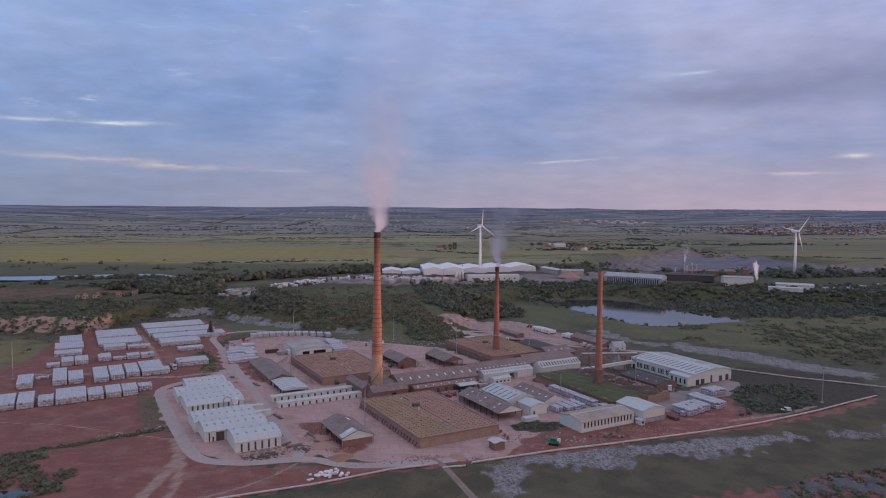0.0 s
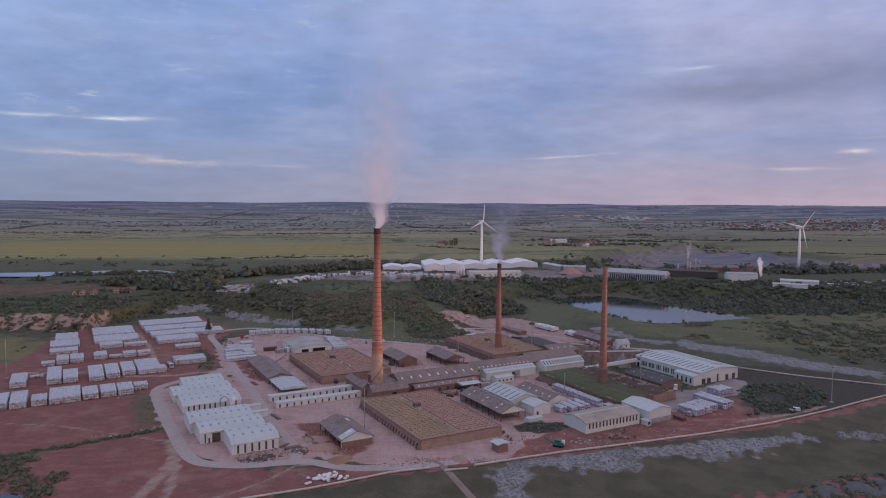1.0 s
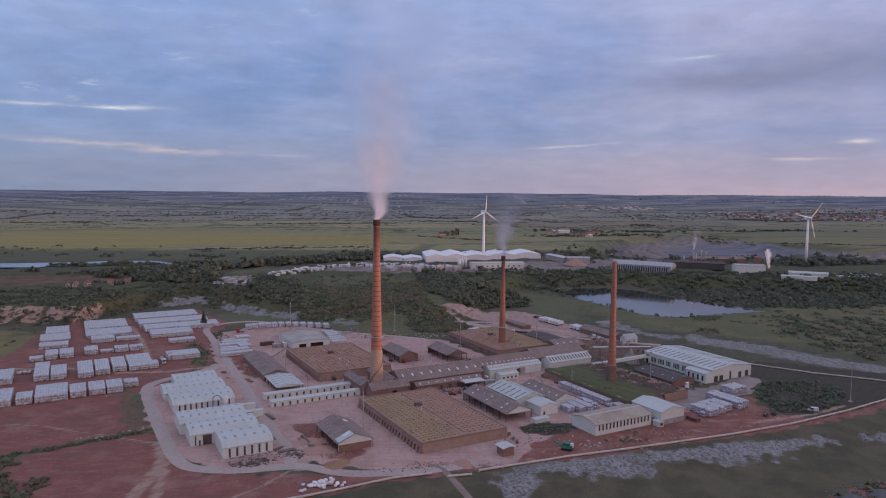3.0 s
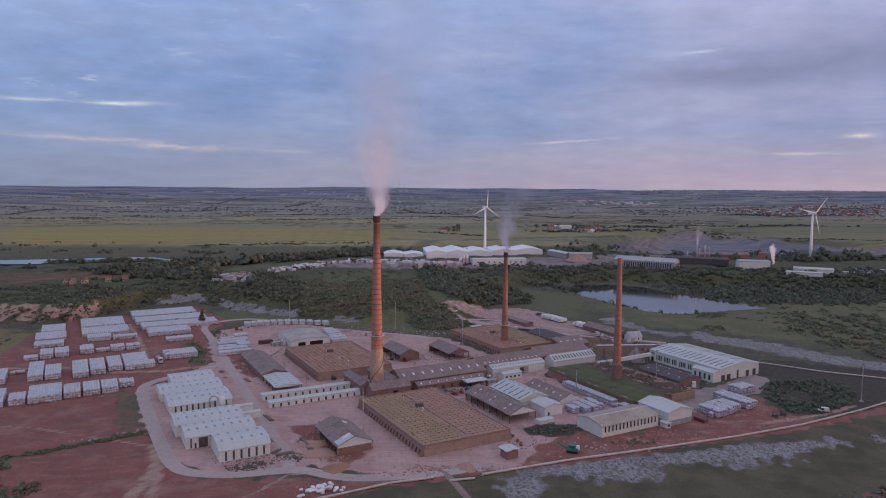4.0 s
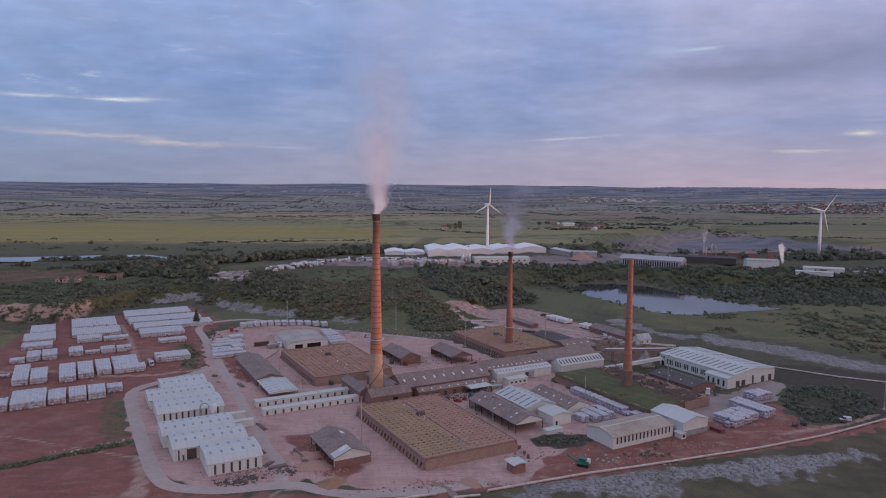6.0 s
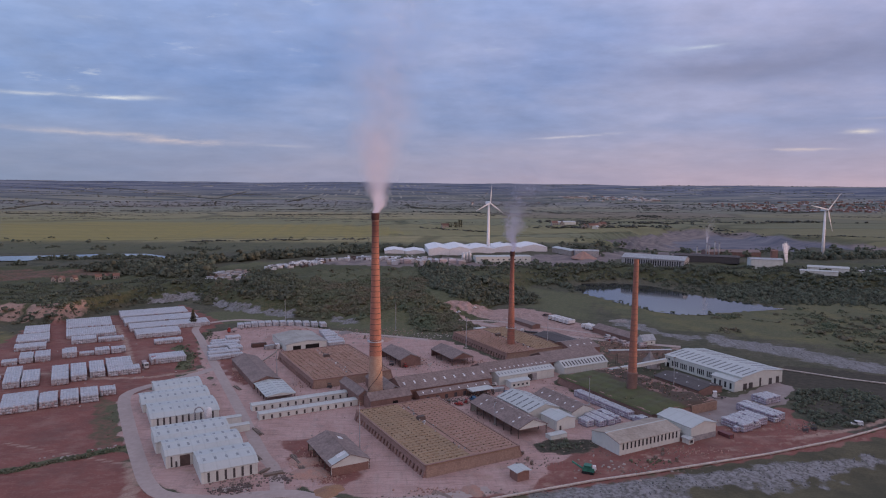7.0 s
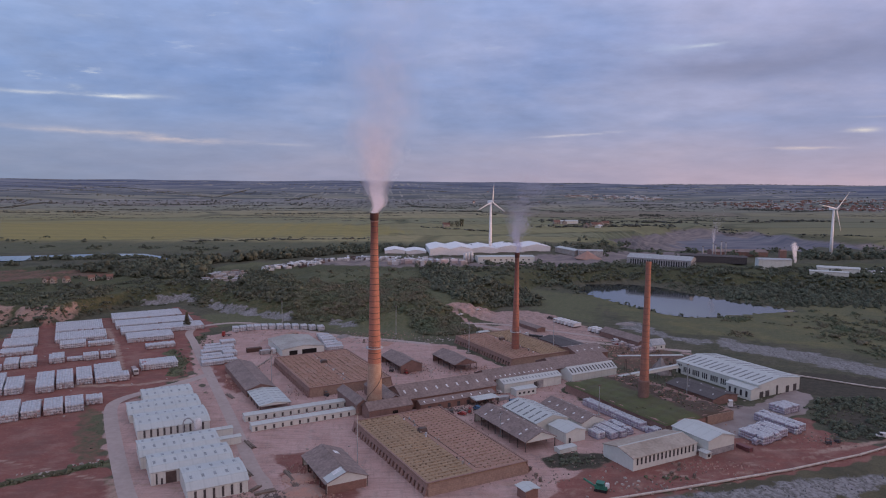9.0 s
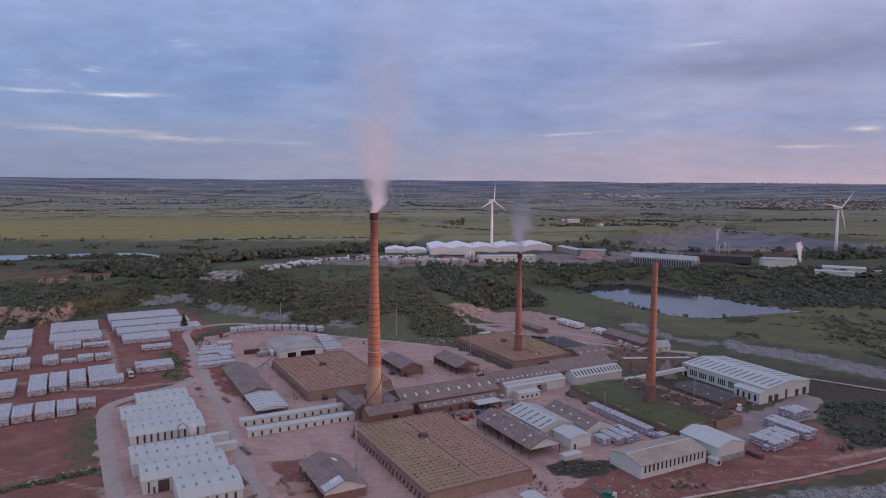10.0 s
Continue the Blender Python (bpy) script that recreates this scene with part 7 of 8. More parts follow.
# ---------------------------------------------------------------- boundary pipeline
def make_pipeline(points, r, label):
    e = thing("pipeline", Matrix.Identity(4), label, "pipeline")
    for (ax, ay), (bx, by) in zip(points, points[1:]):
        n = max(1, int(math.hypot(bx - ax, by - ay) / 9))
        for k in range(n):
            p = [(ax + (bx - ax) * q / n, ay + (by - ay) * q / n) for q in (k, k + 1)]
            zz = [float(ground_height(*q)) + 0.55 for q in p]
            a, b = Vector((*world(*p[0]), zz[0])), Vector((*world(*p[1]), zz[1]))
            part("pipe", beam(a, b - (b - a) * 0.02, r, sides=10), M_KERB, e)
            part("saddle", box(a.x - 0.4, a.x + 0.4, a.y - 0.4, a.y + 0.4, a.z - 1.2, a.z - r * 0.6), M_CONCRETE, e)
    return e


make_pipeline([(-95, -141), (-51, -127), (-26, -120), (-15, -116), (5, -108), (21, -105)], 0.42, "pale pipeline on low saddles along the works boundary")
make_pipeline([(26.5, -108), (36, -107)], 0.42, "short length of pale pipeline beside the track")
make_pipeline([(39, -104), (78, -93.5), (105, -88), (131, -82), (157, -76), (174, -71), (192, -65.8), (212, -58.2), (234, -49.6), (258, -38.8), (284.6, -27.7)], 0.45, "pale pipeline on low saddles along the works boundary")
make_pipeline([(216, 56), (235.4, 36), (260.5, 15), (287, -1), (303, -12), (330, -30)], 0.4, "pale pipeline crossing the rough grass")


# ---------------------------------------------------------------- masts
def make_mast(x, y, h, arms=0, base=True):
    e = thing("lamp_mast", place(x, y, float(ground_height(x, y)), 0, 0, random.Random(int(x * 3)).random() * 180), "slim grey steel lighting mast in the yard", "mast", "lighting masts")
    part("pole", tube([(0.26, -0.3), (0.20, h * 0.5), (0.13, h)], sides=10), M_GALV, e)
    if base:
        part("footing", box(-0.9, 0.9, -0.9, 0.9, -0.3, 0.35, taper=0.08), M_CONCRETE, e)
    part("lamp_head", box(-0.9, 0.9, -0.25, 0.25, h, h + 0.35, taper=0.05), M_STEEL, e)
    for k in range(arms):
        part("arm", beam((0, 0, h - 0.4), ((4.5 if k == 0 else -4.5), 0, h - (2.0 if k == 0 else 1.2)), 0.12), M_GALV, e)
    return e


for x, y, h, arms in ((-6, -62, 21, 0), (53, -35, 10.5, 2), (-53, 38, 19, 0), (58, 98, 20, 0), (111, 95, 21, 0), (103, -14, 14, 0), (155, 6, 17, 0), (-68, 180, 18, 0), (245, -36, 19, 0), (14, 150, 20, 0), (-220, 49, 24, 0)):
    make_mast(x, y, h, arms)


# ---------------------------------------------------------------- vehicles
def wheel_set(e, places, r):
    wm = mesh_of("wheel", beam((-0.16, 0, 0), (0.16, 0, 0), r, sides=14), M_TYRE)
    rim = mesh_of("rim", beam((-0.17, 0, 0), (0.17, 0, 0), r * 0.55, sides=10), M_GALV)
    for x, y in places:
        w = part("wheel", wm, None, e, at=Matrix.Translation((x, y, r)))
        part("rim", rim, None, w)


def make_car(x, y, turn, paint, label, van=False):
    e = thing("van" if van else "car", place(x, y, float(ground_height(x, y)) + 0.12, 0, 0, turn), label, "van" if van else "car")
    L, W = (2.6, 0.95) if van else (2.1, 0.88)
    part("body", prism([(-L, 0.35), (L, 0.35), (L, 0.75), (L - 0.5, 0.95), (-L, 0.95)], -W, W), paint, e)
    top = 2.1 if van else 1.45
    part("cabin", prism([(-L + (0.0 if van else 0.35), 0.95), (L - 1.1, 0.95), (L - 1.75, top), (-L + (0.15 if van else 0.9), top)], -W + 0.08, W - 0.08), paint, e)
    part("windscreen", prism([(L - 1.08, 1.0), (L - 1.02, 1.0), (L - 1.66, top - 0.08), (L - 1.72, top - 0.08)], -W + 0.16, W - 0.16), M_GLASS, e)
    for sx in (-1, 1):
        part("side_window", box(sx * (W - 0.07) - 0.02, sx * (W - 0.07) + 0.02, -0.2, L - 1.5, 1.05, top - 0.15), M_GLASS, e)
    wheel_set(e, [(sx * (W - 0.12), sy) for sx in (-1, 1) for sy in (-L + 0.75, L - 0.75)], 0.33)
    return e


def make_lorry(x, y, turn, cab, body, label, trailer=True):
    e = thing("lorry", place(x, y, float(ground_height(x, y)) + 0.12, 0, 0, turn), label, "lorry")
    part("cab", prism([(1.2, 0.6), (3.3, 0.6), (3.35, 1.9), (3.0, 3.3), (1.2, 3.4)], -1.22, 1.22), cab, e)
    part("windscreen", prism([(3.33, 1.95), (3.38, 1.95), (3.08, 3.0), (3.03, 3.0)], -1.05, 1.05), M_GLASS, e)
    part("chassis", box(-0.5, 0.5, -9.2 if trailer else -3.2, 1.2, 0.75, 1.05), M_STEEL, e)
    places = [(sx * 1.0, 2.4) for sx in (-1, 1)] + [(sx * 1.0, -1.2) for sx in (-1, 1)]
    if trailer:
        part("trailer_bed", box(-1.25, 1.25, -9.4, 0.7, 1.05, 1.3), M_TIMBER, e)
        for k in range(4):
            part("load", box(-1.15, 1.15, -9.1 + 2.45 * k, -6.9 + 2.45 * k, 1.3, 2.4), body, e)
        places += [(sx * 1.0, yy) for sx in (-1, 1) for yy in (-6.6, -7.8)]
    wheel_set(e, places, 0.5)
    return e


make_lorry(172, -9, 70, M_VAN, M_PACK_TOP, "white lorry tractor parked on the factory apron", False)
make_lorry(-131, 80, 205, M_RED, M_PACK_TOP, "red-cabbed flatbed lorry loaded with white packs", True)
make_lorry(-130.5, 66, 205, M_VAN, M_PACK_RED, "white-cabbed flatbed lorry loaded with red packs", True)
make_lorry(105, 134, 60, M_VAN, M_DOOR, "lorry with a dark load behind the kiln", True)
make_lorry(-101, 152, 110, M_RED, M_RED, "small red lorry on the dusty yard", False)
for x, y, turn, paint, label, van in ((215, -49, 60, M_VAN, "white van standing by the bushes", True), (81, 209, -50, M_VAN, "white car on the haul road", False), (65, 195, 130, M_VAN, "pale car on the haul road", False),
                                      (135, 193, 40, M_STEEL, "dark van beside the haul road", True), (160, 120, 30, M_VAN, "white van beside brick packs", True), (163, 116, 20, M_VAN, "white car beside brick packs", False), (159, 110, 60, M_RED, "red car beside brick packs", False),
                                      (31, 11, 100, M_VAN, "white van beside the machine house", True), (48, -3, 20, M_BLUE, "blue van by the annexe", True), (40, -9, 60, M_RED, "red car by the annexe", False), (26, -14, 20, M_BLUE, "blue machine cab by the annexe", True), (165, 4, 30, M_RED, "red car beside the dark shed", False), (62, 20, 60, M_VAN, "white car in the yard", False)):
    make_car(x, y, turn, paint, label, van)
def make_forklift(x, y, turn, paint, label):
    e = thing("forklift", place(x, y, float(ground_height(x, y)) + 0.12, 0, 0, turn), label, "forklift", "yard forklifts")
    part("body", prism([(-1.3, 0.35), (0.9, 0.35), (0.9, 1.0), (-0.2, 1.05), (-0.5, 1.45), (-1.3, 1.35)], -0.62, 0.62), paint, e)
    part("cab_roof", box(-0.6, 0.6, -0.9, 0.7, 2.2, 2.3, taper=0.05), paint, e)
    for sx in (-1, 1):
        part("post", beam((sx * 0.55, 0.65, 0.9), (sx * 0.52, 0.45, 2.2), 0.05), M_STEEL, e)
        part("post", beam((sx * 0.55, -0.8, 1.3), (sx * 0.52, -0.7, 2.2), 0.05), M_STEEL, e)
        part("mast", box(sx * 0.42 - 0.07, sx * 0.42 + 0.07, 1.0, 1.15, 0.15, 2.7), M_STEEL, e)
        part("fork", box(sx * 0.35 - 0.06, sx * 0.35 + 0.06, 1.15, 2.3, 0.15, 0.2), M_STEEL, e)
    wheel_set(e, [(sx * 0.6, sy) for sx in (-1, 1) for sy in (-0.85, 0.6)], 0.35)
    return e


for x, y, turn, paint, label in ((29, -11.5, 20, M_RED, "red forklift parked before the annexe"), (32, -10, 40, M_RED, "red forklift parked before the annexe"), (35.2, -8.6, 10, M_DOOR, "dark forklift parked before the annexe"), (44, -6.5, -20, M_RED, "red forklift parked before the annexe"),
                                 (22, -12.5, 100, M_BLUE, "blue forklift by the brick annexe"), (9, 61, 60, M_DOOR, "dark forklift beside the open barn"), (17, 56.5, 30, M_RED, "red forklift beside the open barn"), (-24, 22, 60, M_DOOR, "dark forklift at the kiln side"), (187, -54, 60, M_DOOR, "dark forklift standing by the bushes"), (192, -52.5, 20, M_DOOR, "dark forklift standing by the bushes")):
    make_forklift(x, y, turn, paint, label)
for k in range(9):
    s_ = k / 8
    x, y = 138 + 14 * s_ + (7 if k > 5 else 0) * 0.9, 181 - 28 * s_ - (10 if k > 5 else 0)
    e = thing("site_trailer", place(x, y, float(ground_height(x, y)), 0, 0, 28), "white box trailer in a row by the haul road", "trailer", "white box trailers")
    part("body", box(-4, 4, -1.2, 1.2, 0.9, 3.4, taper=0.05), M_VAN, e)
    part("underframe", box(-3.6, 3.6, -0.9, 0.9, 0.3, 0.9), M_STEEL, e)


# ---------------------------------------------------------------- yard plant and clutter
def make_crusher():
    e = thing("screening_plant", place(79, -86, 0, 0, 0, 150), "small green screening plant on tracks beside rubble", "machine")
    for sy in (-1, 1):
        part("track", box(-2.2, 2.2, sy * 1.1 - 0.3, sy * 1.1 + 0.3, 0, 0.9, taper=0.15), M_TYRE, e)
    part("body", box(-2.4, 2.0, -1.1, 1.1, 0.9, 2.2, taper=0.1), M_GREEN, e)
    part("hopper", box(-1.2, 1.6, -1.4, 1.4, 3.2, 2.2, taper=0.4), M_GREEN, e)
    part("conveyor", beam((1.5, 0, 1.2), (6.2, 0, 3.4), 0.35, sides=6), M_GREEN, e)
    part("cab", box(-2.9, -1.5, -0.7, 0.7, 1.6, 3.2, taper=0.1), M_VAN, e)


make_crusher()


def make_silo(x, y, r, h, label, pipe=True):
    e = thing("silo", place(x, y, float(ground_height(x, y))), label, "silo")
    part("shell", tube([(r, 1.4), (r, h), (r * 0.6, h + 0.7), (0.2, h + 0.9)], sides=20), M_VAN, e)
    for k in range(4):
        a = math.pi / 4 + k * math.pi / 2
        part("leg", beam((r * 0.8 * math.cos(a), r * 0.8 * math.sin(a), -0.2), (r * 0.8 * math.cos(a), r * 0.8 * math.sin(a), 1.8), 0.12), M_STEEL, e)
    if pipe:
        bm = bmesh.new()
        pts = [Vector((-r - 2.2 + 2.0 * math.cos(t_), 0, h - 1.2 + 2.2 * math.sin(t_))) for t_ in [math.pi * q / 8 for q in range(9)]]
        for a, b in zip(pts, pts[1:]):
            beam(a, b, 0.3, bm, 8)
        beam(pts[-1], pts[-1] - Vector((0, 0, h - 1.6)), 0.3, bm, 8)
        part("duct", bm, M_GALV, e)
    return e


make_silo(-73.5, -24.5, 1.6, 6.6, "white dust silo with a looped duct")
gable_building("link_cabin", *rect(-73, -64, 2, 5), 2.8, 3.1, "small white link cabin beside the warehouses", "cabin", overhang=0.2)
gable_building("link_cabin", *rect(-72, -63, -9, -6), 2.8, 3.1, "small white link cabin beside the warehouses", "cabin", overhang=0.2)
gable_building("site_cabin", *rect(122, 130, 99, 103), 2.6, 2.9, "small white site cabin behind the kiln", "cabin", overhang=0.2)
gable_building("loading_canopy", *rect(44, 56, -20, -14), 3.4, 3.8, "white canopy over the loading bay", "canopy", open_sides="snwe", overhang=0.2)
gable_building("skip_store", *rect(44.5, 53, -80, -76.5), 1.6, 1.8, "low white store by the drying barn", "store", overhang=0.1)
gable_building("brick_shop", *rect(140, 162, 17, 38), 4.0, 6.8, "brick workshop with a brown fibre roof", "building", roof=M_BROWN_ROOF, wall=M_BRICK, lights=4, light_mat=M_LIGHT_SHEET_PALE, light_size=(0.8, 1.4))
gable_building("dark_store", *rect(197, 208, 25, 61, "v"), 3.6, 6.0, "long dark-roofed store by the haul road", "building", roof=M_BROWN_ROOF, wall=M_BRICK_DULL)
gable_building("dark_store", *rect(165, 172, 90, 115, "v"), 2.6, 3.4, "low dark store behind the kiln", "building", roof=M_BROWN_ROOF, wall=M_BRICK_DULL)
gable_building("cottage", place(180, 101, 0, 0, 0, 15), 10, 7, 3.2, 6.2, "white cottage with a grey roof near the pond", "cottage", roof=M_GALV, openings=[("s", 0.3, 1.0, 1.2, 1.0, M_GLASS, "window"), ("s", 0.7, 1.0, 1.2, 1.0, M_GLASS, "window")])


def make_gallery(a, b, w, h, label, legs=3, mat=M_GALV):
    a, b = Vector((*world(*a[:2]), a[2])), Vector((*world(*b[:2]), b[2]))
    d = b - a
    e = thing("conveyor_gallery", Matrix.Translation(a) @ d.to_track_quat("X", "Z").to_matrix().to_4x4(), label, "conveyor")
    L = d.length
    part("gallery", box(0, L, -w / 2, w / 2, 0, h, taper=0.05), mat, e)
    part("roof", box(-0.2, L + 0.2, -w / 2 - 0.2, w / 2 + 0.2, h, h + 0.15), M_WHITE_ROOF, e)
    for k in range(legs):
        x = L * (k + 0.5) / legs
        zz = (a + d * ((k + 0.5) / legs)).z
        for sy in (-1, 1):
            part("leg", beam((x, sy * w * 0.6, -zz - 0.3), (x, sy * w * 0.35, 0), 0.16), M_STEEL, e)
    return e


make_gallery((137, 53, 7.4), (176, 55, 6.6), 2.2, 1.6, "raised brown conveyor gallery on steel legs", 4, M_BROWN_ROOF)
make_gallery((129, 29, 3.2), (168, 44, 4.2), 2.0, 1.6, "low white conveyor gallery on steel legs", 4, M_WHITE)


def make_heap(x, y, r, h, mat, label, category="heap", seed=1, name="spoil_mound"):
    rng = random.Random(seed)
    n, k = 40, 12
    ph = [rng.random() * 6.28 for _ in range(4)]
    rows = []
    for j in range(k + 1):
        s_ = j / k
        row = []
        for i in range(n):
            a = 2 * math.pi * i / n
            rr = r * s_ * (1 + 0.16 * math.sin(2 * a + ph[0]) + 0.10 * math.sin(3 * a + ph[1]) + 0.06 * math.sin(7 * a + ph[2]))
            px, py = rr * math.cos(a), rr * math.sin(a)
            pz = h * (1 - s_) ** 1.15 + 0.10 * h * noise.noise(Vector((px * 0.8, py * 0.8, seed))) - (0.4 if j == k else 0)
            row.append((px, py, pz))
        rows.append(row)
    v = np.array(rows)
    idx = np.arange(n * (k + 1)).reshape(k + 1, n)
    nxt = np.roll(idx, -1, axis=1)
    q = np.stack([idx[:-1], idx[1:], nxt[1:], nxt[:-1]], -1).reshape(-1, 4)
    ob = new(name, array_mesh(name, v.reshape(-1, 3), q, mat))
    ob.matrix_basis = place(x, y, float(ground_height(x, y)))
    return tagged(ob, label, category)


M_GREYHEAP = material("grey_spoil", (0.27, 0.245, 0.24), (0.19, 0.165, 0.16), scale=0.3, island=0.3)
M_MARL_HEAP = material("dark_rock", (0.135, 0.130, 0.138), (0.085, 0.083, 0.086), scale=0.4, fine=1.6, bump=1.0)
M_MAROON = material("maroon_paint", (0.19, 0.075, 0.080), rough=0.6)
M_ORANGE = material("ochre_sand", (0.33, 0.20, 0.115), (0.25, 0.14, 0.10), scale=0.3)
make_heap(-16, -93, 5.5, 1.6, M_ORANGE, "ochre sand heap at the road bend", seed=2)
make_heap(-24, -78, 7.0, 1.4, M_RUBBLE, "low heap of broken red brick", seed=3)
make_heap(-27, -68, 6.0, 1.2, M_RUBBLE, "low heap of broken red brick", seed=4)
make_heap(34, -96.5, 4.5, 1.6, M_RUBBLE, "small heap of pink brick dust", seed=5)
for x, y, r, h, k in ((157, -138, 5, 1.9, 31), (171, -133, 6, 2.2, 32), (186, -132, 6.5, 2.5, 33), (194, -137, 5.5, 2.0, 34), (199, -130, 5.5, 1.9, 35)):
    make_heap(x, y, r, h, M_MARL_HEAP, "rough heap of dark grey rock beside red clay", seed=k)
make_heap(161, 50, 7.0, 9.0, M_GREYHEAP, "steep grey clay heap under the conveyor", seed=6)
make_heap(20, 66, 7.0, 1.6, M_RUBBLE, "low heap of broken red brick", seed=7)
make_heap(-74, 60, 7.0, 1.2, M_RUBBLE, "low heap of broken red brick", seed=8)
make_heap(-66, 44, 5.0, 1.2, M_RUBBLE, "low heap of broken red brick", seed=9)
make_heap(256, 476, 15, 9, M_RUBBLE, "tall brown spoil heap near the far works", seed=10)
make_heap(-58, 158, 5.0, 1.3, M_RUBBLE, "low heap of broken red brick", seed=21)
make_heap(-22, 146, 5.5, 1.6, M_GREYHEAP, "low heap of grey spoil in the yard", seed=22)
make_heap(6, 124, 6.0, 1.5, M_RUBBLE, "low heap of broken red brick", seed=23)
make_heap(138, 92, 6.0, 1.8, M_RUBBLE, "low heap of broken red brick", seed=24)
make_heap(188, 172, 7, 1.6, M_GREYHEAP, "pale spoil heap in rough grass", seed=13)


def rubble_field(name, label, spots, mat, seed, lo=0.25, hi=0.9):
    """Loose lumps and boards lying about."""
    rng = np.random.RandomState(seed)
    v, f = [], []
    for cx, cy, rx, ry, n in spots:
        for _ in range(n):
            x, y = cx + rng.normal(0, rx), cy + rng.normal(0, ry)
            z = float(ground_height(x, y))
            sx, sy, sz = rng.uniform(lo, hi), rng.uniform(lo, hi) * rng.choice((0.4, 1)), rng.uniform(0.15, 0.5)
            a = rng.uniform(0, 3.14)
            c_, s_ = math.cos(a), math.sin(a)
            n0 = len(v)
            for zz, k in ((z - 0.1, 1.0), (z + sz, 0.75)):
                for px, py in ((-sx, -sy), (sx, -sy), (sx, sy), (-sx, sy)):
                    v.append((x + k * (px * c_ - py * s_), y + k * (px * s_ + py * c_), zz))
            f += [(n0 + 4, n0 + 5, n0 + 6, n0 + 7), (n0, n0 + 1, n0 + 5, n0 + 4), (n0 + 1, n0 + 2, n0 + 6, n0 + 5), (n0 + 2, n0 + 3, n0 + 7, n0 + 6), (n0 + 3, n0, n0 + 4, n0 + 7)]
    return tagged(new(name, array_mesh(name, np.array(v), np.array(f), mat, plan=True)), label, "rubble", kind="stuff")


rubble_field("brick_rubble", "broken red brick strewn over the yards", ((-24, -66, 4, 8, 300), (-17, -82, 3, 3, 160), (22, -96, 5, 1.5, 90), (-71, 54, 3.5, 9, 260), (18, 70, 10, 8, 280), (60, 60, 9, 5, 300), (88, 62, 8, 10, 160), (44, 34, 10, 4, 140), (-40, 40, 3, 14, 120), (-12, 26, 14, 3, 120), (104, 20, 10, 5, 90), (128, -72, 10, 3, 110), (160, 95, 8, 16, 260), (150, 50, 10, 6, 140), (190, -50, 5, 4, 60), (0, 150, 20, 6, 200), (-60, 158, 16, 8, 160), (140, 95, 10, 10, 220), (143, -40, 8, 8, 90)), M_RUBBLE, 61, 0.10, 0.34)
rubble_field("yard_litter", "timber, pallets and scrap lying about the yards", ((-50, -84, 6, 2.5, 110), (-37, -79, 5, 2, 60), (40, -18, 14, 5, 90), (90, -62, 10, 5, 60), (183, -48, 8, 5, 60), (30, 140, 22, 8, 120), (-15, 140, 14, 8, 80), (60, 0, 6, 4, 40), (150, 20, 12, 5, 80), (170, 70, 8, 20, 140), (120, -70, 8, 4, 40), (-70, 160, 14, 8, 90), (130, 110, 16, 8, 90), (36, -2, 10, 4, 60), (-60, 96, 5, 12, 60), (60, -76, 8, 4, 60), (30, 60, 12, 10, 120), (84, 66, 10, 10, 110), (108, 60, 4, 14, 70), (96, 6, 12, 4, 60), (-30, 30, 10, 6, 60), (8, -100, 10, 1.2, 50), (45, -99, 8, 1.2, 40), (-30, -107, 10, 2, 40), (100, -86, 14, 1.5, 60)), M_TIMBER, 62, 0.08, 0.42)
rubble_field("scrap_metal", "dark scrap metal and tyres heaped before the warehouse", ((-50.5, -89.5, 3.0, 1.2, 150), (-46, -86.5, 2.0, 1.0, 60), (-34, -82, 2.5, 1.5, 80), (38, -2, 7, 1.6, 110), (50, 5, 5, 1.4, 60), (26, -9, 3, 1.5, 40)), M_STEEL, 64, 0.15, 0.6)
rubble_field("white_scraps", "pale scraps and blocks lying about", ((-50, -89, 3, 1.2, 30), (-107, -49, 2.5, 1, 12), (-120, -57, 3, 1, 10), (35, -8, 12, 6, 40), (36, 64, 16, 12, 60), (92, 64, 10, 12, 40), (-46, 120, 14, 10, 40), (-8, 132, 14, 10, 60), (180, 0, 10, 6, 18), (40, 132, 8, 6, 30), (-150, 60, 40, 40, 50), (86, -82, 12, 5, 20), (-20, -60, 12, 10, 20), (40, -2, 8, 2, 36), (53, 6, 4, 1.5, 16)), M_CONCRETE, 63, 0.25, 0.7)

M_MARL = material("grey_marl_lumps", (0.19, 0.184, 0.192), (0.10, 0.10, 0.10), scale=0.4, island=0.4)


def spots_in(poly, n, seed):
    """Single places inside an outline."""
    rng = np.random.RandomState(seed)
    px, py = zip(*poly)
    x, y = scatter(min(px), max(px), min(py), max(py), n, lambda a, b: (polygon_mask(a, b, poly, 2) > 0.5) & patchy(a, b, 9, -0.2, seed), rng)
    return [(float(a), float(b), 0.3, 0.3, 1) for a, b in zip(x, y)]


rubble_field("marl_lumps", "lumps of grey marl strewn over the marsh edge", spots_in(SILT_MARSH, 2200, 66) + spots_in(SILT_MARSH_END, 600, 67) + spots_in(SILT_FAR, 1200, 68), M_MARL, 69, 0.10, 0.32)
rubble_field("clay_lumps", "lumps of red clay and grey rubble at the pit edge", spots_in(((160, -138), (166, -124), (182, -119), (230, -112), (240, -150), (165, -160)), 1500, 70), M_MARL, 71, 0.12, 0.45)

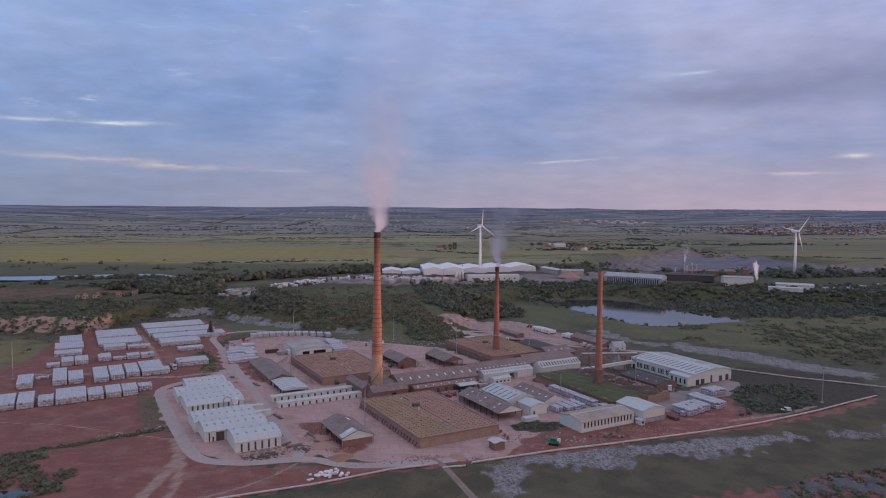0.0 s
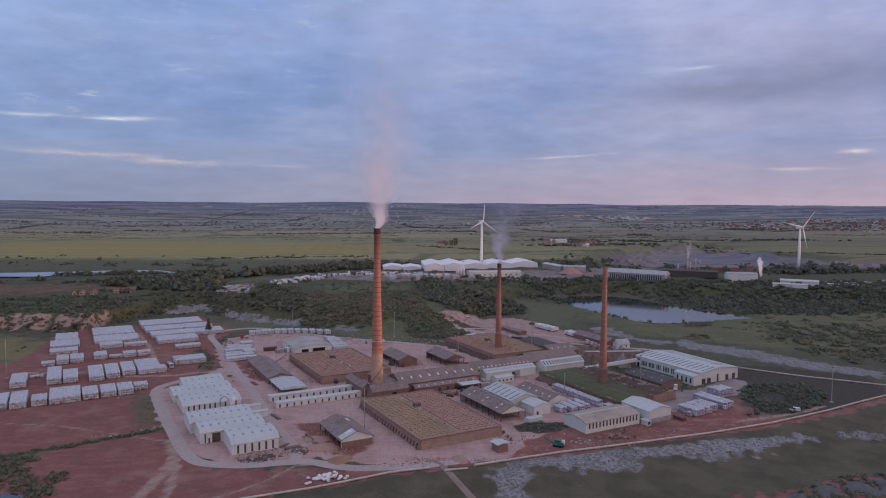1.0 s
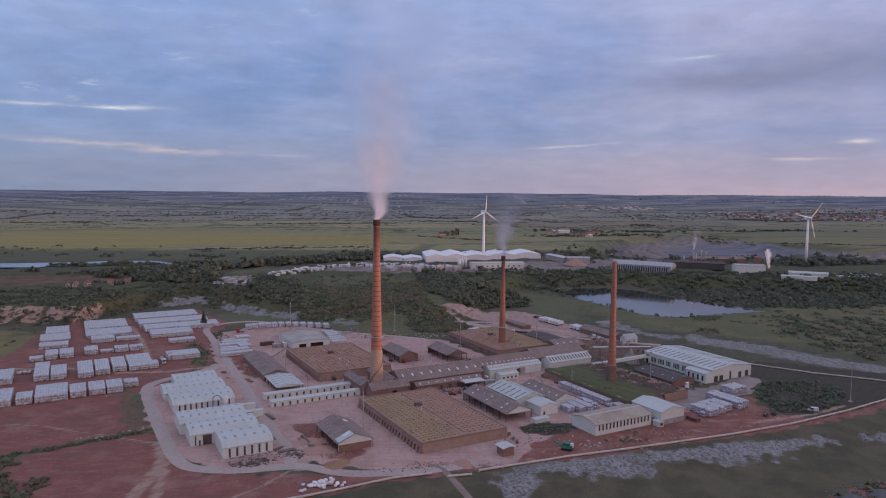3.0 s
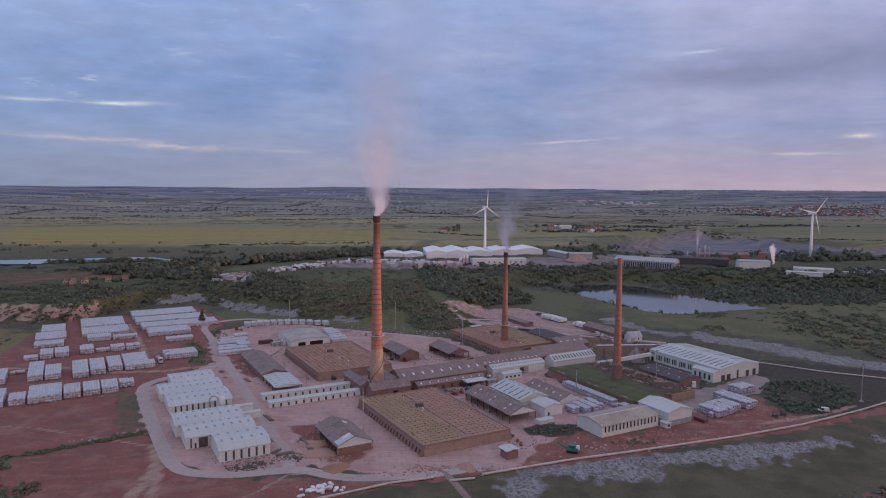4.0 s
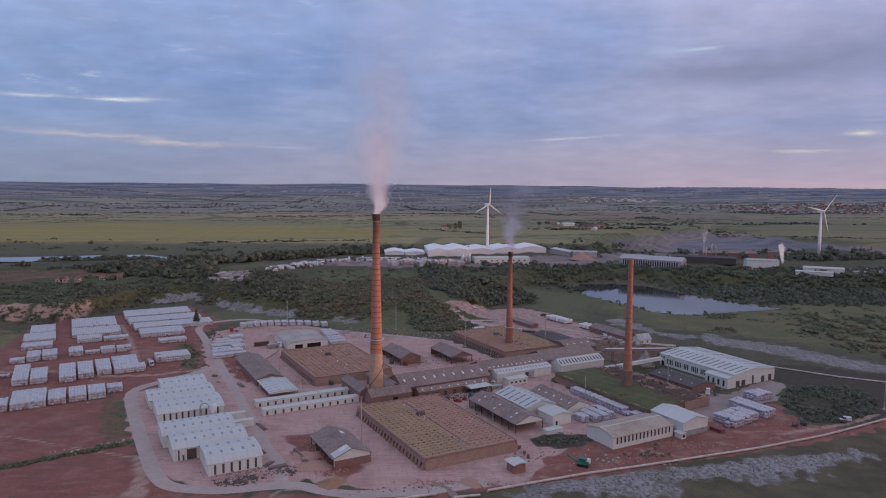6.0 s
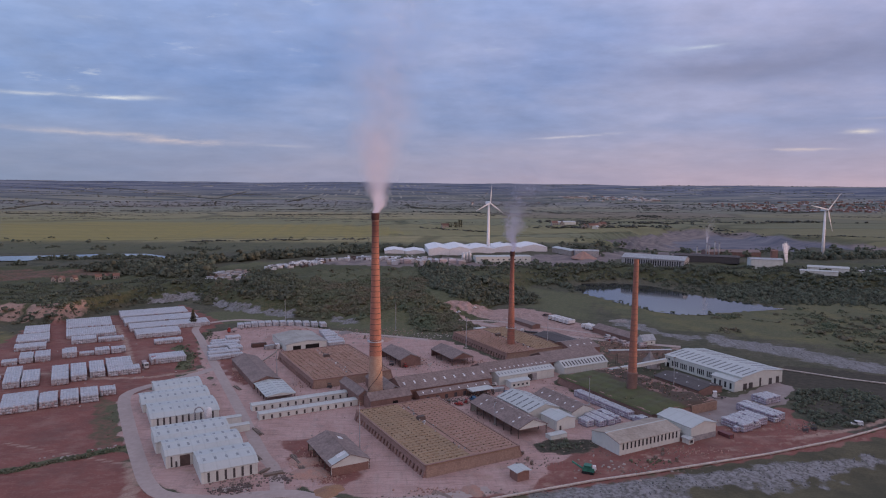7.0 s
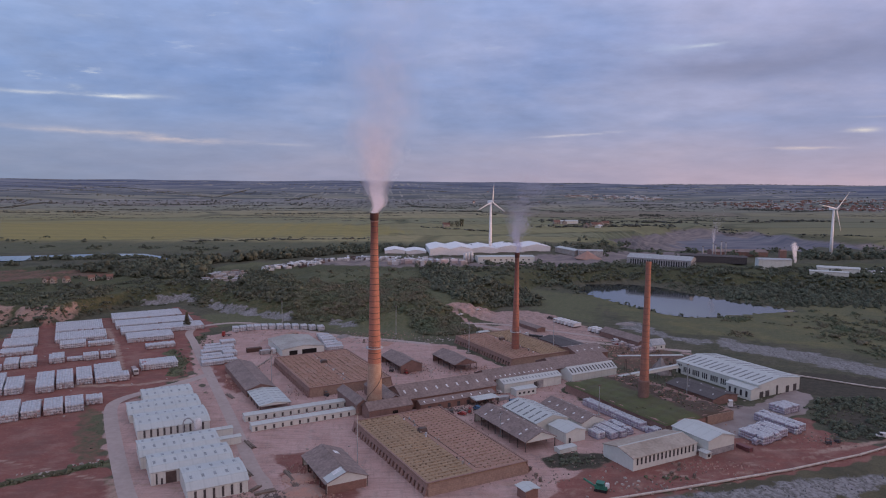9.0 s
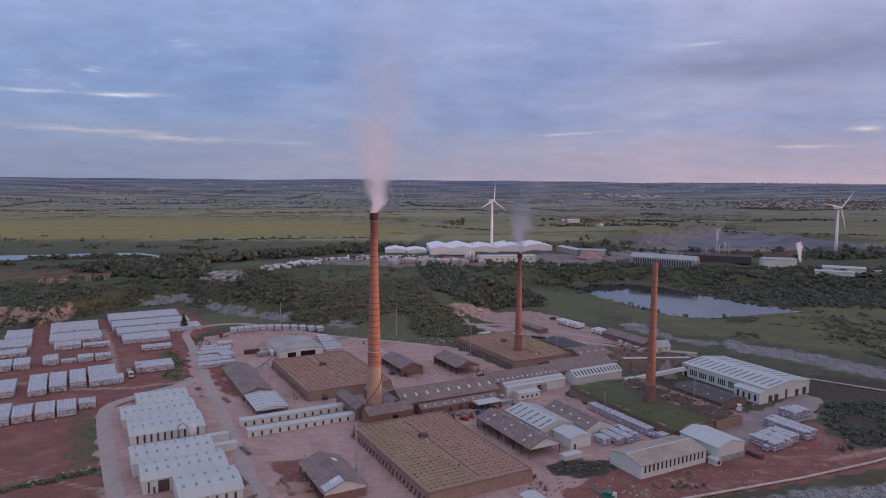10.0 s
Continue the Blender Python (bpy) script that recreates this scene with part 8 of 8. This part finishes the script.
# bulk bags heaped by the road
bag_bm = bmesh.new()
bmesh.ops.create_icosphere(bag_bm, subdivisions=2, radius=0.62)
for v_ in bag_bm.verts:
    v_.co.x, v_.co.y = (math.copysign(abs(v_.co.x) ** 0.7, v_.co.x), math.copysign(abs(v_.co.y) ** 0.7, v_.co.y))
    v_.co.z = v_.co.z * 0.8 + 0.5
bag_me = mesh_of("bulk_bag", bag_bm, M_BAG)
rng_b = random.Random(9)
for k in range(58):
    x, y = (-20 + rng_b.gauss(0, 3.2), -110.5 + rng_b.gauss(0, 1.5)) if k < 54 else (-28.5 + rng_b.random() * 3, -116 + rng_b.random() * 1.5)
    up_ = 0.85 if (k < 54 and k % 4 == 3 and abs(x + 20) < 3) else 0.0
    ob = new("bulk_bag", bag_me)
    ob.matrix_basis = place(x, y, float(ground_height(x, y)) + up_, 8 * rng_b.random(), 8 * rng_b.random(), 360 * rng_b.random())
    tagged(ob, "full white bulk bag in a heap by the road", "bulk bag", "white bulk bags")


# a bent line of concrete blocks, and containers, by the loading shed
block_me = mesh_of("concrete_block", box(-0.75, 0.75, -0.35, 0.35, -0.1, 0.75, taper=0.05), M_CONCRETE)
for k in range(15):
    s_ = k / 14
    u, v = -32.5 + 15.5 * s_ + 1.5 * math.sin(3.1 * s_), 92.5 + 22 * s_ ** 0.8
    d_ = math.degrees(math.atan2(22 * 0.8 * max(s_, 0.05) ** -0.2, 15.5 + 4.6 * math.cos(3.1 * s_)))
    ob = new("concrete_block", block_me)
    ob.matrix_basis = site(u, v, 0.0, d_ + (k * 37 % 11) - 5)
    tagged(ob, "pale concrete barrier block in a bent row on the yard", "barrier block", "yard barrier blocks")


def make_container(u, v, turn, mat, label, L=6.0, W=2.5, h=2.6):
    e = thing("container", site(u, v, 0.0, turn), label, "container")
    part("body", box(-L / 2, L / 2, -W / 2, W / 2, 0.1, h), mat, e)
    for sx in (-1, 1):
        for sy in (-1, 1):
            part("corner_post", box(sx * L / 2 - 0.1, sx * L / 2 + 0.1, sy * W / 2 - 0.1, sy * W / 2 + 0.1, 0, h + 0.05), M_STEEL, e)
    n = int(L / 0.6)
    for sy in (-1, 1):
        for k in range(n):
            part("rib", box(-L / 2 + 0.35 + 0.6 * k, -L / 2 + 0.6 + 0.6 * k, sy * (W / 2 + 0.03) - 0.03, sy * (W / 2 + 0.03) + 0.03, 0.25, h - 0.15), mat, e)
    part("door", box(L / 2, L / 2 + 0.06, -W / 2 + 0.15, W / 2 - 0.15, 0.2, h - 0.1), M_DOOR, e)
    return e


make_container(-24.0, 131, 0, M_BAND, "rust-brown steel container beside the loading shed", 9.0)
make_container(-19.5, 122.5, 0, M_GALV, "grey steel container beside the loading shed")
make_container(-14.5, 122.0, 90, M_VAN, "white steel container at the loading shed door", 4.5, 2.4, 3.0)
make_container(61.5, -16.0, 0, M_GALV, "grey skip container before the annexe", 6.5, 2.4, 1.8)
make_container(64.0, -21.5, 0, M_BLUE, "low blue container before the annexe", 4.0, 2.0, 1.5)
make_container(113.5, -112.0, 90, M_MAROON, "dull red container beside the tall shed", 6.0, 2.4, 1.6)


# stacks of empty pallets
def make_pallets(x, y, turn, n):
    e = thing("pallet_stack", place(x, y, float(ground_height(x, y)), 0, 0, turn), "stack of worn timber pallets in the works yard", "pallets", "pallet stacks")
    for k in range(n):
        part("pallet", PALLET, None, e, at=Matrix.Translation((0.04 * (k % 3), 0.03 * (k % 2), 0.16 * k)))
    return e


pallet_bm = bmesh.new()
for k in range(6):
    box(-0.6, 0.6, -0.5 + 0.18 * k, -0.39 + 0.18 * k, 0.11, 0.14, pallet_bm)
for k in (-0.55, 0.0, 0.55):
    box(k - 0.05, k + 0.05, -0.5, 0.5, 0.0, 0.11, pallet_bm)
PALLET = mesh_of("pallet", pallet_bm, M_TIMBER)
rng_p = random.Random(31)
for cx, cy, sx, sy, n in ((-62, 150, 12, 6, 6), (-6, 140, 10, 6, 6), (34, -3, 8, 2, 5), (150, 24, 8, 4, 5), (172, 74, 6, 14, 8), (112, -72, 8, 3, 4), (60, -70, 4, 3, 3), (160, 100, 6, 8, 5)):
    for _ in range(n):
        make_pallets(cx + rng_p.gauss(0, sx), cy + rng_p.gauss(0, sy), rng_p.uniform(0, 90), rng_p.randint(5, 11))


# timber baulks and scrap lengths by the warehouses
def make_baulks(x, y, turn, n, length, label):
    e = thing("timber_stack", place(x, y, float(ground_height(x, y)), 0, 0, turn), label, "timber")
    rng = random.Random(int(x * 5 + y))
    for k in range(n):
        layer, col = divmod(k, 4)
        part("baulk", box(-length / 2, length / 2, col * 0.5 - 1, col * 0.5 - 0.6, layer * 0.42, layer * 0.42 + 0.38), M_TIMBER, e, at=Matrix.Rotation(radians(rng.uniform(-5, 5)), 4, "Z"))
    return e


for x, y, turn, n, ln in ((-37, -78, 20, 8, 7), (-41, -75, 60, 5, 5), (-50, -36, -60, 6, 9), (-46, -62, -62, 6, 8), (-71, 25, -60, 5, 8), (-30, -66, -66, 6, 10), (-27, -74, -66, 4, 8)):
    make_baulks(x, y, turn, n, ln, "stack of old timber baulks by the road")


# ---------------------------------------------------------------- the far works and farms
def far(name, x, y, L, W, ev, rg, turn, label, category="building", **kw):
    return gable_building(name, place(x, y, float(ground_height(x, y)) + 0.2, 0, 0, turn), L, W, ev, rg, label, category, **kw)


for x0, x1, y0, y1, ev, rg in ((10, 36, 535, 575, 4.0, 6.0), (37, 63, 535, 575, 4.0, 6.0), (66, 93, 518, 590, 7.5, 10.5), (93, 120, 518, 590, 7.5, 10.5), (122, 158, 545, 605, 5.5, 8.5), (158, 195, 550, 608, 5.5, 8.5), (195, 233, 560, 612, 5.5, 9)):
    far("far_factory", (x0 + x1) / 2, (y0 + y1) / 2, y1 - y0, x1 - x0 - 0.3, ev, rg, 90, "large white factory hall far beyond the works", "factory", group="white factory halls", roof=M_TURBINE, wall=M_TURBINE)
far("far_block", 147, 442, 66, 18, 8, 8.8, 3, "long pale office block with small windows", roof=M_WHITE_ROOF, openings=row_of("s", 9, 2.0, 1.4, 4.0, M_GLASS, "window"))
for k in range(6):
    make_silo(101 + 3.8 * (k % 3), 440 + 4 * (k // 3), 1.7, 12, "tall pale silo beside the far block", False)
far("blue_factory", 322, 413, 71, 26, 9, 12.5, -37, "long blue-grey factory with tall window strips", "factory", wall=M_GALV, roof=M_GALV, openings=row_of("s", 24, 1.4, 6.0, 1.5, M_GLASS, "window_strip") + row_of("e", 7, 1.2, 6.0, 1.0, M_GLASS, "window_strip"))
far("kiln_hall", 398, 440, 74, 16, 7.0, 8.5, -26, "long low dark works hall at the far works", "factory", roof=M_DARK_ROOF, wall=M_DOOR)
far("kiln_hall", 466, 505, 70, 20, 6, 8.5, -8, "weathered brick works hall with a brown roof", "factory", roof=M_BROWN_ROOF, wall=M_BRICK_DULL)
far("white_hall", 440, 386, 34, 18, 11, 12, -18, "tall plain white hall at the far works", "factory", roof=M_GALV)
far("brick_tower", 462, 404, 7, 7, 17, 18, -18, "square brick tower at the far works", "tower", roof=M_BRICK, wall=M_BRICK)
far("long_roof", 492, 352, 40, 10, 4.5, 6, -30, "long low white-roofed shed", "shed")
far("long_roof", 470, 336, 36, 7, 3.5, 4.4, -30, "long low white-roofed shed", "shed")
far("pale_store", 250, 532, 50, 13, 6, 7.5, -75, "long pale store among spoil", "shed", wall=M_CONCRETE)
far("pale_store", 268, 500, 30, 10, 7, 8.5, -10, "grey store among spoil", "shed", wall=M_GALV, roof=M_GALV)
for i, (x, y, h) in enumerate(((418, 478, 19), (422, 479, 17), (431, 482, 20), (438, 484, 18), (404, 476, 15))):
    e = thing("flue", place(x, y, float(ground_height(x, y))), "slim steel flue at the far works", "flue", "steel flues")
    part("shaft", tube([(0.9, 0), (0.8, h)], sides=12), M_GALV, e)
    part("cap", tube([(1.0, h), (1.0, h + 0.6)], sides=12), M_STEEL, e)
make_plume(462, 380, 19, ((0, 0.9, 4.5), (5, 1.9, 4.2), (11, 2.8, 3.8), (16, 3.4, 3.0), (20, 3.0, 1.6), (23, 2.0, 0.0)), (-0.10, 0), M_STEAM, "small white steam plume at the far works", 3, 0.13)
make_plume(418, 478, 31.5, ((0, 0.7, 0.9), (4, 1.6, 0.8), (9, 3.2, 0.35), (26, 9, 0.05), (40, 14, 0.0)), (0.08, 0), M_SMOKE, "faint steam from a slim flue", 4, 0.13)


M_RENDER = material("cream_render", (0.42, 0.38, 0.34), (0.33, 0.29, 0.26))


def make_house(x, y, turn, label, L=9, W=7, roof=M_HOUSE_ROOF):
    return far("house", x, y, L, W, min(4.8, 0.62 * L), min(4.8, 0.62 * L) + 0.42 * W, turn, label, "house", roof=roof, wall=M_RENDER, openings=[("s", 0.2, 1.0, 1.2, 1.0, M_GLASS, "window"), ("s", 0.8, 1.0, 1.2, 1.0, M_GLASS, "window"), ("w", 0.5, 1.0, 1.2, 1.2, M_GLASS, "window"), ("s", 0.5, 0.9, 2.0, 0, M_DOOR, "door")])


for x, y, turn in ((-296, 318, 80), (-290, 318, 85), (-280, 320, 70), (-261, 327, 20), (-258, 338, 75), (-249, 337, 30)):
    make_house(x, y, turn, "white house with a red tiled roof on the bank", 5.2, 4.4)
for x, y, turn in ((138, 1010, 10), (386, 1085, 10), (402, 1080, 80), (441, 1004, 20), (452, 1010, 30), (470, 1040, 60), (484, 1055, 20), (425, 1000, 60)):
    make_house(x, y, turn, "farmhouse far out on the plain", 14, 9)
far("farm_shed", 415, 1095, 40, 14, 5, 7, 5, "long white farm shed on the plain", "shed")
far("farm_shed", 445, 985, 26, 10, 4, 6, 60, "white farm shed on the plain", "shed")


def box_field(name, label, category, items, mats, slots):
    """Many small far-off boxes with pitched tops, in one mesh. items: x, y, turn, length, width, eave, ridge."""
    v, f, sl = [], [], []
    for (x, y, turn, L, W, ev, rg), sset in zip(items, slots):
        z = float(ground_height(x, y))
        c_, s_ = math.cos(turn), math.sin(turn)
        n0 = len(v)
        for px, py, pz in ((-L, -W, -0.3), (L, -W, -0.3), (L, W, -0.3), (-L, W, -0.3), (-L, -W, ev), (L, -W, ev), (L, W, ev), (-L, W, ev), (-L, 0, rg), (L, 0, rg)):
            v.append((x + 0.5 * (px * c_ - py * s_), y + 0.5 * (px * s_ + py * c_), z + pz))
        quads = [(0, 1, 5, 4), (2, 3, 7, 6), (1, 2, 6, 5), (3, 0, 4, 7), (4, 5, 9, 8), (6, 7, 8, 9), (5, 6, 9, 9), (7, 4, 8, 8)]
        for k, q in enumerate(quads):
            f.append(tuple(n0 + i for i in q))
            sl.append(sset[1] if k in (4, 5) else sset[0])
    me = bpy.data.meshes.new(name)
    me.from_pydata([(*world(x, y), z) for x, y, z in v], [], [tuple(dict.fromkeys(q)) for q in f])
    for m in mats:
        me.materials.append(m)
    me.polygons.foreach_set("material_index", sl)
    return tagged(new(name, me), label, category, kind="stuff")


rng_t = random.Random(17)
town = [(rng_t.uniform(1350, 2500), rng_t.uniform(1750, 2350), rng_t.uniform(0, 3.1), rng_t.uniform(7, 15), rng_t.uniform(6, 8), 4.5, 7) for _ in range(420)]
town += [(rng_t.uniform(900, 1300), rng_t.uniform(2500, 2900), rng_t.uniform(0, 3.1), rng_t.uniform(12, 40), rng_t.uniform(8, 16), 5, 8) for _ in range(60)]
town += [(rng_t.uniform(200, 800), rng_t.uniform(1500, 3600), rng_t.uniform(0, 3.1), rng_t.uniform(10, 26), 9, 5, 8) for _ in range(4)]
box_field("far_houses", "roofs of a distant town and scattered farms", "houses", town, (M_RENDER, M_HOUSE_ROOF, M_GALV, M_BRICK), [(rng_t.choice((3, 3, 2, 1)), rng_t.choice((1, 1, 1, 2))) if k < 420 else (rng_t.choice((0, 2)), rng_t.choice((1, 2, 0))) for k in range(len(town))])
vans = []
for k in range(130):
    s_ = rng_t.random()
    vans.append((-114 + 60 * s_ + rng_t.gauss(0, 5), 394 + 74 * s_ + rng_t.gauss(0, 6), 0.6 + rng_t.choice((0, 1.57)), 5.5, 2.3, 2.3, 2.6))
for k in range(60):
    vans.append((-40 + rng_t.random() * 100, 466 + rng_t.random() * 26, rng_t.choice((0.1, 1.6)), rng_t.choice((5, 9, 14)), 2.6, 2.6, 2.9))
for k in range(80):
    vans.append((rng_t.uniform(500, 640), rng_t.uniform(330, 380), rng_t.uniform(0, 3), rng_t.choice((4.5, 4.5, 9)), 1.9, 1.5, 1.7))
box_field("parked_caravans", "rows of parked caravans and vans beyond the bank", "caravans", vans, (M_VAN, M_GALV, M_STEEL), [(rng_t.choice((0, 0, 1, 1, 2)),) * 2 for _ in vans])
crates = [(-160 + 9 * (k % 4) + rng_t.random() * 2, 322 + 8 * (k // 4) + rng_t.random() * 2, 0.3, 7, 3, rng_t.uniform(1.2, 2.0), 2.1) for k in range(28)]
box_field("timber_yard", "grey rows of stacked timber on the plateau", "timber", crates, (M_GALV, M_TIMBER, M_CONCRETE), [(rng_t.choice((0, 1, 2)),) * 2 for _ in crates])
packs = [(16 + rng_t.random() * 92, 428 + rng_t.random() * 24, rng_t.choice((0.2, 1.77)), rng_t.uniform(5, 11), rng_t.uniform(3, 5), rng_t.uniform(3, 5), 5.1) for _ in range(46)]
box_field("far_packs", "blocks of packs in the far factory yard", "brick stack", packs, (M_PACK_TOP, M_PACK_RED, M_CONCRETE), [(rng_t.choice((0, 0, 1, 2)),) * 2 for _ in packs])
